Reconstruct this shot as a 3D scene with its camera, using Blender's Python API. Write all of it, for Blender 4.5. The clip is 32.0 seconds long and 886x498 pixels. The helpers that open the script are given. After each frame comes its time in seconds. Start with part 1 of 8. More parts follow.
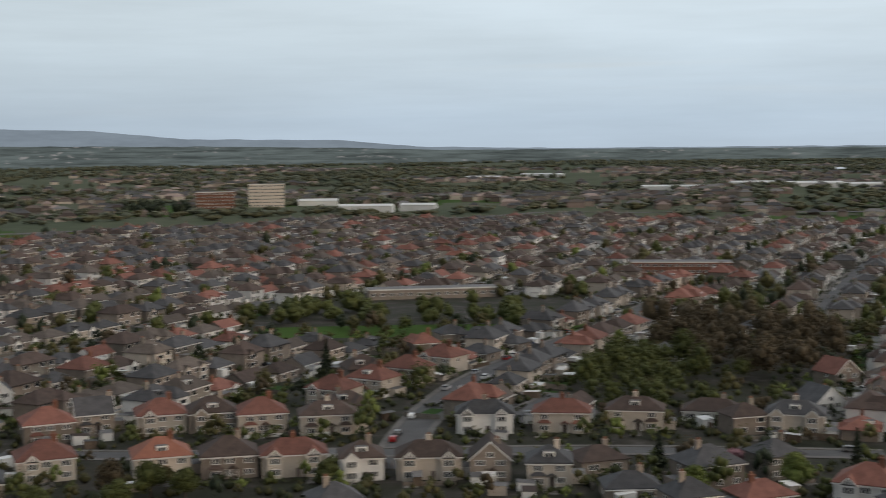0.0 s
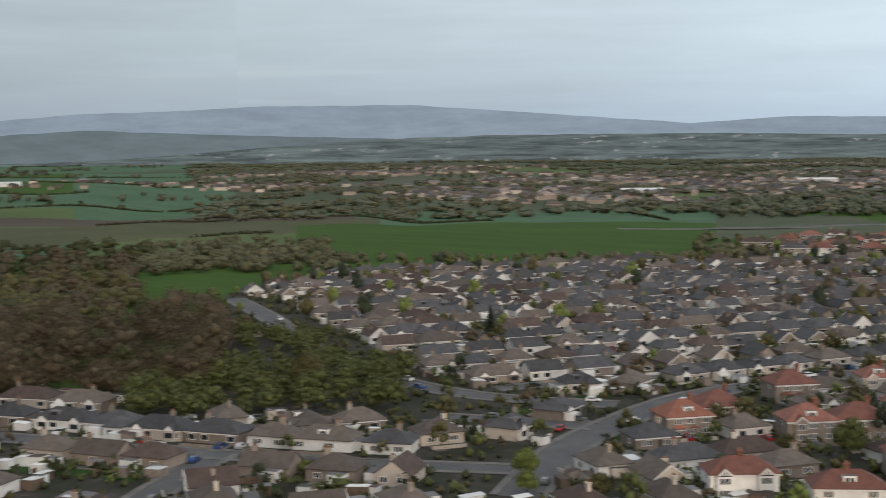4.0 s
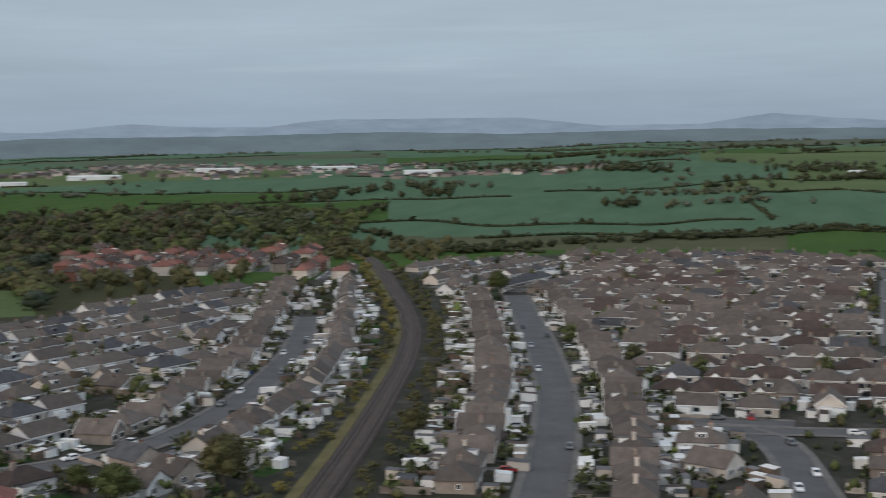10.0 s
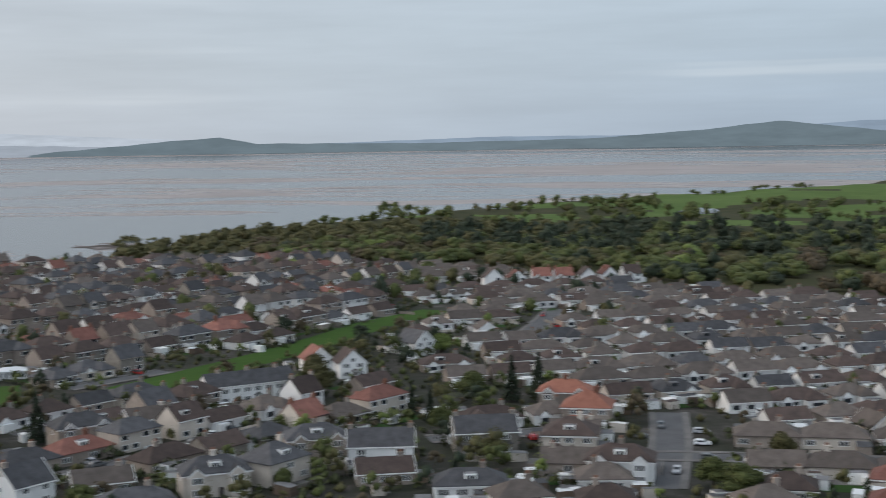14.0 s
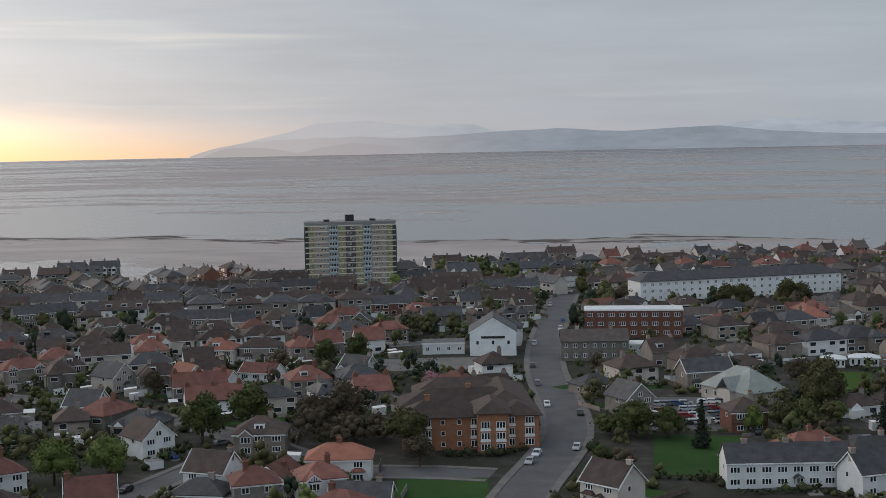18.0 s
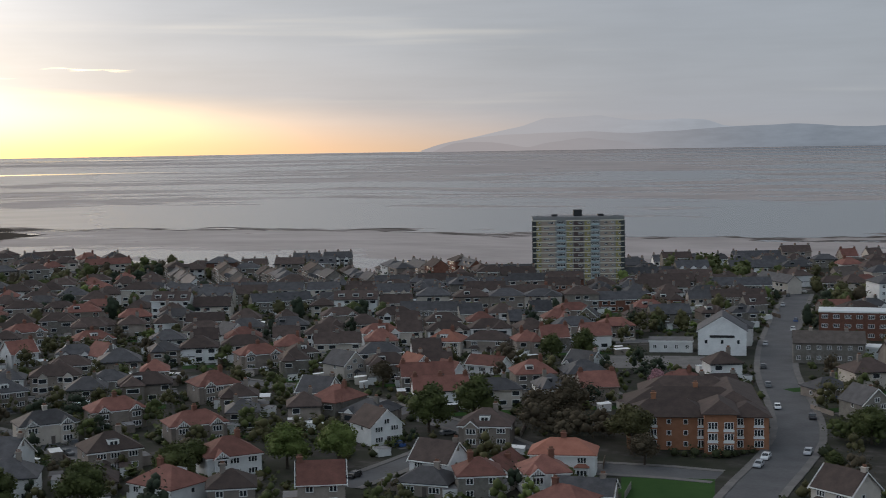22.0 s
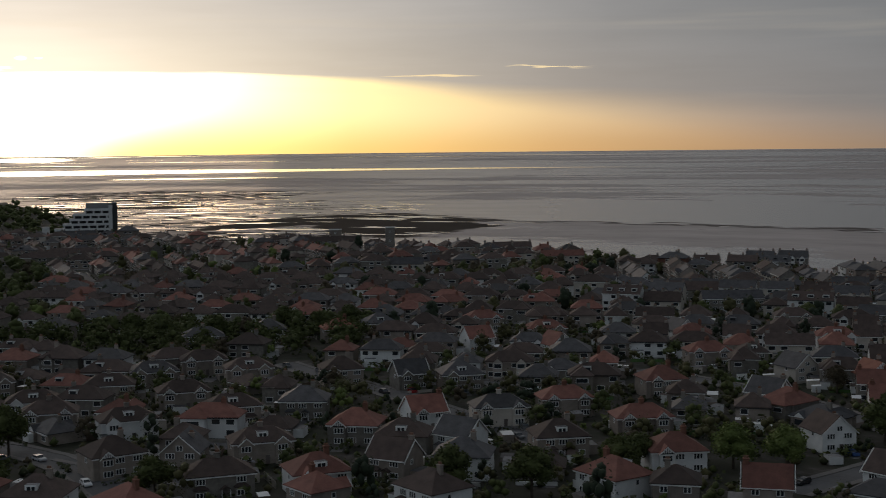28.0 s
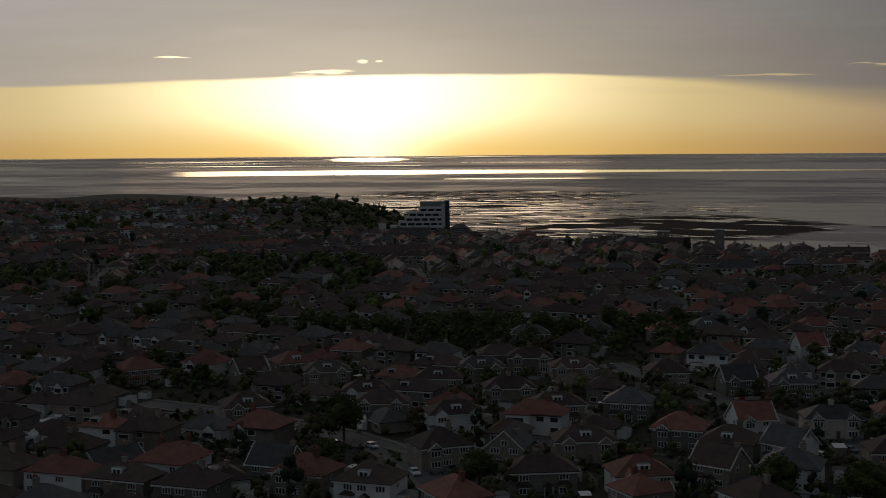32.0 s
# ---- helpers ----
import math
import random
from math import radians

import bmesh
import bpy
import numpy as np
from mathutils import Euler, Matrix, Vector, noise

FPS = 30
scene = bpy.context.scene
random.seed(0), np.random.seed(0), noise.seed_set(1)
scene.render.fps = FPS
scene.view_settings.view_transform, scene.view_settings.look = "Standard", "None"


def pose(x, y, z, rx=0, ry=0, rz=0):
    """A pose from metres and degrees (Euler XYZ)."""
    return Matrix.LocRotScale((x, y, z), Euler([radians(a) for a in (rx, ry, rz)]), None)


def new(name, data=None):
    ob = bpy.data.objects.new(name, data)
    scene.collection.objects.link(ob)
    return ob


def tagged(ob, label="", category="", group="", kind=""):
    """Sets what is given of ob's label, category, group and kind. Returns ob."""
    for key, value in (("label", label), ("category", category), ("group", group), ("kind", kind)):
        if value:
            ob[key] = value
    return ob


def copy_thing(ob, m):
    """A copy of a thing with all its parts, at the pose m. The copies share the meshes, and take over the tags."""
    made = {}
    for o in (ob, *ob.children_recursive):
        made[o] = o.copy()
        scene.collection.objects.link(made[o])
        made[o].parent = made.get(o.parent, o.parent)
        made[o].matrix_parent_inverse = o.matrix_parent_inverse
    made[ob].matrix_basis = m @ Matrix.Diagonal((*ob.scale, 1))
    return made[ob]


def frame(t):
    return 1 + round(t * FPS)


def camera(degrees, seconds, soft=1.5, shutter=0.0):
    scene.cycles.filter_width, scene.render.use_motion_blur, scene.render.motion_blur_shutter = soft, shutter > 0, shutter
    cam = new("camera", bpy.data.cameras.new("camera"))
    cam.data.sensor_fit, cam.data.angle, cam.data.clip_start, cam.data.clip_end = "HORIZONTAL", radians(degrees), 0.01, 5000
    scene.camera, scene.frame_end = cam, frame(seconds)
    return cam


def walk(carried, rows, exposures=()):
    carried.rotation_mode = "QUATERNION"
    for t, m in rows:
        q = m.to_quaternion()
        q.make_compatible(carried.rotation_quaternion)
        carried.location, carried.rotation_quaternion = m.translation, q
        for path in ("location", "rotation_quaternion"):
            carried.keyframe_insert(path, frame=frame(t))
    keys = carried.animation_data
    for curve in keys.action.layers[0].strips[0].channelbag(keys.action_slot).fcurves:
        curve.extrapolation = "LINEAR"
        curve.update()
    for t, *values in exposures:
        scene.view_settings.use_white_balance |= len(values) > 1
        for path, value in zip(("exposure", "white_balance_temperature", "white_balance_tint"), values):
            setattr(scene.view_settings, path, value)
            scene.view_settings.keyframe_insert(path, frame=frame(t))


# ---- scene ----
# Camera: a drone that hangs still and turns to the left
H = 75.0
cam = camera(36.0, 32.0, soft=0.75, shutter=0.45)
# seconds, heading (degrees clockwise from +y), downward pitch, roll
PATH = [
    (0, 0.00, 4.51, 0.67), (0.5, -5.40, 4.50, 0.66), (1, -10.73, 4.49, 0.64), (1.5, -16.02, 4.49, 0.62),
    (2, -20.75, 4.50, 0.58), (2.5, -25.83, 4.51, 0.57), (3, -31.02, 4.53, 0.57), (3.5, -36.21, 4.54, 0.56),
    (4.5, -46.46, 4.55, 0.62), (5.5, -56.71, 4.55, 0.68), (6, -61.89, 4.54, 0.66), (6.5, -67.04, 4.53, 0.66),
    (7, -72.24, 4.50, 0.66), (7.5, -77.43, 4.49, 0.66), (8, -82.68, 4.49, 0.68), (8.5, -87.93, 4.47, 0.68),
    (9, -93.19, 4.45, 0.72), (9.5, -98.44, 4.45, 0.76), (10, -103.71, 4.44, 0.79), (10.5, -108.98, 4.44, 0.81),
    (11, -114.40, 4.43, 0.84), (11.5, -120.41, 4.41, 0.87), (12, -126.34, 4.42, 0.88), (12.5, -132.06, 4.43, 0.90),
    (13, -137.76, 4.46, 0.90), (13.5, -143.52, 4.51, 0.90), (14, -149.30, 4.54, 0.92), (14.5, -155.10, 4.56, 0.92),
    (15, -160.94, 4.58, 0.94), (15.5, -166.79, 4.60, 0.96), (16, -172.5, 4.56, 1.02), (16.5, -177.6, 4.51, 1.09),
    (17, -181.5, 4.45, 1.15), (17.5, -183.49, 4.42, 1.18), (18, -184.34, 4.43, 1.15), (18.5, -184.39, 4.44, 1.11),
    (19, -186.26, 4.44, 1.10), (19.5, -187.14, 4.45, 1.06), (20, -187.64, 4.46, 1.04), (20.5, -189.38, 4.47, 1.03),
    (21, -190.93, 4.47, 0.98), (21.5, -192.43, 4.47, 0.93), (22, -193.91, 4.48, 0.91), (22.5, -195.41, 4.48, 0.89),
    (23, -196.93, 4.48, 0.87), (23.5, -198.51, 4.47, 0.84), (24, -200.12, 4.46, 0.83), (24.5, -201.70, 4.45, 0.78),
    (25.5, -204.85, 4.46, 0.73), (26.5, -208.00, 4.47, 0.68), (27, -209.60, 4.47, 0.65), (27.5, -211.19, 4.46, 0.63),
    (28, -212.78, 4.44, 0.59), (28.5, -214.37, 4.43, 0.55), (29, -215.98, 4.40, 0.53), (29.5, -217.65, 4.37, 0.51),
    (30, -219.40, 4.36, 0.47), (30.5, -221.19, 4.34, 0.45), (31, -222.99, 4.33, 0.45), (31.5, -224.78, 4.31, 0.44),
    (32, -226.50, 4.30, 0.43),
]
rows = [(t, pose(0, 0, H, 90 - pit, 0, -head) @ pose(0, 0, 0, 0, 0, -rol)) for t, head, pit, rol in PATH]
walk(cam, rows, exposures=[(0, -0.38, 6600, 10), (2, -0.2, 6550, 10), (4, 0.0, 6450, 10), (6.5, 0.16, 6120, 10), (8, -0.16, 6080, 10), (10, -0.1, 6080, 10), (13, 0.18, 6050, 10), (15, 0.02, 6050, 10),
                           (17.5, -0.25, 6050, 10), (20, -0.4, 6000, 10), (23, -0.7, 5950, 10), (26.5, -1.42, 6060, 10), (28, -1.75, 6120, 10), (30, -2.35, 6150, 10), (32, -2.8, 6160, 10)])



def polar(az, r):
    a = radians(az)
    return r * math.sin(a), r * math.cos(a)


def heading(x, y):
    """Degrees clockwise from +y, from -270 to 90."""
    a = math.degrees(math.atan2(x, y))
    return a - 360 if a > 90 else a


# ---- light: a low sun under a deck of cloud ----
SUN_AZ, SUN_EL = -229.8, 5.5
sun_dir = Vector((*[c * math.cos(radians(SUN_EL)) for c in polar(SUN_AZ, 1)], math.sin(radians(SUN_EL))))
sun = new("sun", bpy.data.lights.new("sun", "SUN"))
sun.data.energy, sun.data.angle, sun.data.color = 0.62, radians(20.0), (1.0, 0.66, 0.42)
sun.rotation_euler = sun_dir.to_track_quat("Z", "Y").to_euler()


class Nodes:
    """Short way to build node trees."""

    def __init__(self, tree):
        self.tree = tree
        tree.nodes.clear()

    def add(self, kind, **props):
        n = self.tree.nodes.new(kind)
        for k, v in props.items():
            if k == "operation":
                n.operation = v
            elif k == "blend":
                n.blend_type = v
            elif k == "data_type":
                n.data_type = v
        return n

    def link(self, a, b):
        self.tree.links.new(a, b)

    def put(self, socket, value):
        if isinstance(value, (int, float)):
            socket.default_value = value
        elif isinstance(value, tuple):
            socket.default_value = (*value, 1.0) if len(value) == 3 and socket.type == "RGBA" else value
        else:
            self.link(value, socket)

    def math(self, op, a, b=0.0, c=0.0, clamp=False):
        n = self.add("ShaderNodeMath", operation=op)
        n.use_clamp = clamp
        for s, v in zip(n.inputs, (a, b, c)):
            self.put(s, v)
        return n.outputs[0]

    def mix(self, fac, a, b, blend="MIX"):
        n = self.add("ShaderNodeMix", data_type="RGBA", blend=blend)
        self.put(n.inputs[0], fac), self.put(n.inputs[6], a), self.put(n.inputs[7], b)
        return n.outputs[2]

    def ramp(self, fac, stops):
        n = self.add("ShaderNodeValToRGB")
        e = n.color_ramp.elements
        while len(e) < len(stops):
            e.new(0.5)
        for el, (p, c) in zip(e, stops):
            el.position = p
            el.color = (*c, 1) if isinstance(c, tuple) else (c, c, c, 1)
        self.put(n.inputs[0], fac)
        return n.outputs[0]

    def smooth(self, v, lo, hi):
        n = self.add("ShaderNodeMapRange")
        n.interpolation_type = "SMOOTHSTEP"
        self.put(n.inputs[0], v), self.put(n.inputs[1], lo), self.put(n.inputs[2], hi)
        return n.outputs[0]

    def noise(self, vec, scale, detail=3.0, rough=0.5):
        n = self.add("ShaderNodeTexNoise")
        if vec is not None:
            self.link(vec, n.inputs["Vector"])
        n.inputs["Scale"].default_value, n.inputs["Detail"].default_value = scale, detail
        n.inputs["Roughness"].default_value = rough
        return n.outputs[0]

    def mapping(self, vec, scale=(1, 1, 1), rot=(0, 0, 0), loc=(0, 0, 0)):
        n = self.add("ShaderNodeMapping")
        self.link(vec, n.inputs[0])
        n.inputs[1].default_value, n.inputs[2].default_value, n.inputs[3].default_value = loc, rot, scale
        return n.outputs[0]


world = bpy.data.worlds.new("sky")
scene.world = world
world.use_nodes = True
N = Nodes(world.node_tree)
coord = N.add("ShaderNodeTexCoord").outputs["Generated"]
sep = N.add("ShaderNodeSeparateXYZ")
N.link(coord, sep.inputs[0])
sx, sy, sz = sep.outputs
elev = N.math("MULTIPLY", N.math("ARCSINE", sz), 57.2958)
# angle from the sun in azimuth, degrees
hx, hy = polar(SUN_AZ, 1)
along = N.math("ADD", N.math("MULTIPLY", sx, hx), N.math("MULTIPLY", sy, hy))
across = N.math("SUBTRACT", N.math("MULTIPLY", sx, hy), N.math("MULTIPLY", sy, hx))
daz = N.math("MULTIPLY", N.math("ARCTAN2", across, along), 57.2958)
adaz = N.math("ABSOLUTE", daz)
flat = N.add("ShaderNodeCombineXYZ")
N.put(flat.inputs[0], N.math("MULTIPLY", daz, 0.05))
N.put(flat.inputs[1], N.math("MULTIPLY", elev, 0.30))
streak = N.noise(flat.outputs[0], 1.4, 5.0, 0.55)
fine = N.noise(N.mapping(flat.outputs[0], (2.0, 5.0, 1)), 1.3, 4.0, 0.6)
# cloud deck: blue-grey away from the sun, brighter and warmer towards it
deck = N.ramp(N.math("MULTIPLY_ADD", elev, 1 / 24, 0.1), [
    (0.06, (0.36, 0.44, 0.53)), (0.14, (0.36, 0.45, 0.545)), (0.28, (0.46, 0.545, 0.62)), (0.55, (0.545, 0.615, 0.665)),
    (1.0, (0.50, 0.55, 0.60))])
shade = N.math("ADD", N.math("MULTIPLY_ADD", streak, 0.34, 0.77), N.math("MULTIPLY", fine, 0.12))
sunny = N.ramp(N.math("MULTIPLY", N.math("ABSOLUTE", N.math("ADD", daz, 5.0)), 1 / 100), [
    (0.0, (1.80, 1.62, 1.42)), (0.16, (1.46, 1.34, 1.21)), (0.29, (0.86, 0.83, 0.81)), (0.5, (0.59, 0.605, 0.635)), (0.8, (0.55, 0.59, 0.62)), (1.0, (0.56, 0.61, 0.645))])
deck = N.mix(N.smooth(adaz, 120.0, 55.0), deck, sunny)
deck = N.mix(1.0, deck, shade, "MULTIPLY")
# brighter over the land to the north and east
bx, by = polar(55, 1)
lift = N.math("MULTIPLY_ADD", N.smooth(N.math("ADD", N.math("MULTIPLY", sx, bx), N.math("MULTIPLY", sy, by)), -0.5, 0.7), 0.80, 0.85)
deck = N.mix(1.0, deck, lift, "MULTIPLY")
# clear band below the deck's edge: level over the sun, sinking and softening to the right of it
edge_at = N.ramp(N.math("MULTIPLY_ADD", daz, 1 / 120, 0.5), [
    (0.0, 0.50), (0.34, 0.60), (0.41, 0.66), (0.48, 0.745), (0.565, 0.75), (0.617, 0.69), (0.65, 0.585), (0.71, 0.45), (0.77, 0.31), (0.84, 0.18), (1.0, 0.06)])
edge = N.math("ADD", N.math("MULTIPLY", edge_at, 4.0), N.math("MULTIPLY_ADD", streak, 0.5, -0.25))
loose = N.math("MULTIPLY_ADD", N.smooth(daz, 9.0, 32.0), 1.9, 0.14)
below = N.math("DIVIDE", N.math("SUBTRACT", edge, elev), loose)
band_ = N.smooth(below, -0.55, 0.9)
veil = N.math("MULTIPLY", N.smooth(N.math("SUBTRACT", edge, elev), -4.0, 0.4), 0.10)
reach = N.math("POWER", 2.7183, N.math("MULTIPLY", N.math("MULTIPLY", adaz, adaz), -1 / 1900.0))
glowcol = N.ramp(N.math("MULTIPLY", adaz, 1 / 60), [
    (0.0, (8.5, 7.0, 3.7)), (0.10, (7.0, 5.6, 2.7)), (0.22, (4.6, 3.5, 1.55)), (0.36, (3.2, 2.2, 1.05)), (0.52, (2.25, 1.52, 0.93)), (0.72, (1.10, 0.88, 0.74)), (1.0, (0.62, 0.60, 0.58))])
glowcol = N.mix(1.0, glowcol, N.mix(N.smooth(elev, -0.5, 1.5), (0.82, 0.66, 0.40), (1.0, 1.0, 1.0)), "MULTIPLY")
# the glare over the sun, broad under the deck and narrow at the horizon
wide = N.math("MULTIPLY_ADD", N.smooth(elev, -0.6, 2.4), 5.0, 2.2)
off_sun = N.math("DIVIDE", daz, wide)
core = N.math("POWER", 2.7183, N.math("MULTIPLY", N.math("MULTIPLY", off_sun, off_sun), -1.0))
glow = N.mix(1.0, glowcol, N.mix(core, (0.0, 0.0, 0.0), (5.0, 4.6, 3.6)), "ADD")
col = N.mix(N.math("MULTIPLY", N.math("MAXIMUM", band_, veil), reach), deck, glow)
# a thin bright streak here and there in the deck
wisp = N.noise(N.mapping(flat.outputs[0], (0.7, 2.6, 1), loc=(3.1, 0.4, 0)), 1.3, 3.0, 0.5)
thin = N.math("MULTIPLY", N.smooth(wisp, 0.56, 0.80), N.math("MULTIPLY", N.smooth(elev, 7.0, 3.2), N.smooth(elev, 0.8, 2.2)))
col = N.mix(N.math("MULTIPLY", thin, 0.28), col, N.mix(N.smooth(adaz, 60.0, 15.0), (0.74, 0.76, 0.75), (2.6, 2.1, 1.4)))
# small gaps in the cloud over the sun
for gd, ge, gw, gh in ((0.0, 3.55, 0.22, 0.09), (-1.6, 3.12, 1.2, 0.045), (-7.8, 3.75, 0.7, 0.05), (16.5, 2.75, 1.9, 0.05), (0.7, 3.55, 0.15, 0.035), (21.5, 3.1, 1.6, 0.03)):
    da = N.math("MULTIPLY", N.math("SUBTRACT", daz, gd), 1 / gw)
    de = N.math("MULTIPLY", N.math("SUBTRACT", elev, N.math("MULTIPLY_ADD", fine, 0.7, ge - 0.35)), 1 / gh)
    near_ = N.math("ADD", N.math("MULTIPLY", da, da), N.math("MULTIPLY", de, de))
    col = N.mix(N.smooth(near_, 1.6, 0.1), col, (10.0, 8.0, 5.0) if abs(gd) < 10 else (3.0, 2.3, 1.3))
nish = N.add("ShaderNodeTexSky")
nish.sky_type, nish.sun_disc = "NISHITA", False
nish.sun_elevation, nish.sun_rotation = radians(SUN_EL), radians(SUN_AZ)
col = N.mix(0.012, col, nish.outputs[0], "ADD")
bg = N.add("ShaderNodeBackground")
N.link(col, bg.inputs[0])
bg.inputs[1].default_value = 1.0
out = N.add("ShaderNodeOutputWorld")
N.link(bg.outputs[0], out.inputs[0])


# ---- materials ----
def material(name, colours, scale=0.5, rough=0.85, metal=0.0, bump=0.0, spread=0.0, fine=6.0, spec=0.3, stretch=(1, 1, 1), objspace=False):
    """Two scales of noise between colours; spread: how much each object differs."""
    m = bpy.data.materials.new(name)
    m.use_nodes = True
    n = Nodes(m.node_tree)
    tc = n.add("ShaderNodeTexCoord").outputs["Object"] if objspace else n.add("ShaderNodeNewGeometry").outputs["Position"]
    tc = n.mapping(tc, stretch)
    a = n.noise(tc, scale, 3.0)
    b = n.noise(tc, scale * fine, 3.0, 0.6)
    f = n.math("ADD", n.math("MULTIPLY", a, 0.65), n.math("MULTIPLY", b, 0.35))
    k = len(colours)
    c = n.ramp(f, [(0.32 + 0.36 * i / max(1, k - 1), col) for i, col in enumerate(colours)]) if k > 1 else n.mix(f, tuple(x * 0.82 for x in colours[0]), tuple(min(1, x * 1.18) for x in colours[0]))
    if spread:
        rnd = n.add("ShaderNodeObjectInfo").outputs["Random"]
        isl = n.add("ShaderNodeNewGeometry").outputs["Random Per Island"]
        v = n.math("FRACT", n.math("ADD", rnd, isl))
        c = n.mix(1.0, c, n.math("MULTIPLY_ADD", v, 2 * spread, 1 - spread), "MULTIPLY")
    p = n.add("ShaderNodeBsdfPrincipled")
    n.put(p.inputs["Base Color"], c)
    p.inputs["Roughness"].default_value, p.inputs["Metallic"].default_value = rough, metal
    p.inputs["Specular IOR Level"].default_value = spec
    if bump:
        bn = n.add("ShaderNodeBump")
        bn.inputs["Strength"].default_value, bn.inputs["Distance"].default_value = bump, 0.05
        n.link(b, bn.inputs["Height"])
        n.link(bn.outputs[0], p.inputs["Normal"])
    o = n.add("ShaderNodeOutputMaterial")
    n.link(p.outputs[0], o.inputs[0])
    return m


M = {}
M["red"] = material("roof_red_clay", [(0.125, 0.054, 0.043), (0.215, 0.096, 0.074)], 0.5, 0.8, spread=0.3, bump=0.4)
M["orange"] = material("roof_orange_clay", [(0.22, 0.088, 0.06), (0.30, 0.13, 0.09)], 0.5, 0.8, spread=0.2, bump=0.4)
M["brown"] = material("roof_brown_tile", [(0.044, 0.032, 0.028), (0.084, 0.060, 0.052)], 0.5, 0.8, spread=0.3, bump=0.4)
M["taupe"] = material("roof_taupe_concrete", [(0.070, 0.058, 0.051), (0.122, 0.102, 0.090)], 0.5, 0.8, spread=0.28, bump=0.4)
M["slate"] = material("roof_slate", [(0.034, 0.034, 0.038), (0.075, 0.075, 0.08)], 0.5, 0.65, spread=0.3, bump=0.4)
M["white"] = material("render_white", [(0.60, 0.60, 0.59), (0.76, 0.76, 0.745)], 0.35, 0.85, spread=0.1)
M["cream"] = material("render_cream", [(0.42, 0.375, 0.325), (0.54, 0.49, 0.43)], 0.35, 0.85, spread=0.14)
M["dash"] = material("pebbledash_grey", [(0.20, 0.17, 0.145), (0.31, 0.265, 0.228)], 0.5, 0.95, spread=0.25, bump=0.3)
M["stone"] = material("stone_grey", [(0.14, 0.127, 0.112), (0.25, 0.23, 0.20)], 0.9, 0.9, spread=0.2, bump=0.4)
M["brick"] = material("brick_red", [(0.13, 0.06, 0.042), (0.21, 0.10, 0.07)], 0.8, 0.9, spread=0.18, bump=0.3)
M["orangebrick"] = material("brick_orange", [(0.24, 0.11, 0.06), (0.33, 0.16, 0.09)], 0.8, 0.9, spread=0.08, bump=0.3)
M["trim"] = material("white_trim", [(0.72, 0.72, 0.70)], 1.0, 0.5)
M["glass"] = material("window_glass", [(0.025, 0.03, 0.035)], 1.0, 0.12, spec=0.6)
M["door"] = material("door_paint", [(0.12, 0.10, 0.09)], 1.0, 0.5, spread=0.6)
M["pot"] = material("chimney_pot", [(0.20, 0.105, 0.07)], 1.0, 0.8)
M["dark"] = material("dark_cladding", [(0.03, 0.03, 0.032)], 1.0, 0.7)
M["lead"] = material("flat_roof_felt", [(0.10, 0.10, 0.104), (0.18, 0.18, 0.184)], 0.4, 0.8, spread=0.3)
M["asphalt"] = material("asphalt", [(0.068, 0.068, 0.072), (0.112, 0.112, 0.116)], 0.12, 0.85, fine=9)
M["pave"] = material("pavement", [(0.10, 0.096, 0.093), (0.17, 0.162, 0.155)], 0.2, 0.9)
M["garden"] = material("garden_ground", [(0.011, 0.014, 0.007), (0.020, 0.023, 0.012), (0.036, 0.033, 0.027), (0.085, 0.078, 0.072)], 0.075, 0.95, fine=3.5)
M["lawn"] = material("lawn", [(0.022, 0.055, 0.014), (0.04, 0.08, 0.022)], 0.05, 0.95, spec=0.08)
M["golf"] = material("golf_grass", [(0.064, 0.105, 0.028), (0.10, 0.145, 0.042)], 0.012, 0.95, fine=8, spec=0.08)
M["field_a"] = material("field_bright", [(0.033, 0.069, 0.012), (0.050, 0.095, 0.019)], 0.008, 0.95, fine=12, stretch=(1, 5, 1), spec=0.08)
M["field_b"] = material("field_blue_green", [(0.055, 0.105, 0.060), (0.08, 0.138, 0.082)], 0.008, 0.95, fine=12, stretch=(1, 4, 1), spec=0.08)
M["field_c"] = material("field_olive", [(0.066, 0.10, 0.036), (0.10, 0.13, 0.055)], 0.01, 0.95, fine=10, spec=0.08)
M["field_d"] = material("field_rough", [(0.06, 0.066, 0.034), (0.09, 0.095, 0.05)], 0.01, 0.95, fine=10, spec=0.08)
M["earth"] = material("ploughed_earth", [(0.06, 0.048, 0.04), (0.09, 0.075, 0.06)], 0.01, 0.95, fine=10, spec=0.08)
M["wood_floor"] = material("woodland_floor", [(0.03, 0.038, 0.015), (0.06, 0.055, 0.03)], 0.03, 0.95, spec=0.08)
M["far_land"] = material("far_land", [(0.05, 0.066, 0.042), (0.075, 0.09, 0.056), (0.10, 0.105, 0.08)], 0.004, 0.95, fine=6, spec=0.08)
M["leaf"] = material("leaves_green", [(0.040, 0.050, 0.014), (0.084, 0.098, 0.028)], 0.35, 0.8, spread=0.16)
M["lime"] = material("leaves_lime", [(0.085, 0.115, 0.026), (0.135, 0.165, 0.045)], 0.35, 0.8, spread=0.15)
M["olive"] = material("leaves_olive", [(0.046, 0.045, 0.016), (0.086, 0.080, 0.030)], 0.35, 0.8, spread=0.14)
M["twig"] = material("bare_twigs", [(0.046, 0.036, 0.021), (0.090, 0.072, 0.044)], 0.35, 0.9, spread=0.12)
M["conifer"] = material("conifer_needles", [(0.016, 0.024, 0.014), (0.034, 0.046, 0.025)], 0.35, 0.85, spread=0.14)
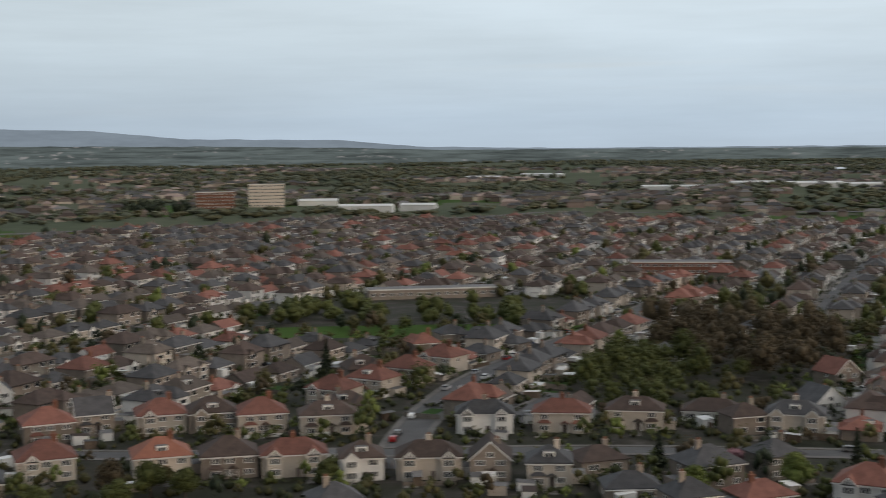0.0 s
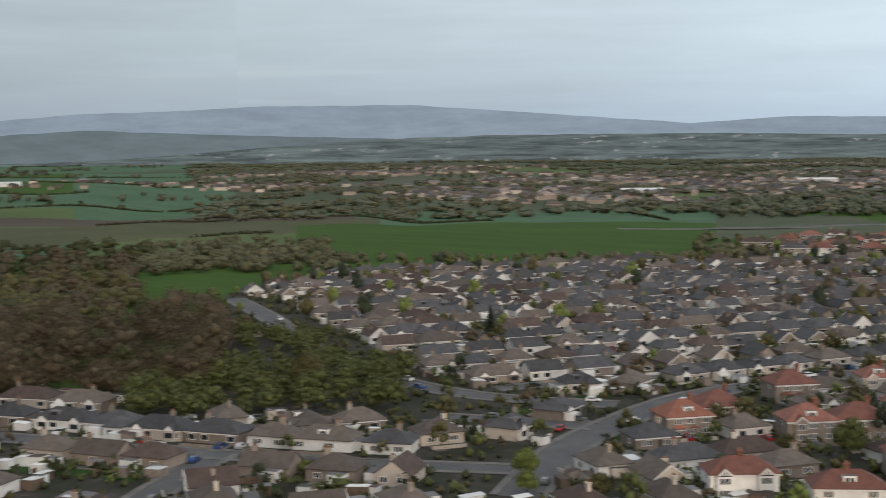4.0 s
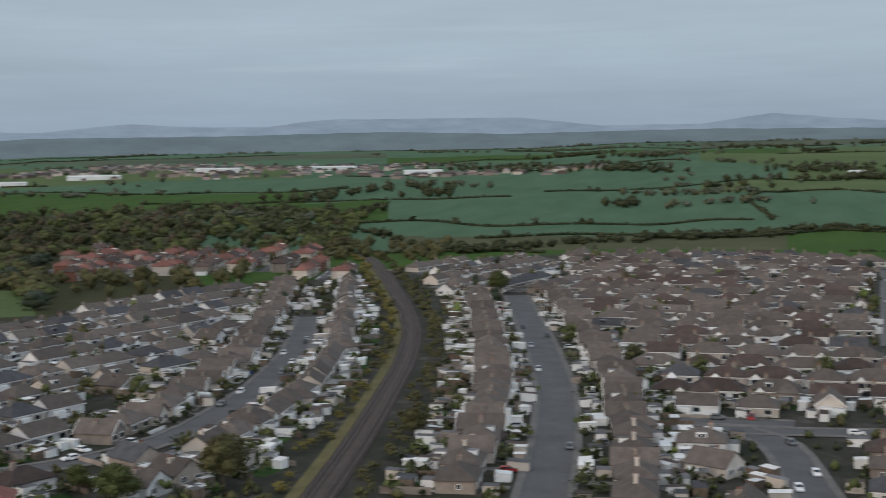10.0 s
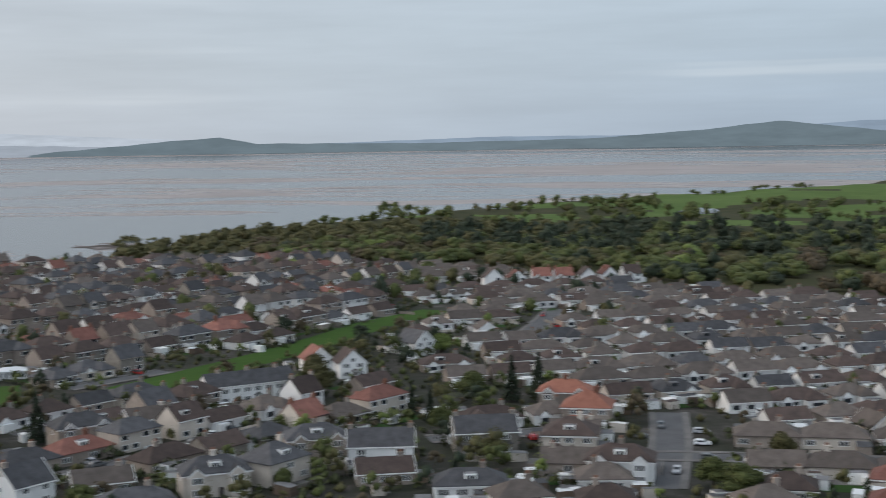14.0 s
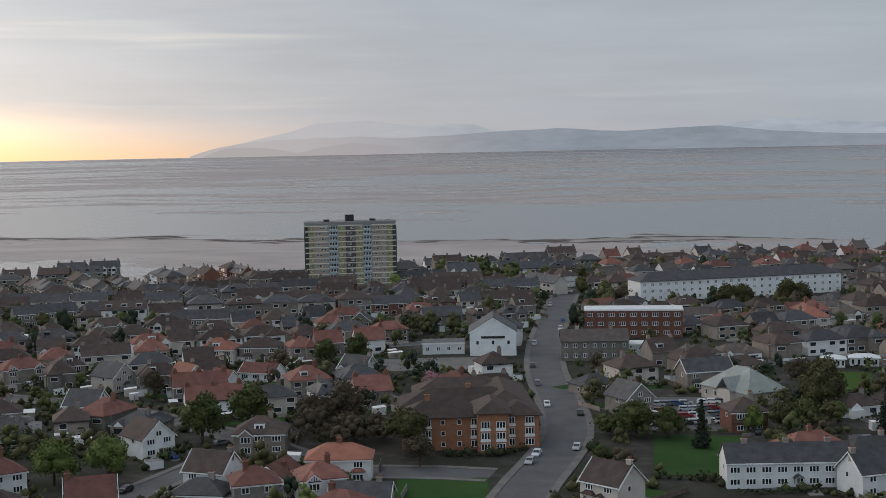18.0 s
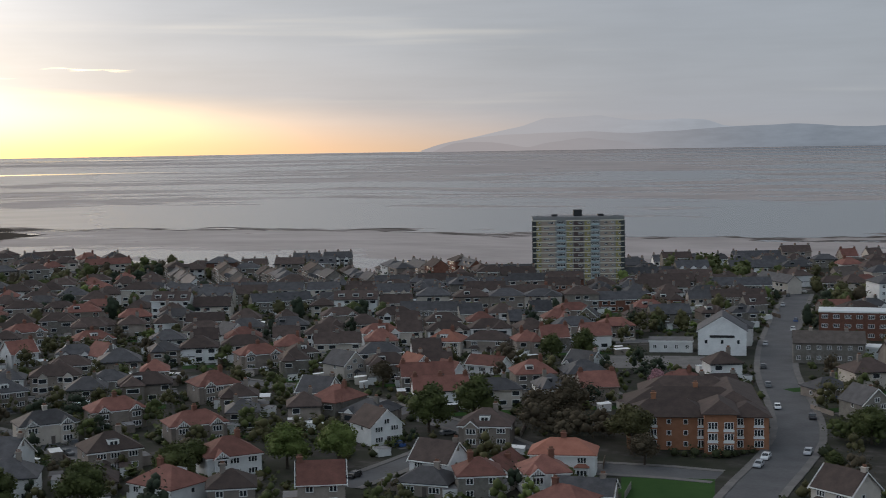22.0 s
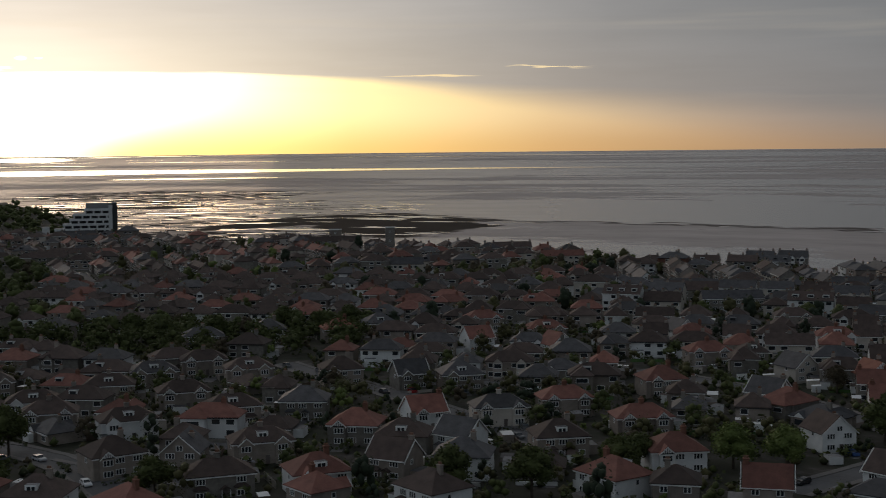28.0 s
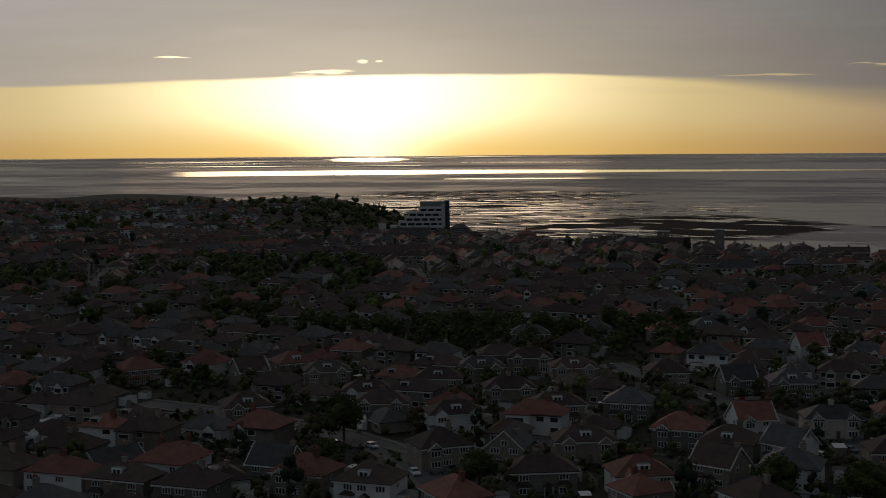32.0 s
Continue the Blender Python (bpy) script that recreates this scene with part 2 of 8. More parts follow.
M["pink"] = material("blossom_pink", [(0.28, 0.15, 0.17), (0.38, 0.22, 0.24)], 0.35, 0.8, spread=0.2)
M["bark"] = material("bark", [(0.05, 0.04, 0.03), (0.09, 0.07, 0.055)], 1.5, 0.95)
M["ballast"] = material("rail_ballast", [(0.052, 0.040, 0.036), (0.085, 0.066, 0.058)], 0.3, 0.95)
M["trackbed"] = material("oily_track_bed", [(0.030, 0.023, 0.021), (0.052, 0.040, 0.036)], 0.4, 0.95)
M["dry_grass"] = material("dry_grass_bank", [(0.075, 0.070, 0.028), (0.14, 0.12, 0.05)], 0.15, 0.95)
M["gorse"] = material("gorse_leaves", [(0.075, 0.07, 0.018), (0.15, 0.125, 0.03)], 0.35, 0.85, spread=0.15)
M["steel"] = material("rail_steel", [(0.2, 0.17, 0.15)], 1.0, 0.5, metal=0.6)
M["tyre"] = material("tyre", [(0.02, 0.02, 0.02)], 1.0, 0.9)


# Emissive, not lit: the haze of distance is part of the glow colour.
def hill_material(name, colour, rough=0.08, sunset_haze=None):
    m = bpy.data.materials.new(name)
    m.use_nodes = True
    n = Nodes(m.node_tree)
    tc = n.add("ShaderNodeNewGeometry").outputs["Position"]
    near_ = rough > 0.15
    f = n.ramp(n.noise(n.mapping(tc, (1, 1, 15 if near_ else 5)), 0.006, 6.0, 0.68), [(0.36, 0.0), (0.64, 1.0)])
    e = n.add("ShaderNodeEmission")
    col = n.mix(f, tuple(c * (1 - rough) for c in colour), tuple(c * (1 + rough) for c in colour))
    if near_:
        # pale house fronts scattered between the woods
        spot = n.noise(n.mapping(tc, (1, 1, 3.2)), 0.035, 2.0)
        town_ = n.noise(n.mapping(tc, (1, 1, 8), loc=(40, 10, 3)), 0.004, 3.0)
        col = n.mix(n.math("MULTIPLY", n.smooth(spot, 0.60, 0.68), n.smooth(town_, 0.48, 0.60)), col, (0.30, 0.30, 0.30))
    # sunlit evening haze, tinted into the colour towards the sunset side
    if sunset_haze:
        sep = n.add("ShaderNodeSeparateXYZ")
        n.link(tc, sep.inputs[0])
        col = n.mix(n.smooth(sep.outputs[0], -150, 1100), col, sunset_haze)
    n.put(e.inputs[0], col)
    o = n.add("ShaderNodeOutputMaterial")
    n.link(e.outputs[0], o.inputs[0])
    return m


def flats_material():
    """Wet sand with channels and pools of still water, and dark mussel beds off the point."""
    m = bpy.data.materials.new("tidal_flats")
    m.use_nodes = True
    n = Nodes(m.node_tree)
    tc = n.add("ShaderNodeNewGeometry").outputs["Position"]
    sp = n.add("ShaderNodeSeparateXYZ")
    n.link(tc, sp.inputs[0])
    x, y = sp.outputs[0], sp.outputs[1]
    dist = n.math("SQRT", n.math("ADD", n.math("MULTIPLY", x, x), n.math("MULTIPLY", y, y)))
    # heading from the sun's, in degrees
    hx, hy = polar(SUN_AZ, 1)
    daz = n.math("MULTIPLY", n.math("ARCTAN2", n.math("SUBTRACT", n.math("MULTIPLY", x, hy), n.math("MULTIPLY", y, hx)), n.math("ADD", n.math("MULTIPLY", x, hx), n.math("MULTIPLY", y, hy))), 57.2958)
    # banks and channels lie along the shore
    drift = n.noise(n.mapping(tc, (1, 1, 0)), 0.0009, 2.0)
    vv = n.add("ShaderNodeCombineXYZ")
    n.put(vv.inputs[0], n.math("MULTIPLY", daz, 38.0))
    n.put(vv.inputs[1], n.math("ADD", n.math("MULTIPLY_ADD", daz, 5.0, dist), n.math("MULTIPLY", drift, 520.0)))
    v = vv.outputs[0]
    a = n.noise(n.mapping(v, (0.0010, 0.0040, 1)), 1.0, 5.0, 0.55)
    b = n.noise(n.mapping(v, (0.006, 0.020, 1)), 1.0, 5.0, 0.6)
    f = n.math("ADD", n.math("MULTIPLY", a, 0.68), n.math("MULTIPLY", b, 0.32))
    # a channel runs along the shore, firm sand inside it; it swings out towards the point
    shift = n.math("MINIMUM", n.math("MAXIMUM", n.math("MULTIPLY_ADD", daz, -11.6, 11.6 * 45), 0.0), 310.0)
    wob = n.math("ADD", n.math("SUBTRACT", dist, shift), n.math("MULTIPLY_ADD", b, 260.0, -130.0))
    chan = n.math("MULTIPLY", n.smooth(wob, 1120.0, 1150.0), n.smooth(wob, 1640.0, 1480.0))
    inner = n.smooth(wob, 1125.0, 1095.0)
    f = n.math("ADD", f, n.math("MULTIPLY", chan, 0.14))
    f = n.math("SUBTRACT", f, n.math("MULTIPLY", inner, 0.05))
    wet = n.smooth(f, 0.475, 0.505)
    # sand off the point is made drier and duller under the sun, against glare
    off = n.smooth(n.math("ABSOLUTE", daz), 30.0, 8.0)
    wet = n.math("MULTIPLY", wet, n.math("MULTIPLY_ADD", off, -0.8, 1.0))
    sand = n.ramp(b, [(0.3, (0.19, 0.157, 0.143)), (0.5, (0.275, 0.234, 0.218)), (0.68, (0.35, 0.303, 0.288))])
    # mussel beds, a dark spit and golden pools off the point
    c = n.noise(n.mapping(tc, (0.010, 0.010, 0)), 1.0, 5.0, 0.65)
    fine = n.noise(n.mapping(tc, (0.03, 0.05, 0)), 1.0, 4.0, 0.65)
    def blob(a0, r0, aw, rw, soft=0.25, rag=0.9, slope=0.0):
        u = n.math("MULTIPLY", n.math("SUBTRACT", daz, a0), 1 / aw)
        rr = n.math("SUBTRACT", dist, n.math("MULTIPLY_ADD", n.math("SUBTRACT", daz, a0), slope, r0))
        w = n.math("MULTIPLY", rr, 1 / rw)
        d = n.math("SQRT", n.math("ADD", n.math("MULTIPLY", u, u), n.math("MULTIPLY", w, w)))
        return n.smooth(n.math("MULTIPLY_ADD", n.math("SUBTRACT", c, 0.5), rag * 2, d), 1.0 + soft / 2, 1.0 - soft / 2)
    spit = n.math("MAXIMUM", blob(15.2, 1370, 3.3, 190, 0.15, 0.6), blob(11.3, 1440, 4.6, 75, 0.2, 0.7, 22.0))
    spit = n.math("MAXIMUM", spit, blob(17.5, 1320, 1.9, 40, 0.2, 0.6))
    upper = n.math("MULTIPLY", blob(5.5, 2120, 6.0, 210, 0.3, 0.9), n.smooth(fine, 0.46, 0.50))
    midl = blob(3.6, 1800, 4.2, 42, 0.3, 0.6)
    inshore = n.math("MULTIPLY", blob(8.0, 1230, 8.0, 90, 0.3, 1.0), n.smooth(fine, 0.50, 0.54))
    speck = n.math("MULTIPLY", blob(6.0, 1600, 9.0, 420, 0.4, 0.8), n.smooth(fine, 0.535, 0.56))
    bed = n.math("MAXIMUM", n.math("MAXIMUM", spit, upper), n.math("MAXIMUM", midl, n.math("MAXIMUM", inshore, speck)))
    lip = n.math("MULTIPLY", n.smooth(wob, 1085.0, 1105.0), n.smooth(wob, 1135.0, 1112.0))
    dark = n.math("MAXIMUM", bed, n.math("MULTIPLY", lip, 0.85))
    # still, glassy water, in patches shaped to the glints towards the sun
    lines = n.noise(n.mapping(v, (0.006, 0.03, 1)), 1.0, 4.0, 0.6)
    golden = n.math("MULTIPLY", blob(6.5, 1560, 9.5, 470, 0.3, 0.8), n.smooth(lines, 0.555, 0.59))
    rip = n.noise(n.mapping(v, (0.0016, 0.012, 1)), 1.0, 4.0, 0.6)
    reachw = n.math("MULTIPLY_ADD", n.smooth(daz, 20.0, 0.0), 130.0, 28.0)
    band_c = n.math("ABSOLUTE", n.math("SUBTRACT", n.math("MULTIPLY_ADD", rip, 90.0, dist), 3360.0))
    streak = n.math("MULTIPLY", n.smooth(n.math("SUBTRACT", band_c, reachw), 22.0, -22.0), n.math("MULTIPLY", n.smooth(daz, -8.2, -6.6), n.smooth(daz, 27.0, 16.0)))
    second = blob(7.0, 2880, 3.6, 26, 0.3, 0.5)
    # glassy patch set under the sun to make its glint on the far flats
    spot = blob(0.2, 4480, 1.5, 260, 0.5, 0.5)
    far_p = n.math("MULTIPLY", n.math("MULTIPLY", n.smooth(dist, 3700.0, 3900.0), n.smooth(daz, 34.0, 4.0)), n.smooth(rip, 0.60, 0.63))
    glint_water = n.math("MAXIMUM", n.math("MAXIMUM", streak, second), n.math("MAXIMUM", spot, n.math("MAXIMUM", far_p, golden)))
    glint_water = n.math("MULTIPLY", glint_water, n.math("SUBTRACT", 1.0, dark))
    pool = n.math("MULTIPLY", wet, n.math("SUBTRACT", 1.0, bed))
    pool = n.math("MAXIMUM", pool, n.math("MULTIPLY", bed, n.smooth(b, 0.575, 0.59)))
    base = n.mix(dark, sand, (0.035, 0.03, 0.026))
    dry = n.add("ShaderNodeBsdfPrincipled")
    n.put(dry.inputs["Base Color"], base)
    n.put(dry.inputs["Roughness"], n.math("ADD", n.math("MULTIPLY_ADD", dark, 0.35, 0.43), n.math("MULTIPLY", off, 0.15)))
    n.put(dry.inputs["Specular IOR Level"], n.math("MAXIMUM", n.math("SUBTRACT", n.math("MULTIPLY_ADD", dark, -0.28, 0.3), n.math("MULTIPLY", off, 0.2)), 0.02))
    water = n.add("ShaderNodeBsdfPrincipled")
    water.inputs["Base Color"].default_value = (0.06, 0.07, 0.075, 1)
    water.inputs["Roughness"].default_value = 0.2
    water.inputs["Specular IOR Level"].default_value = 0.4
    bn = n.add("ShaderNodeBump")
    bn.inputs["Strength"].default_value, bn.inputs["Distance"].default_value = 0.04, 0.3
    n.link(n.noise(n.mapping(tc, (0.15, 0.35, 1)), 1.0, 3.0), bn.inputs["Height"])
    n.link(bn.outputs[0], water.inputs["Normal"])
    ms = n.add("ShaderNodeMixShader")
    n.put(ms.inputs[0], pool)
    n.link(dry.outputs[0], ms.inputs[1]), n.link(water.outputs[0], ms.inputs[2])
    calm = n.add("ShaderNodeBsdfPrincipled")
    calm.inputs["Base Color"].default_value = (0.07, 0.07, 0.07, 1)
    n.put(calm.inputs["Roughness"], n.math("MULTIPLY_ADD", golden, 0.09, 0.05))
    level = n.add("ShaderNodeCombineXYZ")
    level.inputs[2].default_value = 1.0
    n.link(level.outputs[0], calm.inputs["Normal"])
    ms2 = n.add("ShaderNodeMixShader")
    n.put(ms2.inputs[0], glint_water)
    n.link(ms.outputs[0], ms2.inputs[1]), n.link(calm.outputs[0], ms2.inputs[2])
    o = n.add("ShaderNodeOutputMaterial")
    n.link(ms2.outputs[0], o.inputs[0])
    return m


M["flats"] = flats_material()
M["shingle"] = material("dark_mussel_beds", [(0.03, 0.027, 0.025), (0.07, 0.06, 0.052)], 0.02, 0.7, fine=5)


# ---- mesh helper ----
class Mesh:
    """Collects faces with material names, and turns them into one mesh."""

    def __init__(self):
        self.v, self.f, self.m, self.names = [], [], [], []

    def slot(self, mat):
        if mat not in self.names:
            self.names.append(mat)
        return self.names.index(mat)

    def face(self, pts, mat):
        k = len(self.v)
        self.v.extend(pts)
        self.f.append(tuple(range(k, k + len(pts))))
        self.m.append(self.slot(mat))

    def solid(self, verts, faces, mat):
        k, s = len(self.v), self.slot(mat)
        self.v.extend(verts)
        self.f.extend(tuple(k + i for i in f) for f in faces)
        self.m.extend([s] * len(faces))

    def box(self, x0, x1, y0, y1, z0, z1, mat, top=None):
        vs = [(x0, y0, z0), (x1, y0, z0), (x1, y1, z0), (x0, y1, z0), (x0, y0, z1), (x1, y0, z1), (x1, y1, z1), (x0, y1, z1)]
        self.solid(vs, [(0, 1, 5, 4), (1, 2, 6, 5), (2, 3, 7, 6), (3, 0, 4, 7), (3, 2, 1, 0)], mat)
        self.face([vs[4], vs[5], vs[6], vs[7]], top or mat)

    def hip(self, w, d, z, h, over, mat, x=0.0, y=0.0, thick=0.18):
        """A hipped roof over a w by d plan, its ridge along the longer side."""
        a, b = w / 2 + over, d / 2 + over
        r = max(0.05, (a - b)) if a >= b else 0.0
        s = max(0.05, (b - a)) if b > a else 0.0
        e = [(x - a, y - b, z), (x + a, y - b, z), (x + a, y + b, z), (x - a, y + b, z)]
        t = [(p[0], p[1], z + thick) for p in e]
        rg = [(x - r, y, z + h), (x + r, y, z + h)] if a >= b else [(x, y - s, z + h), (x, y + s, z + h)]
        vs = e + t + rg
        fs = [(3, 2, 1, 0), (0, 1, 5, 4), (1, 2, 6, 5), (2, 3, 7, 6), (3, 0, 4, 7)]
        fs += [(4, 5, 9, 8), (5, 6, 9), (6, 7, 8, 9), (7, 4, 8)] if a >= b else [(4, 5, 8), (5, 6, 9, 8), (6, 7, 9), (7, 4, 8, 9)]
        self.solid(vs, fs, mat)

    def gable(self, w, d, z, h, over, mat, x=0.0, y=0.0, thick=0.2, turn=False):
        """A pitched roof slab with its ridge along x (along y when turned)."""
        a, b = (w / 2 + over * 0.5, d / 2 + over) if not turn else (d / 2 + over * 0.5, w / 2 + over)
        k = h / (b - over) if b > over else 1.0
        low = z - over * k
        pr = [(-b, low), (0, z + h), (b, low), (b, low + thick), (0, z + h + thick * 1.25), (-b, low + thick)]
        vs = []
        for u in (-a, a):
            vs += [((x + u, y + q, zz) if not turn else (x + q, y + u, zz)) for q, zz in pr]
        fs = [(0, 1, 7, 6), (1, 2, 8, 7), (2, 3, 9, 8), (3, 4, 10, 9), (4, 5, 11, 10), (5, 0, 6, 11), (0, 5, 4, 1), (1, 4, 3, 2), (6, 7, 10, 11), (7, 8, 9, 10)]
        self.solid(vs, fs, mat)

    def data(self, name):
        me = bpy.data.meshes.new(name)
        me.from_pydata([tuple(p) for p in self.v], [], self.f)
        for s in self.names:
            me.materials.append(M[s])
        me.polygons.foreach_set("material_index", self.m)
        me.update()
        return me


def part(name, mesh, parent, label="", loc=(0, 0, 0), turn=0.0):
    """One mesh object under a thing or a part. mesh: a Mesh, or mesh data to share."""
    ob = new(name, mesh.data(name) if isinstance(mesh, Mesh) else mesh)
    ob.parent = parent
    ob.location, ob.rotation_euler = loc, (0, 0, turn)
    if label:
        tagged(ob, label)
    return ob


# ---- ground ----
def smoothstep(a, b, v):
    t = min(1.0, max(0.0, (v - a) / (b - a)))
    return t * t * (3 - 2 * t)


COAST = [(-126, 5200), (-128, 2750), (-132, 2130), (-143, 1760), (-150, 1390), (-156, 1280), (-163, 985), (-168, 930), (-175, 905), (-183, 850),
         (-188, 828), (-192, 822), (-197, 840), (-203, 890), (-208, 950), (-214, 1000), (-219, 1065), (-225.5, 1140), (-227, 1400),
         (-229, 1650), (-231, 1950), (-235, 2218), (-239, 2283), (-243, 2200), (-252, 2300), (-262, 5200)]
_caz = [c[0] for c in COAST][::-1]
_cr = [c[1] for c in COAST][::-1]


def coast(az):
    if az > -126 or az < -262:
        return 6000.0
    return float(np.interp(az, _caz, _cr))


def rise(az, r):
    """How the land lifts towards the inland horizon."""
    k = smoothstep(900, 4300, r)
    if r < 850:
        return 0.0
    top = float(np.interp(az, [-262, -140, -129, -120, -100, -96, -85, -76, -71, -62, -45, -36, -20, 0, 20, 90], [4, 5, 14, 46, 54, 66, 70, 66, 24, 10, 8, 6, 6, 6, 6, 6]))
    b = 9.0 * smoothstep(900, 1500, r) * (noise.noise(Vector((az * 0.11, r * 0.0016, 3.0))) + 0.6 * noise.noise(Vector((az * 0.27, r * 0.004, 7.0))))
    return top * k + b * (1 - smoothstep(3600, 4300, r) * 0.7)


def ground_z(x, y):
    r = math.hypot(x, y)
    az = heading(x, y)
    c = coast(az)
    if c > 5900:
        return rise(az, r)
    down = smoothstep(-55, 15, r - c)
    return rise(az, r) * (1 - down) - 9.0 * down


# ---- fields: a jittered lattice of headings and distances ----
rng = random.Random(5)
F_AZ = [-126 + 8.2 * i for i in range(19)]
F_R = [500, 600, 730, 900, 1100, 1320, 1600, 1950, 2400, 2950, 3600, 4300, 5000]
F_J = {(i, j): (rng.uniform(-2.3, 2.3), rng.uniform(-0.07, 0.07)) for i in range(len(F_AZ) + 1) for j in range(len(F_R) + 1)}


def lattice(i, j):
    da, dr = F_J[(min(i, len(F_AZ)), min(j, len(F_R)))]
    az = F_AZ[0] + 8.2 * i + da + (3.7 if j % 2 else 0)
    r = F_R[min(j, len(F_R) - 1)] * (1 + dr) * (1 + 0.05 * math.sin(i * 1.7 + j))
    return az, r


def field_cell(az, r):
    """Which field a place lies in."""
    best = None
    for j in range(len(F_R) - 1):
        i = int((az - F_AZ[0] - (3.7 if j % 2 else 0)) // 8.2)
        i = max(0, min(len(F_AZ) - 2, i))
        (a0, l0), (a1, l1) = lattice(i, j), lattice(i + 1, j)
        k = min(len(F_AZ) - 2, max(0, int((az - F_AZ[0] - (0 if j % 2 else 3.7)) // 8.2)))
        (b0, h0), (b1, h1) = lattice(k, j + 1), lattice(k + 1, j + 1)
        lo = l0 + (l1 - l0) * min(1.0, max(0.0, (az - a0) / (a1 - a0)))
        hi = h0 + (h1 - h0) * min(1.0, max(0.0, (az - b0) / (b1 - b0)))
        if lo <= r < hi:
            best = (i, j)
            break
    return best or (0, len(F_R) - 2)


def town_edge(az):
    return float(np.interp(az, [-262, -240, -231, -227, -200, -165, -158, -150, -140, -131, -126, -120, -112, -106, -98.5, -83, -82, -75, -70, -61, -55.5, -55, -50, -46, -42, -37, -30.5, -29, -10, 20, 90],
                           [2200, 1900, 1500, 1200, 900, 900, 900, 820, 690, 640, 580, 640, 740, 800, 920, 860, 575, 520, 505, 440, 415, 420, 700, 780, 830, 840, 850, 1000, 1250, 1300, 1300]))


def land_kind(az, r):
    c = coast(az)
    if r > c - 25:
        return "shingle"
    if r < town_edge(az):
        return "garden"
    if -131 < az < -120.5 and 635 < r < 765:
        return "field_c"
    if az < -126:
        if -153 < az < -126 and 1150 < r < c - 60 and noise.noise(Vector((az * 0.2, r * 0.006, 1.0))) > -0.12:
            return "golf"
        return "wood_floor" if az > -170 else "garden"
    if -47.5 < az < -30.2 and r < 1240:
        return "field_a"
    if az > -30:
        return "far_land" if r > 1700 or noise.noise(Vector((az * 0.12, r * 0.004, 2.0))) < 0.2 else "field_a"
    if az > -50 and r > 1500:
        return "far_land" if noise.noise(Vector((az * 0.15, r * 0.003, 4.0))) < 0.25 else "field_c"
    if -62 < az < -45 and 1330 < r < 1430:
        return "earth"
    i, j = field_cell(az, r)
    if az < -114 and r < 1500:
        return "wood_floor"
    pick = random.Random((i // 2) * 31 + j * 7).random()
    if r < 950:
        return "field_a"
    if r > 3300:
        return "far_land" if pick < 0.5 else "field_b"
    return "field_b" if pick < 0.48 else "field_a" if pick < 0.68 else "field_c" if pick < 0.97 else "field_d"


def build_ground():
    azs = np.concatenate([np.arange(-262, 26, 0.5), np.arange(26, 98.1, 2.0)])
    rs = [0, 60, 140, 220] + list(np.geomspace(275, 4980, 132))
    verts = [(0.0, 0.0, 0.0)]
    for r in rs[1:]:
        for a in azs[:-1]:
            x, y = polar(a, r)
            verts.append((x, y, ground_z(x, y)))
    n = len(azs) - 1
    names = ["garden", "lawn", "golf", "shingle", "wood_floor", "field_a", "field_b", "field_c", "field_d", "earth", "far_land"]
    faces, mats = [], []
    for i in range(n):
        faces.append((0, 1 + (i + 1) % n, 1 + i))
        mats.append(0)
    for k in range(1, len(rs) - 1):
        rm = 0.5 * (rs[k] + rs[k + 1])
        for i in range(n):
            a0, a1 = 1 + (k - 1) * n + i, 1 + (k - 1) * n + (i + 1) % n
            faces.append((a0, a1, a1 + n, a0 + n))
            mats.append(0 if rm < 380 else names.index(land_kind(0.5 * (azs[i] + azs[i + 1]), rm)))
    me = bpy.data.meshes.new("ground")
    me.from_pydata(verts, [], faces)
    for s in names:
        me.materials.append(M[s])
    me.polygons.foreach_set("material_index", mats)
    me.polygons.foreach_set("use_smooth", [True] * len(faces))
    me.update()
    tagged(new("ground", me), "gardens, lawns and green fields rolling towards low hills", "ground", kind="structure")


build_ground()


def flats_z(r):
    return -5.0 + 53.0 * smoothstep(1500, 6200, r) * 1.05


def build_flats():
    azs = np.arange(-266, -119.9, 1.0)
    rs = np.geomspace(760, 4990, 60)
    verts = [(*polar(a, r), flats_z(r)) for r in rs for a in azs]
    n = len(azs)
    faces = [(k * n + i, k * n + i + 1, (k + 1) * n + i + 1, (k + 1) * n + i) for k in range(len(rs) - 1) for i in range(n - 1)]
    me = bpy.data.meshes.new("tidal_flats")
    me.from_pydata(verts, [], faces)
    me.materials.append(M["flats"])
    me.polygons.foreach_set("use_smooth", [True] * len(faces))
    me.update()
    tagged(new("water", me), "wet sand flats and shallow channels of a wide bay at low tide", "sea", kind="structure")


build_flats()


# ---- distant hills: glowing backdrops with haze in their colour ----
def hill_range(name, label, line, r, colour, base=-1.2, sunset_haze=None):
    M[name] = hill_material(name, colour, 0.42 if r < 4500 else 0.10, sunset_haze)
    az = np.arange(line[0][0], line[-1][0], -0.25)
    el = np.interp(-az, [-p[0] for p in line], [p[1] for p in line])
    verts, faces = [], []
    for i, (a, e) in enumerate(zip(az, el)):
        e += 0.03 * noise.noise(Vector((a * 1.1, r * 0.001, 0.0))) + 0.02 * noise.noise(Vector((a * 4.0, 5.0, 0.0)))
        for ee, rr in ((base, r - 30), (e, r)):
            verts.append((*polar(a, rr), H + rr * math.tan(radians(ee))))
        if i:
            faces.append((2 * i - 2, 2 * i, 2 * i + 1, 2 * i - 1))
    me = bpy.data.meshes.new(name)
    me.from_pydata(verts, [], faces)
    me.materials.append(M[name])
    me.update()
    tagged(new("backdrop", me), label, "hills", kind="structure")


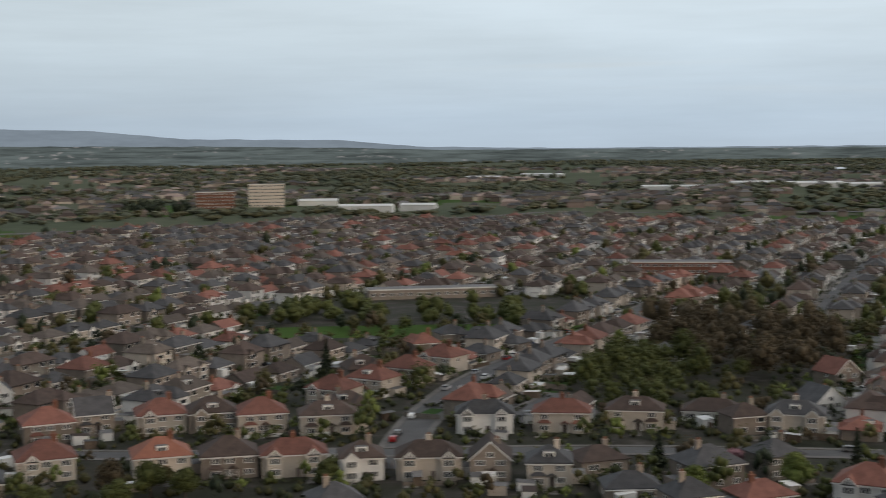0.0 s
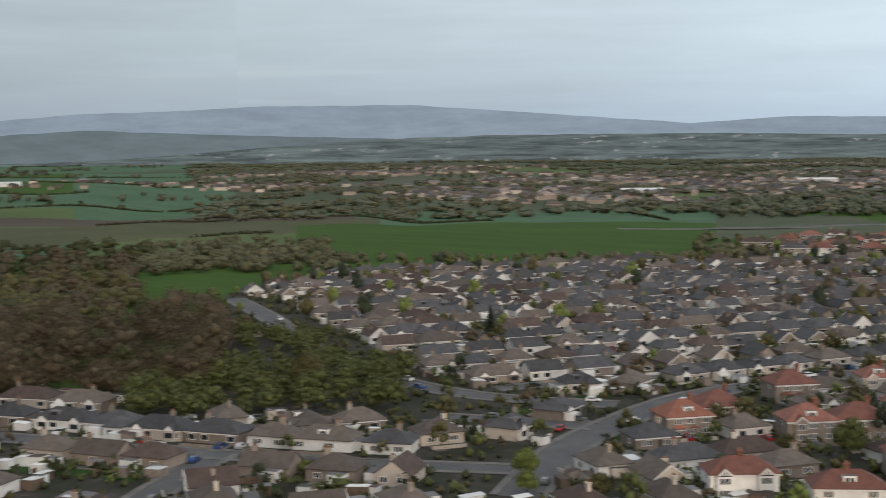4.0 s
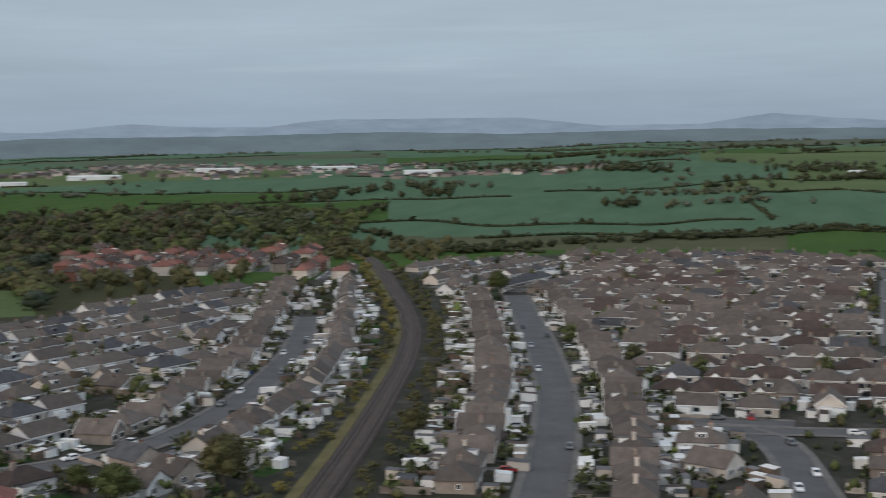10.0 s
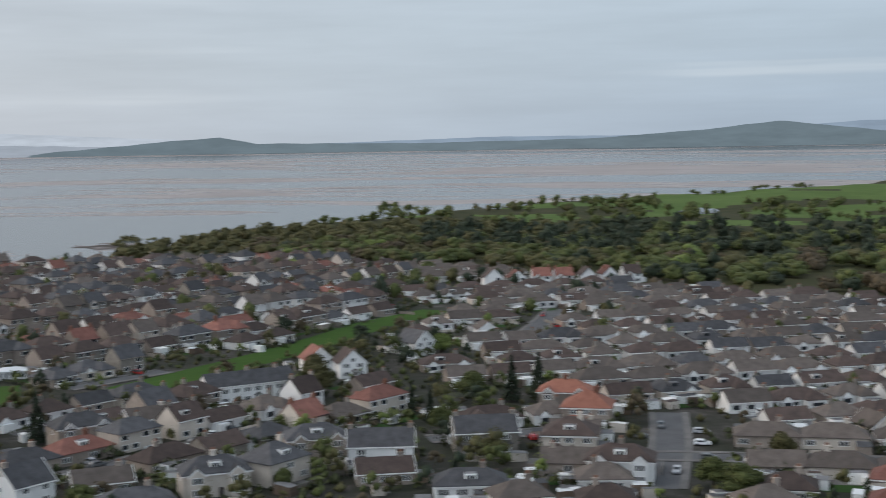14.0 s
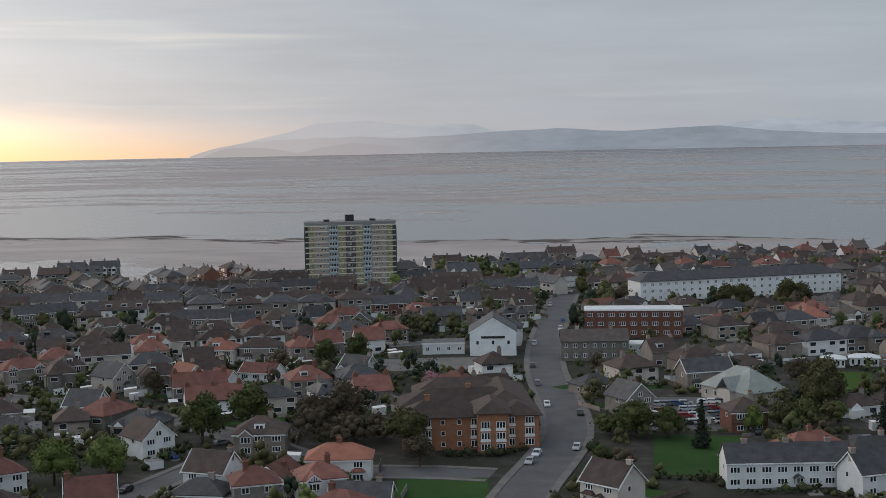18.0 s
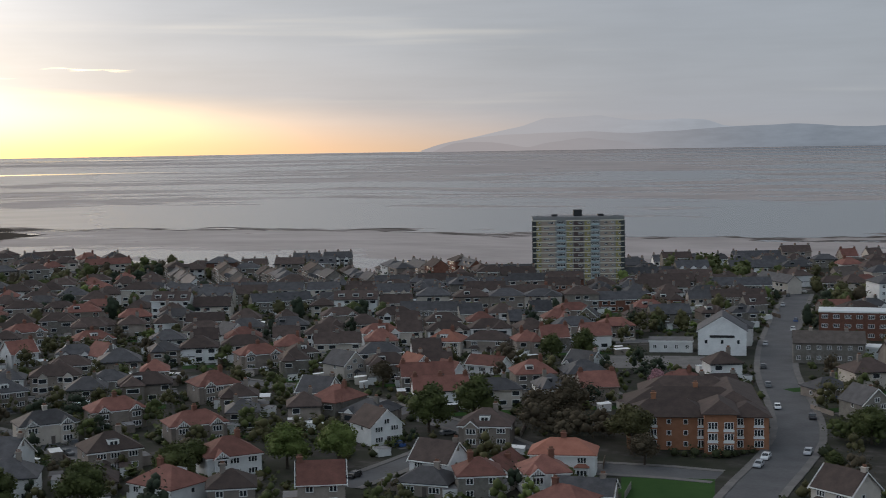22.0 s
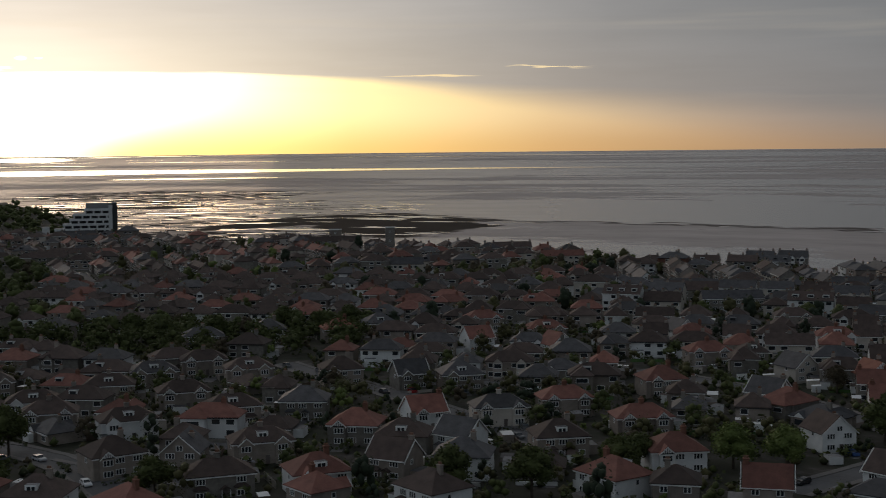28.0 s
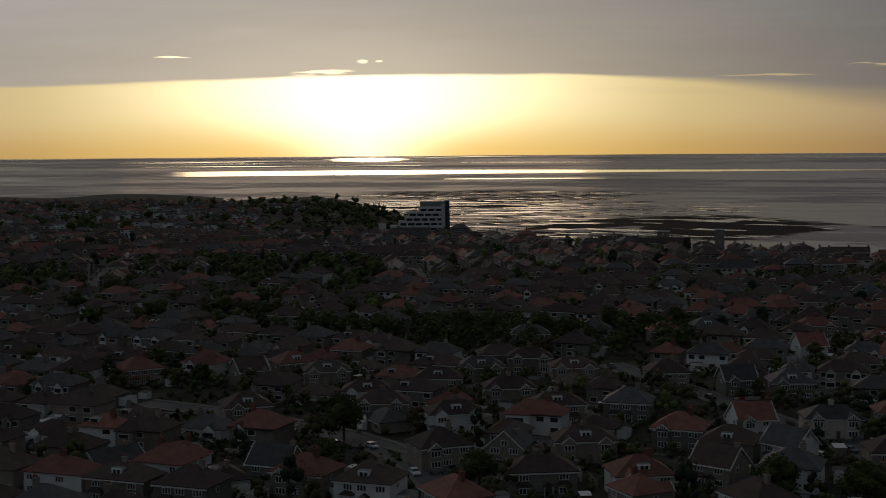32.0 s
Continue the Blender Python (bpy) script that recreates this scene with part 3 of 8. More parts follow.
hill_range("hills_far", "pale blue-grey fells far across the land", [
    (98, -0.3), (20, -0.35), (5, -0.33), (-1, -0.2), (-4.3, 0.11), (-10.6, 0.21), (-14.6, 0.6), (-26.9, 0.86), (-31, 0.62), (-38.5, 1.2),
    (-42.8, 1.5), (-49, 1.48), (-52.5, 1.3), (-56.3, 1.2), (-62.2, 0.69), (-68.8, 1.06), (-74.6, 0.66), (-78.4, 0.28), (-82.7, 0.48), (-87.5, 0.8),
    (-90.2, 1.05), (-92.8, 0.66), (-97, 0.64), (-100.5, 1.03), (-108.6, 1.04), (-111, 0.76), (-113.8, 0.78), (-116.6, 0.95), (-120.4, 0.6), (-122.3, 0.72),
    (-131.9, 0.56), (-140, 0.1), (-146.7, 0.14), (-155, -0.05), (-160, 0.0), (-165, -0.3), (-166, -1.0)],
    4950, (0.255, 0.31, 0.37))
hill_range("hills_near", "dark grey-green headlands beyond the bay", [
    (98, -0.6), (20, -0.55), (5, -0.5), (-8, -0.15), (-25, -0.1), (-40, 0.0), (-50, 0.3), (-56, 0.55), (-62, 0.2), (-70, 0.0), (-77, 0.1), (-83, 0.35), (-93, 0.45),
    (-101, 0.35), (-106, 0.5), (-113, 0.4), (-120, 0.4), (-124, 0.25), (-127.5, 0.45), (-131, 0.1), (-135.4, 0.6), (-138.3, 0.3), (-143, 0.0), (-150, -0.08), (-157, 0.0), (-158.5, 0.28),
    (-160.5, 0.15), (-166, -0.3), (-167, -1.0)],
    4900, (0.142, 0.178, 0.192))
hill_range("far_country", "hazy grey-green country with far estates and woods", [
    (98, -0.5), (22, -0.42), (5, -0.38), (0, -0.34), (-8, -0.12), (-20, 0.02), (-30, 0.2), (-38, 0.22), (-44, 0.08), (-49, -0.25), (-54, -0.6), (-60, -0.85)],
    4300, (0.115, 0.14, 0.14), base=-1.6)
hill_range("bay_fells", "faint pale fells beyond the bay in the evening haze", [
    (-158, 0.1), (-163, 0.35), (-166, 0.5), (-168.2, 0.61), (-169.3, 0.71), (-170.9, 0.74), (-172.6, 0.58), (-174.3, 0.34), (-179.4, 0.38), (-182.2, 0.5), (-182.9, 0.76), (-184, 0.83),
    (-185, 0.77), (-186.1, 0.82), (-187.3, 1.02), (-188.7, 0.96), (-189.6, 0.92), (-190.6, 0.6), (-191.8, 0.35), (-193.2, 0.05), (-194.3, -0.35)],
    4960, (0.47, 0.50, 0.53), sunset_haze=(0.66, 0.605, 0.575))
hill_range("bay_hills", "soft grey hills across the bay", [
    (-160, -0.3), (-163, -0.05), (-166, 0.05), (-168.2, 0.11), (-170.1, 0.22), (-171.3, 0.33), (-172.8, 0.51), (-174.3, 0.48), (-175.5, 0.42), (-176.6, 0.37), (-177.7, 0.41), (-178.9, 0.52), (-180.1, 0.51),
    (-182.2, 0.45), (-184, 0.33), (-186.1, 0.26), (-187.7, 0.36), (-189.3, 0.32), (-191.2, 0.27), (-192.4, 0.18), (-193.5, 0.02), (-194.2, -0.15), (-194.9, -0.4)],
    4930, (0.32, 0.345, 0.375), sunset_haze=(0.62, 0.55, 0.515))
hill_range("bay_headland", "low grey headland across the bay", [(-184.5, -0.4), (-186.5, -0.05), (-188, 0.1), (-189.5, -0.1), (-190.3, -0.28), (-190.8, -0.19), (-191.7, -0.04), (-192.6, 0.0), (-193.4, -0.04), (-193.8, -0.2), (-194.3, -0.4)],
    4915, (0.38, 0.39, 0.41), sunset_haze=(0.55, 0.48, 0.45))



# ---- houses ----
WIN = {}


def window_mesh(w, h):
    """A white frame with dark panes set back in it, in one piece; centre at the wall's face, facing -y."""
    if (w, h) not in WIN:
        n = max(1, round(w / 0.8))
        bar, f, p = 0.1, -0.1, -0.02
        xs = [-w / 2]
        for k in range(n):
            xs += [-w / 2 + w * k / n + bar * (0.9 if k else 1.4), -w / 2 + w * (k + 1) / n - bar * (0.9 if k < n - 1 else 1.4)]
        xs.append(w / 2)
        zs = [-h / 2, -h / 2 + 0.12, h / 2 - 0.1, h / 2]
        m = Mesh()
        grid = {(i, j): (x, f, z) for i, x in enumerate(xs) for j, z in enumerate(zs)}
        ids = {k: i for i, k in enumerate(grid)}
        verts = list(grid.values())
        frame_f, pane_f = [], []
        for i in range(len(xs) - 1):
            for j in range(3):
                q = (ids[i, j], ids[i + 1, j], ids[i + 1, j + 1], ids[i, j + 1])
                if j == 1 and i % 2 == 1:
                    k = len(verts)
                    verts += [(verts[c][0], p, verts[c][2]) for c in q]
                    frame_f += [(q[e], q[(e + 1) % 4], k + (e + 1) % 4, k + e) for e in range(4)]
                    pane_f.append((k, k + 1, k + 2, k + 3))
                else:
                    frame_f.append(q)
        k = len(verts)
        rim = [ids[0, 0], ids[len(xs) - 1, 0], ids[len(xs) - 1, 3], ids[0, 3]]
        verts += [(verts[c][0], 0.03, verts[c][2]) for c in rim]
        frame_f += [(rim[(e + 1) % 4], rim[e], k + e, k + (e + 1) % 4) for e in range(4)]
        m.solid(verts, frame_f + pane_f, "trim")
        g = m.slot("glass")
        for i in range(len(frame_f), len(m.m)):
            m.m[i] = g
        WIN[(w, h)] = m.data("window")
    return WIN[(w, h)]


def rings(m, prof, mat, cap=None):
    """One connected stack of rectangular rings: (half width, half depth, z)."""
    vs, fs = [], []
    for a, b, z in prof:
        vs += [(-a, -b, z), (a, -b, z), (a, b, z), (-a, b, z)]
    for k in range(len(prof) - 1):
        fs += [(4 * k + e, 4 * k + (e + 1) % 4, 4 * k + 4 + (e + 1) % 4, 4 * k + 4 + e) for e in range(4)]
    k = 4 * (len(prof) - 1)
    fs.append((k, k + 1, k + 2, k + 3))
    m.solid(vs, fs, mat)


def chimney_mesh(mat, h):
    m = Mesh()
    rings(m, [(0.6, 0.42, -1.9), (0.6, 0.42, h - 0.3), (0.7, 0.52, h - 0.25), (0.7, 0.52, h - 0.08), (0.58, 0.4, h)], mat)
    for x in (-0.32, 0.0, 0.32):
        k = len(m.v)
        rings(m, [(0.13, 0.13, h - 0.05), (0.11, 0.11, h + 0.5)], "pot")
        for i in range(k, len(m.v)):
            m.v[i] = (m.v[i][0] + x, m.v[i][1], m.v[i][2])
    return m


def gable_trim(w, h, drop, y, x=0.0, z=0.0):
    """White bargeboards in one piece along a gable's two slopes."""
    m = Mesh()
    a, t = w / 2, 0.3
    pts = [(-a, 0.0), (0.0, h), (a, 0.0), (a, -t), (0.0, h - t), (-a, -t)]
    vs = [(x + p, y - 0.12, z + q - drop) for p, q in pts] + [(x + p, y, z + q - drop) for p, q in pts]
    m.solid(vs, [(0, 5, 4, 1), (1, 4, 3, 2), (5, 11, 10, 4), (4, 10, 9, 3), (0, 1, 7, 6), (1, 2, 8, 7), (0, 6, 11, 5), (2, 3, 9, 8)], "trim")
    return m


def timber_panel(w, h, x, y, z):
    """A white gable face with dark upright boards."""
    m = Mesh()
    a = w / 2
    m.solid([(x - a, y, z), (x + a, y, z), (x, y, z + h)], [(0, 1, 2)], "white")
    for k in (-2, -1, 0, 1, 2):
        u = x + k * a * 0.3
        top = z + h * (1 - abs(k) * 0.3) - 0.15
        m.box(u - 0.09, u + 0.09, y - 0.05, y + 0.01, z, top, "dark")
    m.box(x - a, x + a, y - 0.06, y + 0.01, z - 0.1, z + 0.12, "dark")
    return m


# style: width, depth, eaves height, roof rise, roof kind, storeys
STYLE = {
    "semi": (14.5, 8.6, 5.2, 3.1, "hip", 2), "det": (9.6, 9.0, 5.2, 3.2, "hip", 2), "gab": (9.8, 9.2, 5.0, 3.9, "gable", 2),
    "cross": (9.0, 10.5, 5.0, 3.8, "turn", 2), "bung": (11.5, 8.8, 2.8, 2.9, "hip", 1), "bungw": (12.5, 8.0, 2.8, 2.6, "gable", 1),
    "bungt": (8.2, 10.8, 2.8, 2.8, "turn", 1), "terr": (27.0, 8.6, 5.6, 3.3, "gable", 2), "semig": (15.0, 8.8, 5.3, 3.4, "gable", 2),
    "villa": (12.6, 10.5, 5.2, 3.7, "hip", 2), "bung2": (15.5, 8.6, 2.8, 3.0, "hip", 1),
    "tall": (17.0, 9.6, 7.9, 3.3, "gable", 3), "tallhip": (15.0, 10.5, 8.1, 3.2, "hip", 3), "flats": (24.0, 9.5, 5.4, 2.4, "gable", 2),
    "chalet": (9.0, 9.5, 2.9, 5.0, "turn", 1),
}


def wall_mesh(m, style, wall, base=-0.6):
    """The outer walls in one piece, gables included."""
    w, d, e, h, kind, st = STYLE[style]
    a, b = w / 2, d / 2
    vs = [(-a, -b, base), (a, -b, base), (a, b, base), (-a, b, base), (-a, -b, e), (a, -b, e), (a, b, e), (-a, b, e)]
    if kind == "gable":
        vs += [(-a, 0, e + h), (a, 0, e + h)]
        fs = [(0, 1, 5, 4), (1, 2, 6, 9, 5), (2, 3, 7, 6), (3, 0, 4, 8, 7)]
    elif kind == "turn":
        vs += [(0, -b, e + h), (0, b, e + h)]
        fs = [(0, 1, 5, 8, 4), (1, 2, 6, 5), (2, 3, 7, 9, 6), (3, 0, 4, 7)]
    else:
        fs = [(0, 1, 5, 4), (1, 2, 6, 5), (2, 3, 7, 6), (3, 0, 4, 7)]
    m.solid(vs, fs, wall)


def roof_mesh(m, style, roof):
    w, d, e, h, kind, st = STYLE[style]
    if kind == "hip":
        m.hip(w, d, e, h, 0.5, roof)
    elif kind == "gable":
        m.gable(w, d, e, h, 0.45, roof)
    else:
        m.gable(w, d, e, h, 0.45, roof, turn=True)


def slots(style, wide):
    """Window places on the two long faces: (x, z, w, h)."""
    w, d, e, h, kind, st = STYLE[style]
    rowsz = [1.5, 4.1, 6.7][:st]
    n = {"semi": 4, "semig": 4, "terr": 8, "det": 2, "gab": 2, "cross": 2, "bung": 2, "bungw": 3, "bungt": 2, "chalet": 2, "villa": 3, "bung2": 4, "tall": 5, "tallhip": 4, "flats": 7}[style]
    return [(-w / 2 + w * (k + 0.5) / n, z, wide, 1.35) for z in rowsz for k in range(n)]


PROTO = {}
COUNT = {"near": 0, "mid": 0, "far": 0}
WALLWORD = {"white": "white rendered", "cream": "cream rendered", "dash": "grey pebbledashed", "stone": "grey stone", "brick": "red brick", "orangebrick": "orange brick"}
ROOFWORD = {"red": "red clay tile", "orange": "orange clay tile", "brown": "dark brown tile", "taupe": "weathered taupe tile", "slate": "grey slate"}
KINDWORD = {"semi": "semi-detached pair", "semig": "semi-detached pair", "det": "detached house", "gab": "detached house", "cross": "gable-fronted house", "bung": "hipped bungalow",
            "bungw": "gabled bungalow", "bungt": "gable-fronted bungalow", "terr": "terrace of houses", "chalet": "chalet bungalow", "tall": "tall terrace", "tallhip": "tall villa", "flats": "low block of flats", "villa": "hip-roofed villa", "bung2": "pair of bungalows"}


def make_house(style, wall, roof, lod, var):
    """One house with its parts; front faces -y."""
    w, d, e, h, kind, st = STYLE[style]
    r = random.Random(hash((len(style) * 7 + ord(style[0]) + ord(style[-1]), ord(wall[0]), ord(roof[0]), lod, var)) & 0xffff)
    root = new("house")
    root.empty_display_size = 1.0
    label = "%s %s with %s roof and chimney" % (WALLWORD[wall], KINDWORD[style], ROOFWORD[roof])
    tagged(root, label, "bungalow" if st == 1 else "house", "houses of the town")
    m = Mesh()
    wall_mesh(m, style, wall)
    part("wall", m, root)
    m = Mesh()
    roof_mesh(m, style, roof)
    part("roof", m, root)
    # front: bays, or a gabled wing
    if lod == 0 and style in ("semi", "semig", "det", "gab", "villa"):
        xs = (-w * 0.3, w * 0.3) if style in ("semi", "semig") else (-w * 0.25,)
        for x in xs:
            m = Mesh()
            if var % 2:
                bw, bd = 3.4, 1.0
                yb = -d / 2 - bd
                m.solid([(x - bw / 2, -d / 2, -0.4), (x - bw / 2, yb, -0.4), (x + bw / 2, yb, -0.4), (x + bw / 2, -d / 2, -0.4),
                         (x - bw / 2, -d / 2, e - 0.1), (x - bw / 2, yb, e - 0.1), (x + bw / 2, yb, e - 0.1), (x + bw / 2, -d / 2, e - 0.1), (x, yb, e + 1.45)],
                        [(0, 1, 5, 4), (1, 2, 6, 5), (2, 3, 7, 6), (5, 6, 8)], wall)
                b = part("bay", m, root)
                part("bargeboard", gable_trim(bw + 0.7, 1.75, 0.12, yb - 0.28, x, e - 0.1), b)
                if var in (1, 5):
                    part("timbered_gable", timber_panel(bw, 1.45, x, yb - 0.02, e - 0.1), b)
                m2 = Mesh()
                m2.gable(bw, bd + 2.6, e - 0.1, 1.6, 0.3, roof, x=x, y=-d / 2 + 0.8, turn=True, thick=0.14)
                part("bay_roof", m2, b)
                for z in (1.5, 4.0):
                    part("window", window_mesh(2.4, 1.45), b, loc=(x, -d / 2 - bd - 0.01, z))
            else:
                m.box(x - 1.5, x + 1.5, -d / 2 - 0.8, -d / 2, -0.4, 2.6, wall)
                b = part("bay", m, root)
                m2 = Mesh()
                m2.hip(3.0, 1.6, 2.6, 0.8, 0.2, roof, x=x, y=-d / 2 - 0.2, thick=0.1)
                part("bay_roof", m2, b)
                part("window", window_mesh(2.4, 1.35), b, loc=(x, -d / 2 - 0.81, 1.4))
                part("window", window_mesh(2.1, 1.35), root, loc=(x, -d / 2 - 0.01, 4.1))
    # windows
    wide = 2.2 if st == 2 else 2.5
    places = slots(style, wide)
    front_taken = lod == 0 and style in ("semi", "semig", "det", "gab", "villa")
    for side in (-1, 1):
        for k, (x, z, ww, hh) in enumerate(places):
            if side < 0 and front_taken and abs(x) > w * 0.12 and (x < 0 or style in ("semi", "semig")):
                continue
            if lod == 1 and k % 2 == (0 if side > 0 else 1) and len(places) > 2:
                continue
            part("window", window_mesh(ww if side < 0 else round(ww * 0.75, 2), hh), root, loc=(x, side * (d / 2 + 0.01), z), turn=0 if side < 0 else math.pi)
    if kind == "turn" and lod == 0:
        part("bargeboard", gable_trim(w + 0.9, h * (1 + 0.9 / w) + 0.12, 0.28, -d / 2 - 0.46, 0, e), root)
        if var in (2, 3) and st == 2:
            part("timbered_gable", timber_panel(w * 0.6, h * 0.6, 0, -d / 2 - 0.02, e + h * 0.36), root)
    if kind == "gable" and lod == 0 and style != "terr":
        for sd in (-1, 1):
            t = gable_trim(d + 0.9, h * (1 + 0.9 / d) + 0.12, 0.28, -w / 2 - 0.46, 0, e)
            t.v = [(sd * -q, sd * p, z) for p, q, z in t.v]
            part("bargeboard", t, root)
    if kind == "turn" and st == 2 or style == "chalet":
        part("window", window_mesh(1.6, 1.3), root, loc=(0, -d / 2 - 0.01, e + 0.9))
    if lod == 0:
        m = Mesh()
        m.box(-0.5, 0.5, -0.06, 0.03, 0, 2.1, "door")
        part("door", m, root, loc=(w * 0.06, -d / 2 - 0.01, 0))
        # side windows
        for s in (-1, 1):
            part("window", window_mesh(1.1, 1.2), root, loc=(s * (w / 2 + 0.01), -0.8, 1.6 if st == 1 else 4.1), turn=s * math.pi / 2)
        if kind != "turn":
            m = Mesh()
            m.box(-w / 2 - 0.4, w / 2 + 0.4, -0.1, 0.05, -0.28, -0.02, "trim")
            gutter = m.data("fascia")
            for sd in (-1, 1):
                part("fascia", gutter, root, loc=(0, sd * (d / 2 + 0.4), e - 0.02))
        if var % 2 == 0 and st == 2:
            m = Mesh()
            px = w * 0.06
            m.gable(2.0, 1.3, 2.35, 0.7, 0.15, roof, x=px, y=-d / 2 - 0.6, turn=True, thick=0.12)
            pr = part("porch", m, root)
            m = Mesh()
            for q in (-0.9, 0.9):
                m.box(px + q - 0.08, px + q + 0.08, -d / 2 - 1.15, -d / 2 - 1.0, -0.3, 2.35, "trim")
            part("porch_post", m, pr)
    # chimneys
    rz = e + h
    spots = {"semi": [0.0], "semig": [-w / 2 + 0.5, w / 2 - 0.5], "terr": [-9, 0, 9], "gab": [w / 2 - 0.5], "bungw": [w * 0.3]}.get(style, [w * 0.18])
    for x in spots:
        cz = rz - (0.0 if kind != "turn" else abs(x) * h / (w / 2))
        part("chimney", chimney_mesh("brick" if roof in ("red", "orange") else wall if wall in ("dash", "stone", "cream") else "dash", 1.1), root, loc=(x, 0.1, cz))
    # rear or side extension
    if var % 3 == 1 or style in ("semi",):
        m = Mesh()
        ex = w * 0.22 * (1 if var % 2 else -1)
        m.box(ex - 2.0, ex + 2.0, d / 2, d / 2 + 3.2, -0.4, 2.6, "white" if var % 4 < 2 else wall, "lead")
        part("extension", m, root)
    if var % 3 == 2 and style != "terr":
        m = Mesh()
        gx = w / 2 + 1.6
        m.box(gx - 1.5, gx + 1.5, -2.0, 3.4, -0.4, 2.3, "white" if var % 2 else wall, "lead")
        part("garage", m, root)
    if var in (2, 3) and kind == "hip":
        m = Mesh()
        m.box(-1.3, 1.3, -d / 2 + 1.2, -0.3, e + 0.4, e + 2.3, "trim", "lead")
        dm = part("dormer", m, root)
        part("window", window_mesh(2.0, 1.1), dm, loc=(0, -d / 2 + 1.19, e + 1.5))
    return root


FAR = {}


def far_house(style, wall, roof, x, y, rot, z, var, key):
    """A distant house, joined with its neighbours."""
    m = FAR.setdefault(key, Mesh())
    t = Mesh()
    w, d, e, h, kind, st = STYLE[style]
    wall_mesh(t, style, wall)
    roof_mesh(t, style, roof)
    for side in (-1, 1):
        for k, (wx, wz, ww, hh) in enumerate(slots(style, 2.0)):
            yy = side * (d / 2 + 0.02)
            q = side * (d / 2 + 0.075)
            p = [(wx - ww / 2, q, wz - 0.6), (wx + ww / 2, q, wz - 0.6), (wx + ww / 2, q, wz + 0.6), (wx - ww / 2, q, wz + 0.6)]
            if k % 3 != 2:
                t.face(p if side < 0 else p[::-1], "glass")
                t.box(wx - ww / 2 - 0.15, wx + ww / 2 + 0.15, yy - 0.04, yy + 0.04, wz - 0.8, wz + 0.75, "trim")
    r = random.Random(int(x * 7.3) * 131 + int(y * 5.1))
    stack = "brick" if roof in ("red", "orange") else "stone" if st == 1 or r.random() < 0.6 else "dash"
    ends = [w / 2 - 0.7, -w / 2 + 0.7] if kind == "gable" else [w * 0.2 * (1 if var % 2 else -1)]
    if style in ("terr", "tall", "semig"):
        ends.append(0.0)
    for cx in ends[:1 if st == 1 else 3]:
        cz = e + h - (abs(cx) * h / (w / 2) if kind == "turn" else 0)
        t.box(cx - 0.6, cx + 0.6, -0.42, 0.42, cz - 1.4, cz + 1.0, stack)
        t.box(cx - 0.4, cx + 0.4, -0.14, 0.14, cz + 0.95, cz + 1.5, "pot")
    if kind != "turn":
        edge_mat = "trim" if st == 1 or r.random() < 0.45 else "dark" if r.random() < 0.5 else "dash"
        for side in (-1, 1):
            t.box(-w / 2 - 0.35, w / 2 + 0.35, side * (d / 2 + 0.5) - 0.06, side * (d / 2 + 0.5) + 0.06, e - 0.26, e - 0.04, edge_mat)
    else:
        for sd in (-1, 1):
            b = gable_trim(w + 0.9, h * (1 + 0.9 / w) + 0.12, 0.28, -d / 2 - 0.46, 0, e)
            t.solid([(sd * p, sd * q, z) for p, q, z in b.v], b.f, "trim" if r.random() < 0.7 else "dark")
    # gabled bays on the front, or a hipped wing at the back
    if st > 1 and style != "flats" and kind != "turn" and var % 2 == 0:
        bays = {"semi": 2, "semig": 2, "terr": 4, "tall": 3}.get(style, 1)
        face_mat = r.choice(("white", wall, wall, "cream"))
        for q in range(bays):
            bx = -w / 2 + w * (q + 0.5) / bays if bays > 1 else -w * 0.25
            yb = -d / 2 - 0.9
            top = e - 0.2
            t.solid([(bx - 1.5, -d / 2, -0.4), (bx - 1.5, yb, -0.4), (bx + 1.5, yb, -0.4), (bx + 1.5, -d / 2, -0.4), (bx - 1.5, -d / 2, top), (bx - 1.5, yb, top), (bx + 1.5, yb, top), (bx + 1.5, -d / 2, top), (bx, yb, top + 1.3)],
                    [(0, 1, 5, 4), (1, 2, 6, 5), (2, 3, 7, 6), (5, 6, 8)], face_mat)
            t.gable(3.0, 3.2, top, 1.4, 0.22, roof, x=bx, y=-d / 2 + 0.6, turn=True, thick=0.12)
            for wz in (1.4, 4.0, 6.6)[:st]:
                t.box(bx - 1.25, bx + 1.25, yb - 0.06, yb, wz - 0.8, wz + 0.75, "trim")
                t.box(bx - 1.1, bx + 1.1, yb - 0.09, yb - 0.05, wz - 0.6, wz + 0.6, "glass")
    if kind == "hip" and var % 5 in (1, 3):
        sd, wx_ = r.choice((-1, 1)), w * r.choice((-0.24, 0.24))
        ww_ = w * 0.42
        t.box(wx_ - ww_ / 2, wx_ + ww_ / 2, min(sd * (d / 2 - 1), sd * (d / 2 + 2.6)), max(sd * (d / 2 - 1), sd * (d / 2 + 2.6)), -0.4, e, wall)
        t.hip(ww_, d * 0.5 + 4.4, e + 0.02, h * 0.78, 0.42, roof, x=wx_, y=sd * (d * 0.25 + 0.4))
        t.box(wx_ - ww_ * 0.3, wx_ + ww_ * 0.3, sd * (d / 2 + 2.63) - 0.03, sd * (d / 2 + 2.63) + 0.03, e - 1.9, e - 0.55, "trim")
        t.box(wx_ - ww_ * 0.27, wx_ + ww_ * 0.27, sd * (d / 2 + 2.67) - 0.03, sd * (d / 2 + 2.67) + 0.03, e - 1.75, e - 0.7, "glass")
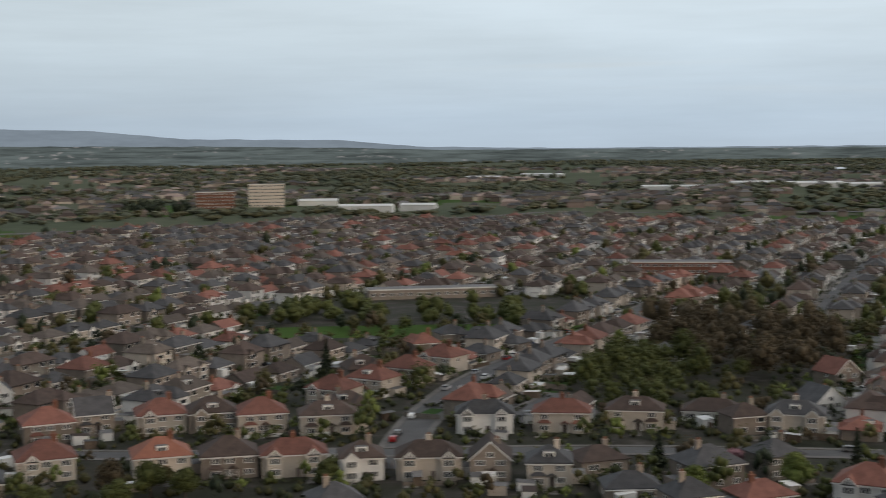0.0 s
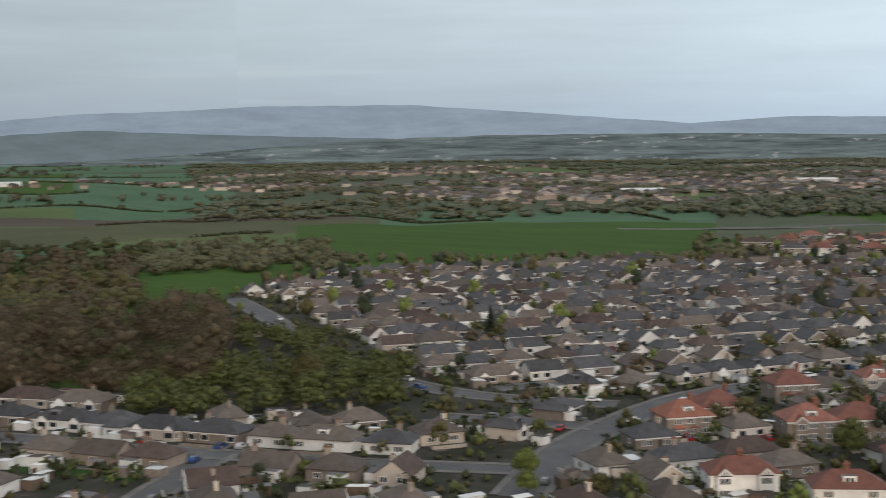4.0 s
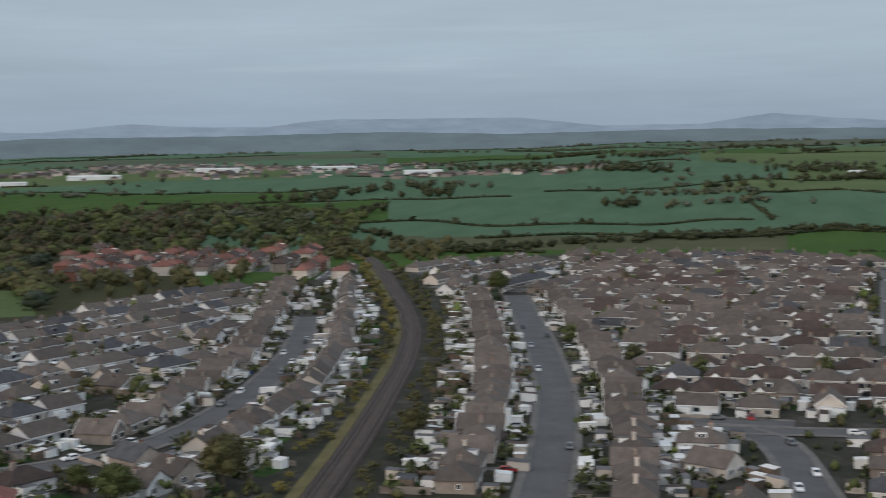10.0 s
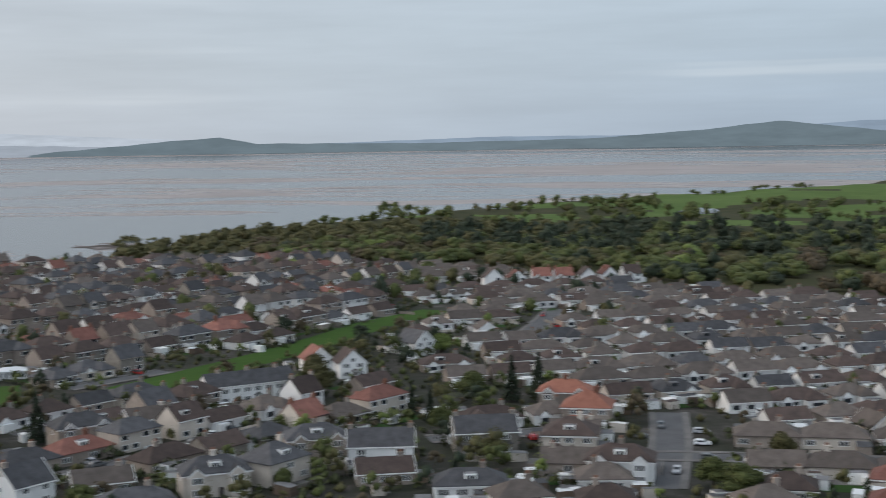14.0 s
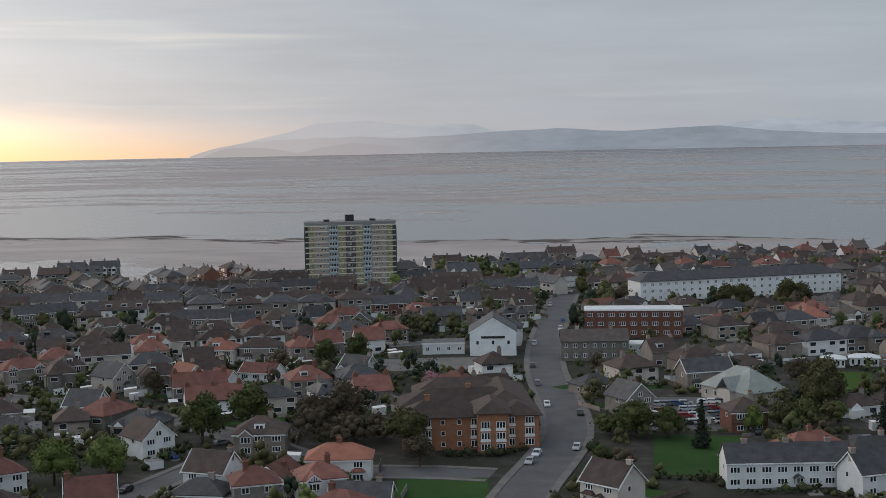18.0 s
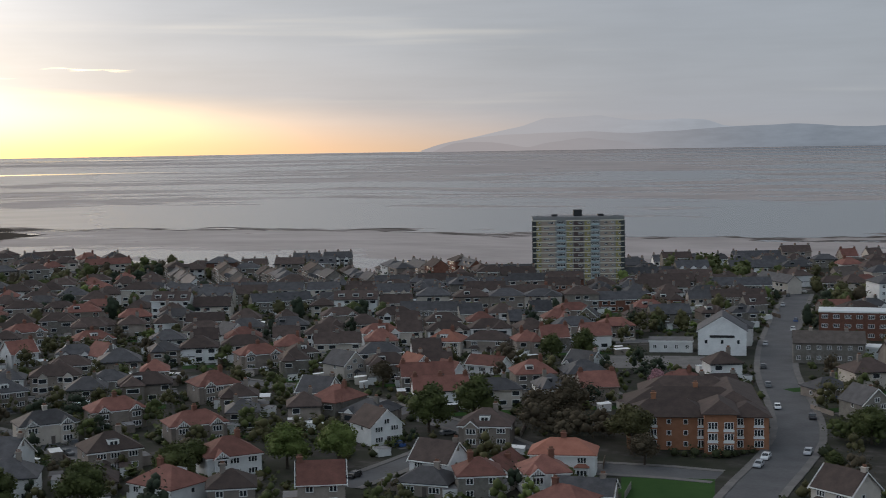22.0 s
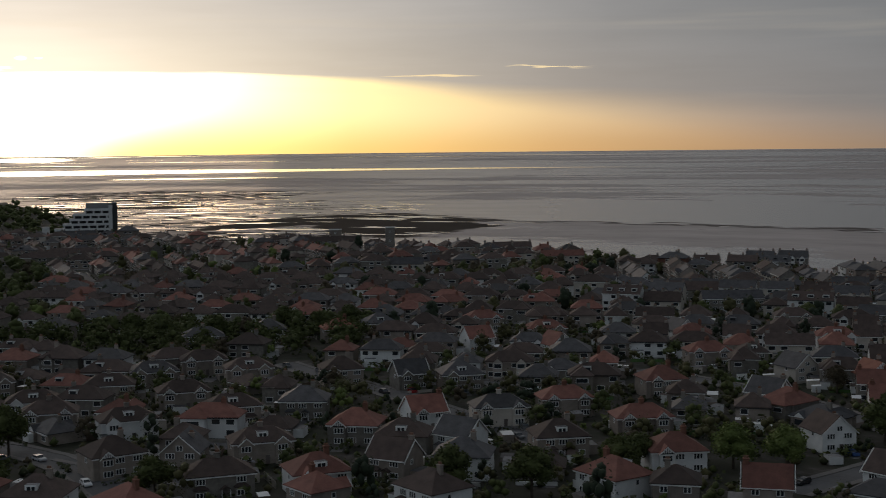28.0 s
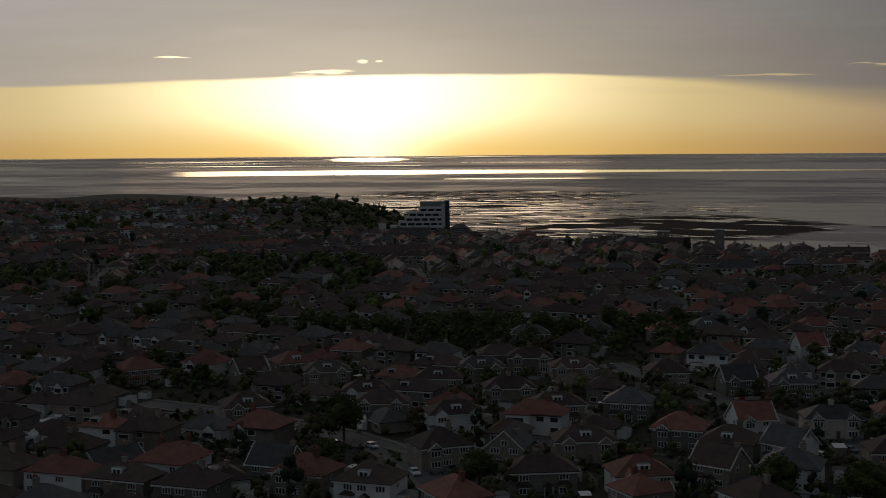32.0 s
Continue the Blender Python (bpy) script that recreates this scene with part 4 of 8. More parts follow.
    if var % 4 == 3 and kind != "turn":
        for q in range(3 if style in ("terr", "tall") else 1):
            sd = 1 if var % 8 < 4 else -1
            dx, dz = (w * 0.14 * sd if style not in ("terr", "tall") else -w / 3 + w / 3 * q), e + h * 0.22
            t.box(dx - 1.2, dx + 1.2, min(sd * (d / 2 - 1.2), sd * 0.4), max(sd * (d / 2 - 1.2), sd * 0.4), dz, dz + 1.6, "trim" if roof != "slate" else "lead", "lead")
            t.box(dx - 0.95, dx + 0.95, sd * (d / 2 - 1.14) - 0.06, sd * (d / 2 - 1.14) + 0.06, dz + 0.5, dz + 1.35, "glass")
    if var % 3 == 1:
        t.box(w * 0.1, w * 0.1 + 4, d / 2, d / 2 + 3.2, -0.4, 2.6, "white" if var % 2 or st == 1 else wall, "lead" if var % 4 else "white")
    if var % 3 == 2 and style not in ("terr", "tall", "flats"):
        t.box(w / 2 + 0.2, w / 2 + 3.2, -2, 3.5, -0.4, 2.4, "white" if var % 4 < 2 or st == 1 else wall, "lead")
    if st == 1 and var % 4 < 2:
        t.box(-w * 0.42, -w * 0.42 + 3.6, -d / 2 - 2.2, -d / 2, -0.4, 2.3, "trim", "pale")
    if st == 1 and kind == "hip" and var % 2:
        for bx in ((-w * 0.3, w * 0.3) if style == "bung2" else (-w * 0.24,)):
            for sd in (-1, 1):
                yb, top = sd * (d / 2 + 0.9), e - 0.1
                t.box(bx - 1.6, bx + 1.6, min(yb, sd * (d / 2 - 1)), max(yb, sd * (d / 2 - 1)), -0.4, top, "white" if var % 3 else wall)
                t.solid([(bx - 1.6, yb, top), (bx + 1.6, yb, top), (bx, yb, top + 1.3)], [(0, 1, 2)], "trim")
                t.gable(3.2, 3.0, top, 1.4, 0.2, roof, x=bx, y=sd * (d / 2 - 0.7), turn=True, thick=0.12)
                t.box(bx - 1.2, bx + 1.2, yb - 0.05, yb + 0.05, 0.9, 2.2, "glass")
    # no two alike: plan and height vary a little
    kx, ky, kz = r.uniform(0.88, 1.1), r.uniform(0.9, 1.1), r.uniform(0.92, 1.07)
    t.v = [(a * kx, b * ky, q * kz) for a, b, q in t.v]
    c, s = math.cos(rot), math.sin(rot)
    m.solid([(x + c * a - s * b, y + s * a + c * b, z + q) for a, b, q in t.v], [], "white")
    k = len(m.v) - len(t.v)
    for f, mi in zip(t.f, t.m):
        m.f.append(tuple(k + i for i in f))
        m.m.append(m.slot(t.names[mi]))


TAKEN = {}


def free(x, y, rad, mark=True):
    """True where nothing stands yet; marks the place."""
    c = 20.0
    i, j = int(x // c), int(y // c)
    for a in range(i - 2, i + 3):
        for b in range(j - 2, j + 3):
            for px, py, pr in TAKEN.get((a, b), ()):
                if (px - x) ** 2 + (py - y) ** 2 < (pr + rad) ** 2:
                    return False
    if mark:
        TAKEN.setdefault((i, j), []).append((x, y, rad))
    return True


NEAR_R, MID_R = 300.0, 338.0
PLOTS = []


def house(style, wall, roof, x, y, rot, var=0, key="far", force=False):
    """Places a house at x, y; its front turned to rot degrees (0: front faces -y)."""
    w, d = STYLE[style][:2]
    if not force and not free(x, y, 0.42 * max(min(w, 16), d)):
        return
    if force:
        free(x, y, 0.36 * w)
    r = math.hypot(x, y)
    z = ground_z(x, y)
    a = radians(rot)
    PLOTS.append((x, y, a, w, d, r, var))
    if r < MID_R or force:
        lod = 0 if r < NEAR_R or force else 1
        k = (style, wall, roof, lod, var % 6)
        m = pose(x, y, z, 0, 0, rot)
        if k in PROTO:
            copy_thing(PROTO[k], m)
        else:
            PROTO[k] = make_house(*k)
            PROTO[k].matrix_basis = m
        COUNT["near" if lod == 0 else "mid"] += 1
    else:
        far_house(style, wall, roof, x, y, a, z, var, key)
        COUNT["far"] += 1


# ---- streets ----
ROADS = Mesh()
PAVES = Mesh()


def ribbon(m, pts, half, z, mat, thick=0.0, shift=0.0):
    """A strip along a line; with a thickness it has side faces."""
    out_l, out_r = [], []
    for i, (x, y) in enumerate(pts):
        a = pts[max(0, i - 1)]
        b = pts[min(len(pts) - 1, i + 1)]
        dx, dy = b[0] - a[0], b[1] - a[1]
        L = math.hypot(dx, dy) or 1
        nx, ny = -dy / L, dx / L
        zz = max(0.0, ground_z(x, y)) + z
        out_l.append((x + nx * (half + shift), y + ny * (half + shift), zz))
        out_r.append((x + nx * (shift - half), y + ny * (shift - half), zz))
    for i in range(len(pts) - 1):
        m.face([out_r[i], out_r[i + 1], out_l[i + 1], out_l[i]], mat)
        if thick:
            for s, flip in ((out_l, False), (out_r, True)):
                q = [s[i], s[i + 1], (s[i + 1][0], s[i + 1][1], s[i + 1][2] - thick), (s[i][0], s[i][1], s[i][2] - thick)]
                m.face(q[::-1] if flip else q, mat)


def resample(pts, step=12.0):
    res = [pts[0]]
    for a, b in zip(pts, pts[1:]):
        n = max(1, int(math.hypot(b[0] - a[0], b[1] - a[1]) / step))
        res += [(a[0] + (b[0] - a[0]) * k / n, a[1] + (b[1] - a[1]) * k / n) for k in range(1, n + 1)]
    return res


STREETS = []


def street(pts, width=7.0, clear=True):
    p = resample(pts)
    # soften corners
    for _ in range(3):
        p = [p[0]] + [tuple((p[i - 1][k] + 2 * p[i][k] + p[i + 1][k]) / 4 for k in (0, 1)) for i in range(1, len(p) - 1)] + [p[-1]]
    k = len(STREETS) % 14
    ribbon(ROADS, p, width / 2, 0.05 + 0.006 * k, "asphalt")
    for s in (-1, 1):
        ribbon(PAVES, p, 0.95, 0.19 + 0.006 * k, "pave", 0.14, s * (width / 2 + 0.95))
    STREETS.append((p, width))
    if clear:
        for x, y in resample(p, 4):
            TAKEN.setdefault((int(x // 20), int(y // 20)), []).append((x, y, width / 2 + 1.2))
    return p


def row(pts, styles, walls, roofs, side, back=12.0, gap=3.0, seed=1, key="far", skip=0.04, limit=None):
    """Houses along one side of a line, fronts towards it."""
    r = random.Random(seed)
    p = resample(pts, 2.0)
    s, need = 0.0, 3.0
    for i in range(1, len(p)):
        dx, dy = p[i][0] - p[i - 1][0], p[i][1] - p[i - 1][1]
        L = math.hypot(dx, dy)
        s += L
        if s < need or L == 0:
            continue
        st = r.choice(styles)
        w = STYLE[st][0]
        if r.random() < skip:
            need = s + 8
            continue
        nx, ny = -dy / L * side, dx / L * side
        x, y = p[i][0] + nx * back + r.uniform(-0.7, 0.7), p[i][1] + ny * back + r.uniform(-0.7, 0.7)
        az, rr = heading(x, y), math.hypot(x, y)
        ok = rr > 268 and -250 < az < 26 and (limit is None or limit(az, rr, x, y))
        wl, rf, v = r.choice(walls), r.choice(roofs), r.randrange(12)
        need = s + w * 0.5 + gap + 5.5
        if ok:
            rot = math.degrees(math.atan2(ny, nx)) - 90 + r.uniform(-2, 2)
            house(st, wl, rf, x, y, rot, v, key)


def estate(limit, origin, dir_az, count, length, styles, walls, roofs, period=58.0, seed=1, key="far", bend=0.0, back=12.0, roads=True):
    """Parallel streets with houses on both sides, kept inside limit(az, r, x, y)."""
    ux, uy = polar(dir_az, 1)
    vx, vy = polar(dir_az + 90, 1)
    for k in range(-count, count + 1):
        pts = []
        for q in range(-20, 21):
            s = q / 20 * length
            off = k * period + bend * math.sin(s * 0.006 + k * 0.35 + seed) * 10
            pts.append((origin[0] + ux * s + vx * off, origin[1] + uy * s + vy * off))
        runs, cur = [], []
        for x, y in resample(pts, 10):
            if limit(heading(x, y), math.hypot(x, y), x, y) and free(x, y, 5.0, False):
                cur.append((x, y))
            else:
                if len(cur) > 3:
                    runs.append(cur)
                cur = []
        if len(cur) > 3:
            runs.append(cur)
        for run in runs:
            if roads:
                street(run, 6.5)
            for side in (1, -1):
                row(run, styles, walls, roofs, side, back, 2.6, seed * 97 + k * 3 + side, key, limit=limit)


def band(a0, a1, r0, r1, edge=0.0):
    """A limit: headings a0..a1, distances r0..r1, inside the town."""
    return lambda az, r, x, y: a0 <= az < a1 and r0 <= r < min(r1, town_edge(az) - 8 - edge, coast(az) - 30)


# ---- trees ----
def ball(level):
    """Points and triangles of a round blob."""
    bm = bmesh.new()
    bmesh.ops.create_icosphere(bm, subdivisions=level, radius=1.0)
    v = np.array([p.co[:] for p in bm.verts])
    f = np.array([[p.index for p in q.verts] for q in bm.faces])
    bm.free()
    return v, f


OCTA = (np.array([(1, 0, 0), (-1, 0, 0), (0, 1, 0), (0, -1, 0), (0, 0, 1), (0, 0, -1)], dtype=float) * 1.12,
        np.array([(0, 2, 4), (2, 1, 4), (1, 3, 4), (3, 0, 4), (2, 0, 5), (1, 2, 5), (3, 1, 5), (0, 3, 5)]))
BALL = {0: OCTA, 1: ball(1), 2: ball(2)}


def quads(name, centres, sizes, rs, mat, up=0.8, cores=None, level=1):
    """Many small leaf clumps, each a bent four-cornered piece turned at random, over dense inner masses."""
    n = len(centres)
    nrm = rs.normal(size=(n, 3))
    nrm[:, 2] = np.abs(nrm[:, 2]) + up
    nrm /= np.linalg.norm(nrm, axis=1)[:, None]
    t = np.cross(nrm, rs.normal(size=(n, 3)))
    t /= np.linalg.norm(t, axis=1)[:, None] + 1e-9
    b = np.cross(nrm, t)
    s = sizes[:, None]
    j = lambda: rs.uniform(0.6, 1.2, size=(n, 1))
    v = np.stack([centres + t * s * j(), centres + b * s * j() + nrm * s * 0.3, centres - t * s * j(), centres - b * s * j() - nrm * s * 0.3], 1).reshape(-1, 3)
    idx = np.arange(4 * n, dtype=np.int32)
    start = np.arange(0, 4 * n, 4, dtype=np.int32)
    if cores is not None and len(cores):
        bv, bf = BALL[level]
        c = np.asarray(cores)
        k, q = len(c), len(bv)
        cv = bv[None] * c[:, None, 3:6] * rs.uniform(0.72, 1.12, size=(k, q, 1)) + c[:, None, :3]
        ci = (bf[None] + (np.arange(k) * q)[:, None, None] + 4 * n).reshape(-1)
        start = np.concatenate([start, 4 * n + np.arange(0, len(ci), 3)]).astype(np.int32)
        idx = np.concatenate([idx, ci]).astype(np.int32)
        v = np.concatenate([v, cv.reshape(-1, 3)])
    me = bpy.data.meshes.new(name)
    me.vertices.add(len(v)), me.loops.add(len(idx)), me.polygons.add(len(start))
    me.vertices.foreach_set("co", v.astype(np.float32).ravel())
    me.loops.foreach_set("vertex_index", idx)
    me.polygons.foreach_set("loop_start", start)
    me.polygons.foreach_set("use_smooth", np.ones(len(start), dtype=bool))
    me.materials.append(M[mat])
    me.update(calc_edges=True)
    return me


def crown_points(rs, n, w, h, lobes=7, core=0.0):
    """Leaf places over a lobed crown of width w and height h whose base is at 0, and the masses inside it."""
    a = rs.uniform(0, 6.283) + np.arange(lobes) * 2.4
    k0 = (np.arange(lobes) + 0.5) / lobes
    out_r = 0.27 * w * np.sqrt(k0) * rs.uniform(0.7, 1.15, lobes)
    c = np.stack([out_r * np.cos(a), out_r * np.sin(a), h * (0.68 - 0.34 * k0 + rs.uniform(-0.08, 0.1, lobes))], 1)
    rad = rs.uniform(0.2, 0.29, lobes) * min(1.15, math.sqrt(7 / lobes))
    k = rs.integers(0, lobes, n)
    d = rs.normal(size=(n, 3))
    d /= np.linalg.norm(d, axis=1)[:, None]
    d *= rs.uniform(0.78, 1.16, n)[:, None]
    shape = np.array([w, w, h * 0.9])
    p = c[k] + d * rad[k][:, None] * shape
    p[:, 2] = np.maximum(p[:, 2], 0.03 * h)
    cores = np.concatenate([c, rad[:, None] * shape * core], 1)
    return p, cores


def cone_points(rs, n, w, h):
    z = rs.uniform(0, 1, n) ** 1.5
    a = rs.uniform(0, 2 * math.pi, n)
    r = (1 - z) * w / 2 * rs.uniform(0.45, 1.0, n) * (1 + 0.25 * np.sin(a * 3 + z * 20))
    return np.stack([r * np.cos(a), r * np.sin(a), z * h], 1)


TREES = {}
TREEWORD = {"leaf": "broad green garden tree in fresh leaf", "lime": "young bright lime green tree", "olive": "olive-brown budding garden tree", "twig": "bare brown twiggy garden tree",
            "conifer": "dark green pointed garden conifer", "pink": "small cherry tree in pink blossom"}


def trunk_mesh(rs, h, rad):
    m = Mesh()
    def limb(p0, p1, r0, r1, n=6):
        d = Vector(p1) - Vector(p0)
        u = d.orthogonal().normalized()
        v = d.cross(u).normalized()
        vs = []
        for p, r in ((p0, r0), (p1, r1)):
            for k in range(n):
                a = 2 * math.pi * k / n
                vs.append(tuple(Vector(p) + (u * math.cos(a) + v * math.sin(a)) * r))
        m.solid(vs, [(k, (k + 1) % n, n + (k + 1) % n, n + k) for k in range(n)], "bark")
    limb((0, 0, -0.4), (0.1, 0.05, h * 0.4), rad, rad * 0.7)
    for k in range(5):
        a = k * 1.26 + rs.uniform(0, 0.6)
        q = (math.cos(a) * h * 0.22, math.sin(a) * h * 0.22, h * rs.uniform(0.62, 0.85))
        limb((0.1, 0.05, h * rs.uniform(0.3, 0.4)), q, rad * 0.5, rad * 0.15)
    return m


def make_tree(kind, var):
    rs = np.random.default_rng(var * 17 + len(kind) * 3 + ord(kind[0]))
    root = new("tree")
    tagged(root, TREEWORD[kind], "tree")
    if kind == "conifer":
        part("trunk", trunk_mesh(rs, 6, 0.25), root)
        part("crown", quads("crown", cone_points(rs, 900, 5.0, 11.5) + np.array([0, 0, 0.6]), rs.uniform(0.25, 0.55, 900), rs, kind), root)
    else:
        n = 3000
        part("trunk", trunk_mesh(rs, 9.0, 0.32), root)
        p, cores = crown_points(rs, n, 9.6, 9.4, 11, 0.6 if kind == "twig" else 0.8)
        lift = np.array([0, 0, 0.7])
        cores[:, 2] += 0.7
        part("crown", quads("crown", p + lift, rs.uniform(0.13, 0.32, n) * (0.8 if kind == "twig" else 1.0), rs, kind, 0.2, cores, 2), root)
    return root


def tree(kind, x, y, size=1.0, rot=None, squash=1.0):
    """A tree about 10 m high times size."""
    r = random.Random(int(x * 13 + y * 7))
    var = r.randrange(3)
    a = rot if rot is not None else r.uniform(0, 360)
    m = pose(x, y, ground_z(x, y), 0, 0, a)
    if (kind, var) not in TREES:
        TREES[(kind, var)] = make_tree(kind, var)
        t = TREES[(kind, var)]
        t.matrix_basis = m
        t.scale = (size, size, size * squash)
    else:
        t = copy_thing(TREES[(kind, var)], m)
        t.matrix_basis = m
        t.scale = (size, size, size * squash)
    TAKEN.setdefault((int(x // 20), int(y // 20)), []).append((x, y, 2.2 * size))
    return t


def wood(name, label, spots, mat, leaf=1.0, per=110, seed=3):
    """A joined stand of trees: spots are (x, y, width, height)."""
    rs = np.random.default_rng(seed)
    pts, sz, cores = [], [], []
    solid = 0.58 if mat == "twig" else 0.76
    for x, y, w, h in spots:
        far = math.hypot(x, y)
        near = min(1.0, (430.0 / far) ** 1.5)
        close = far < 540
        n = int(max(9, (1.5 if close else 0.6) * per * max(0.35, min(2.2, w * h / 80)) * near))
        p, c = crown_points(rs, n, w, h * 0.95, 9 if far < 620 and w > 7 else 5 if far < 1300 else 3, 0.55 if close else solid)
        if not close:
            c = np.concatenate([c, [[0, 0, 0.40 * h, 0.32 * w, 0.32 * w, 0.38 * h]]])
        base = np.array([x, y, ground_z(x, y) - 0.04 * h])
        pts.append(p + base)
        c[:, :3] += base
        cores.append(c)
        sz.append(rs.uniform(0.3, 0.65, n) * leaf * (0.85 if close else 1.0) * (w / 9) ** 0.6 * min(2.4, max(0.8, far / 430)))
    if not pts:
        return
    ob = new(name, quads(name, np.concatenate(pts), np.concatenate(sz), rs, mat, 0.15, np.concatenate(cores), 1 if sum(math.hypot(q[0], q[1]) for q in spots) / len(spots) < 1250 and len(spots) < 1300 else 0))
    tagged(ob, label, "trees", kind="stuff")
# ---- main streets ----
street([(-13, 309), (-9, 352), (2, 408), (18, 449), (36, 491), (68, 550), (102, 635), (138, 695)], 8)
street([(-109, 328), (-61, 324), (-12, 326), (37, 326), (73, 322), (104, 317)], 7)
street([(-175, 222), (-196, 266), (-203, 308), (-208, 345), (-188, 399), (-155, 473), (-120, 540)], 9)
street([(-203, 290), (-225, 284), (-244, 274)], 7)
street([(-423, 114), (-405, 134), (-359, 161), (-320, 183), (-291, 193), (-259, 205), (-232, 217), (-208, 229), (-191, 240)], 7)
street([(-230, 162), (-241, 181), (-253, 202), (-256, 208)], 7)
street([(-508, 424), (-433, 383), (-365, 339), (-310, 312), (-255, 300), (-215, 318)], 8)
street([(-360, 96), (-311, 124), (-279, 138), (-251, 143)], 6.5)
street([(-655, -123), (-491, -83), (-401, -63), (-326, -52), (-277, -47)], 10)
street([(-562, -198), (-460, -168), (-391, -155), (-337, -150), (-303, -151), (-290, -160), (-268, -183), (-250, -201)], 8)
street([(-804, 64), (-623, 51), (-508, 43)], 8)
street([(-355, -9), (-353, 1), (-304, 7), (-275, 11)], 8)
street([(-355, -26), (-355, 12), (-360, 42), (-362, 55), (-359, 71), (-339, 78), (-310, 83), (-280, 86)], 7)
street([(-186, -262), (-207, -245), (-232, -224), (-260, -198), (-274, -180)], 7)
street([(-337, -267), (-318, -246), (-290, -217), (-268, -192)], 7)
street([(-240, -285), (-216, -255), (-186, -223)], 7)
street([(-348, -489), (-323, -462), (-285, -423)], 7)
street([(-9, -669), (-3, -582), (1, -501), (1, -439), (-4, -383), (-6, -346), (-1, -315), (6, -294), (8, -270)], 10.5)
street([(13, -303), (22, -307), (33, -308), (52, -306)], 9)
street([(186, -409), (164, -399), (145, -395), (123, -382), (96, -358), (70, -337), (60, -322)], 7)
street([(79, -324), (84, -301), (93, -280)], 7)
street([(351, -210), (321, -219), (288, -223), (254, -225), (213, -202)], 8)
street([(254, -225), (225, -224), (200, -221)], 7)
street([(298, -361), (282, -350), (244, -339), (201, -316), (171, -301), (150, -290)], 7)

# the railway and its banks
RAIL = [(-1250, -470), (-942, -305), (-849, -254), (-712, -204), (-592, -162), (-522, -140), (-443, -122), (-384, -112), (-326, -102), (-298, -98), (-262, -93)]


def railway():
    p = resample(RAIL, 12)
    for _ in range(4):
        p = [p[0]] + [tuple((p[i - 1][k] + 2 * p[i][k] + p[i + 1][k]) / 4 for k in (0, 1)) for i in range(1, len(p) - 1)] + [p[-1]]
    root = new("railway")
    tagged(root, "double railway track on brown ballast between grassy banks", "railway")
    m = Mesh()
    ribbon(m, p, 3.9, 0.35, "ballast", 0.4)
    part("ballast", m, root)
    for s in (-2.28, 2.28):
        m = Mesh()
        ribbon(m, p, 1.3, 0.40, "trackbed", 0.06, s)
        part("track_bed", m, root)
    m = Mesh()
    ribbon(m, p, 1.5, 0.25, "dry_grass", 0.3, -5.6)
    part("bank", m, root, "dry yellow grass bank")
    for s in (-3.0, -1.56, 1.56, 3.0):
        m = Mesh()
        ribbon(m, p, 0.07, 0.55, "steel", 0.2, s)
        part("rail", m, root)
    for x, y in resample(p, 4):
        TAKEN.setdefault((int(x // 20), int(y // 20)), []).append((x, y, 13.0))


railway()


# ---- special buildings ----
M["pale"] = material("pale_sheeting", [(0.5, 0.52, 0.53), (0.66, 0.68, 0.69)], 0.05, 0.6)
M["copper"] = material("weathered_roof", [(0.20, 0.22, 0.205), (0.30, 0.32, 0.30)], 0.4, 0.7, spread=0.1)
def place(name, az, r, turn, label, category):
    x, y = polar(az, r)
    root = new(name)
    root.matrix_basis = pose(x, y, ground_z(x, y), 0, 0, -az + turn)
    return tagged(root, label, category), x, y


def clear(x, y, rad):
    TAKEN.setdefault((int(x // 20), int(y // 20)), []).append((x, y, rad))


def panel_mat(name, col):
    M[name] = material(name, [col], 0.3, 0.6, spread=0.12)
    return name


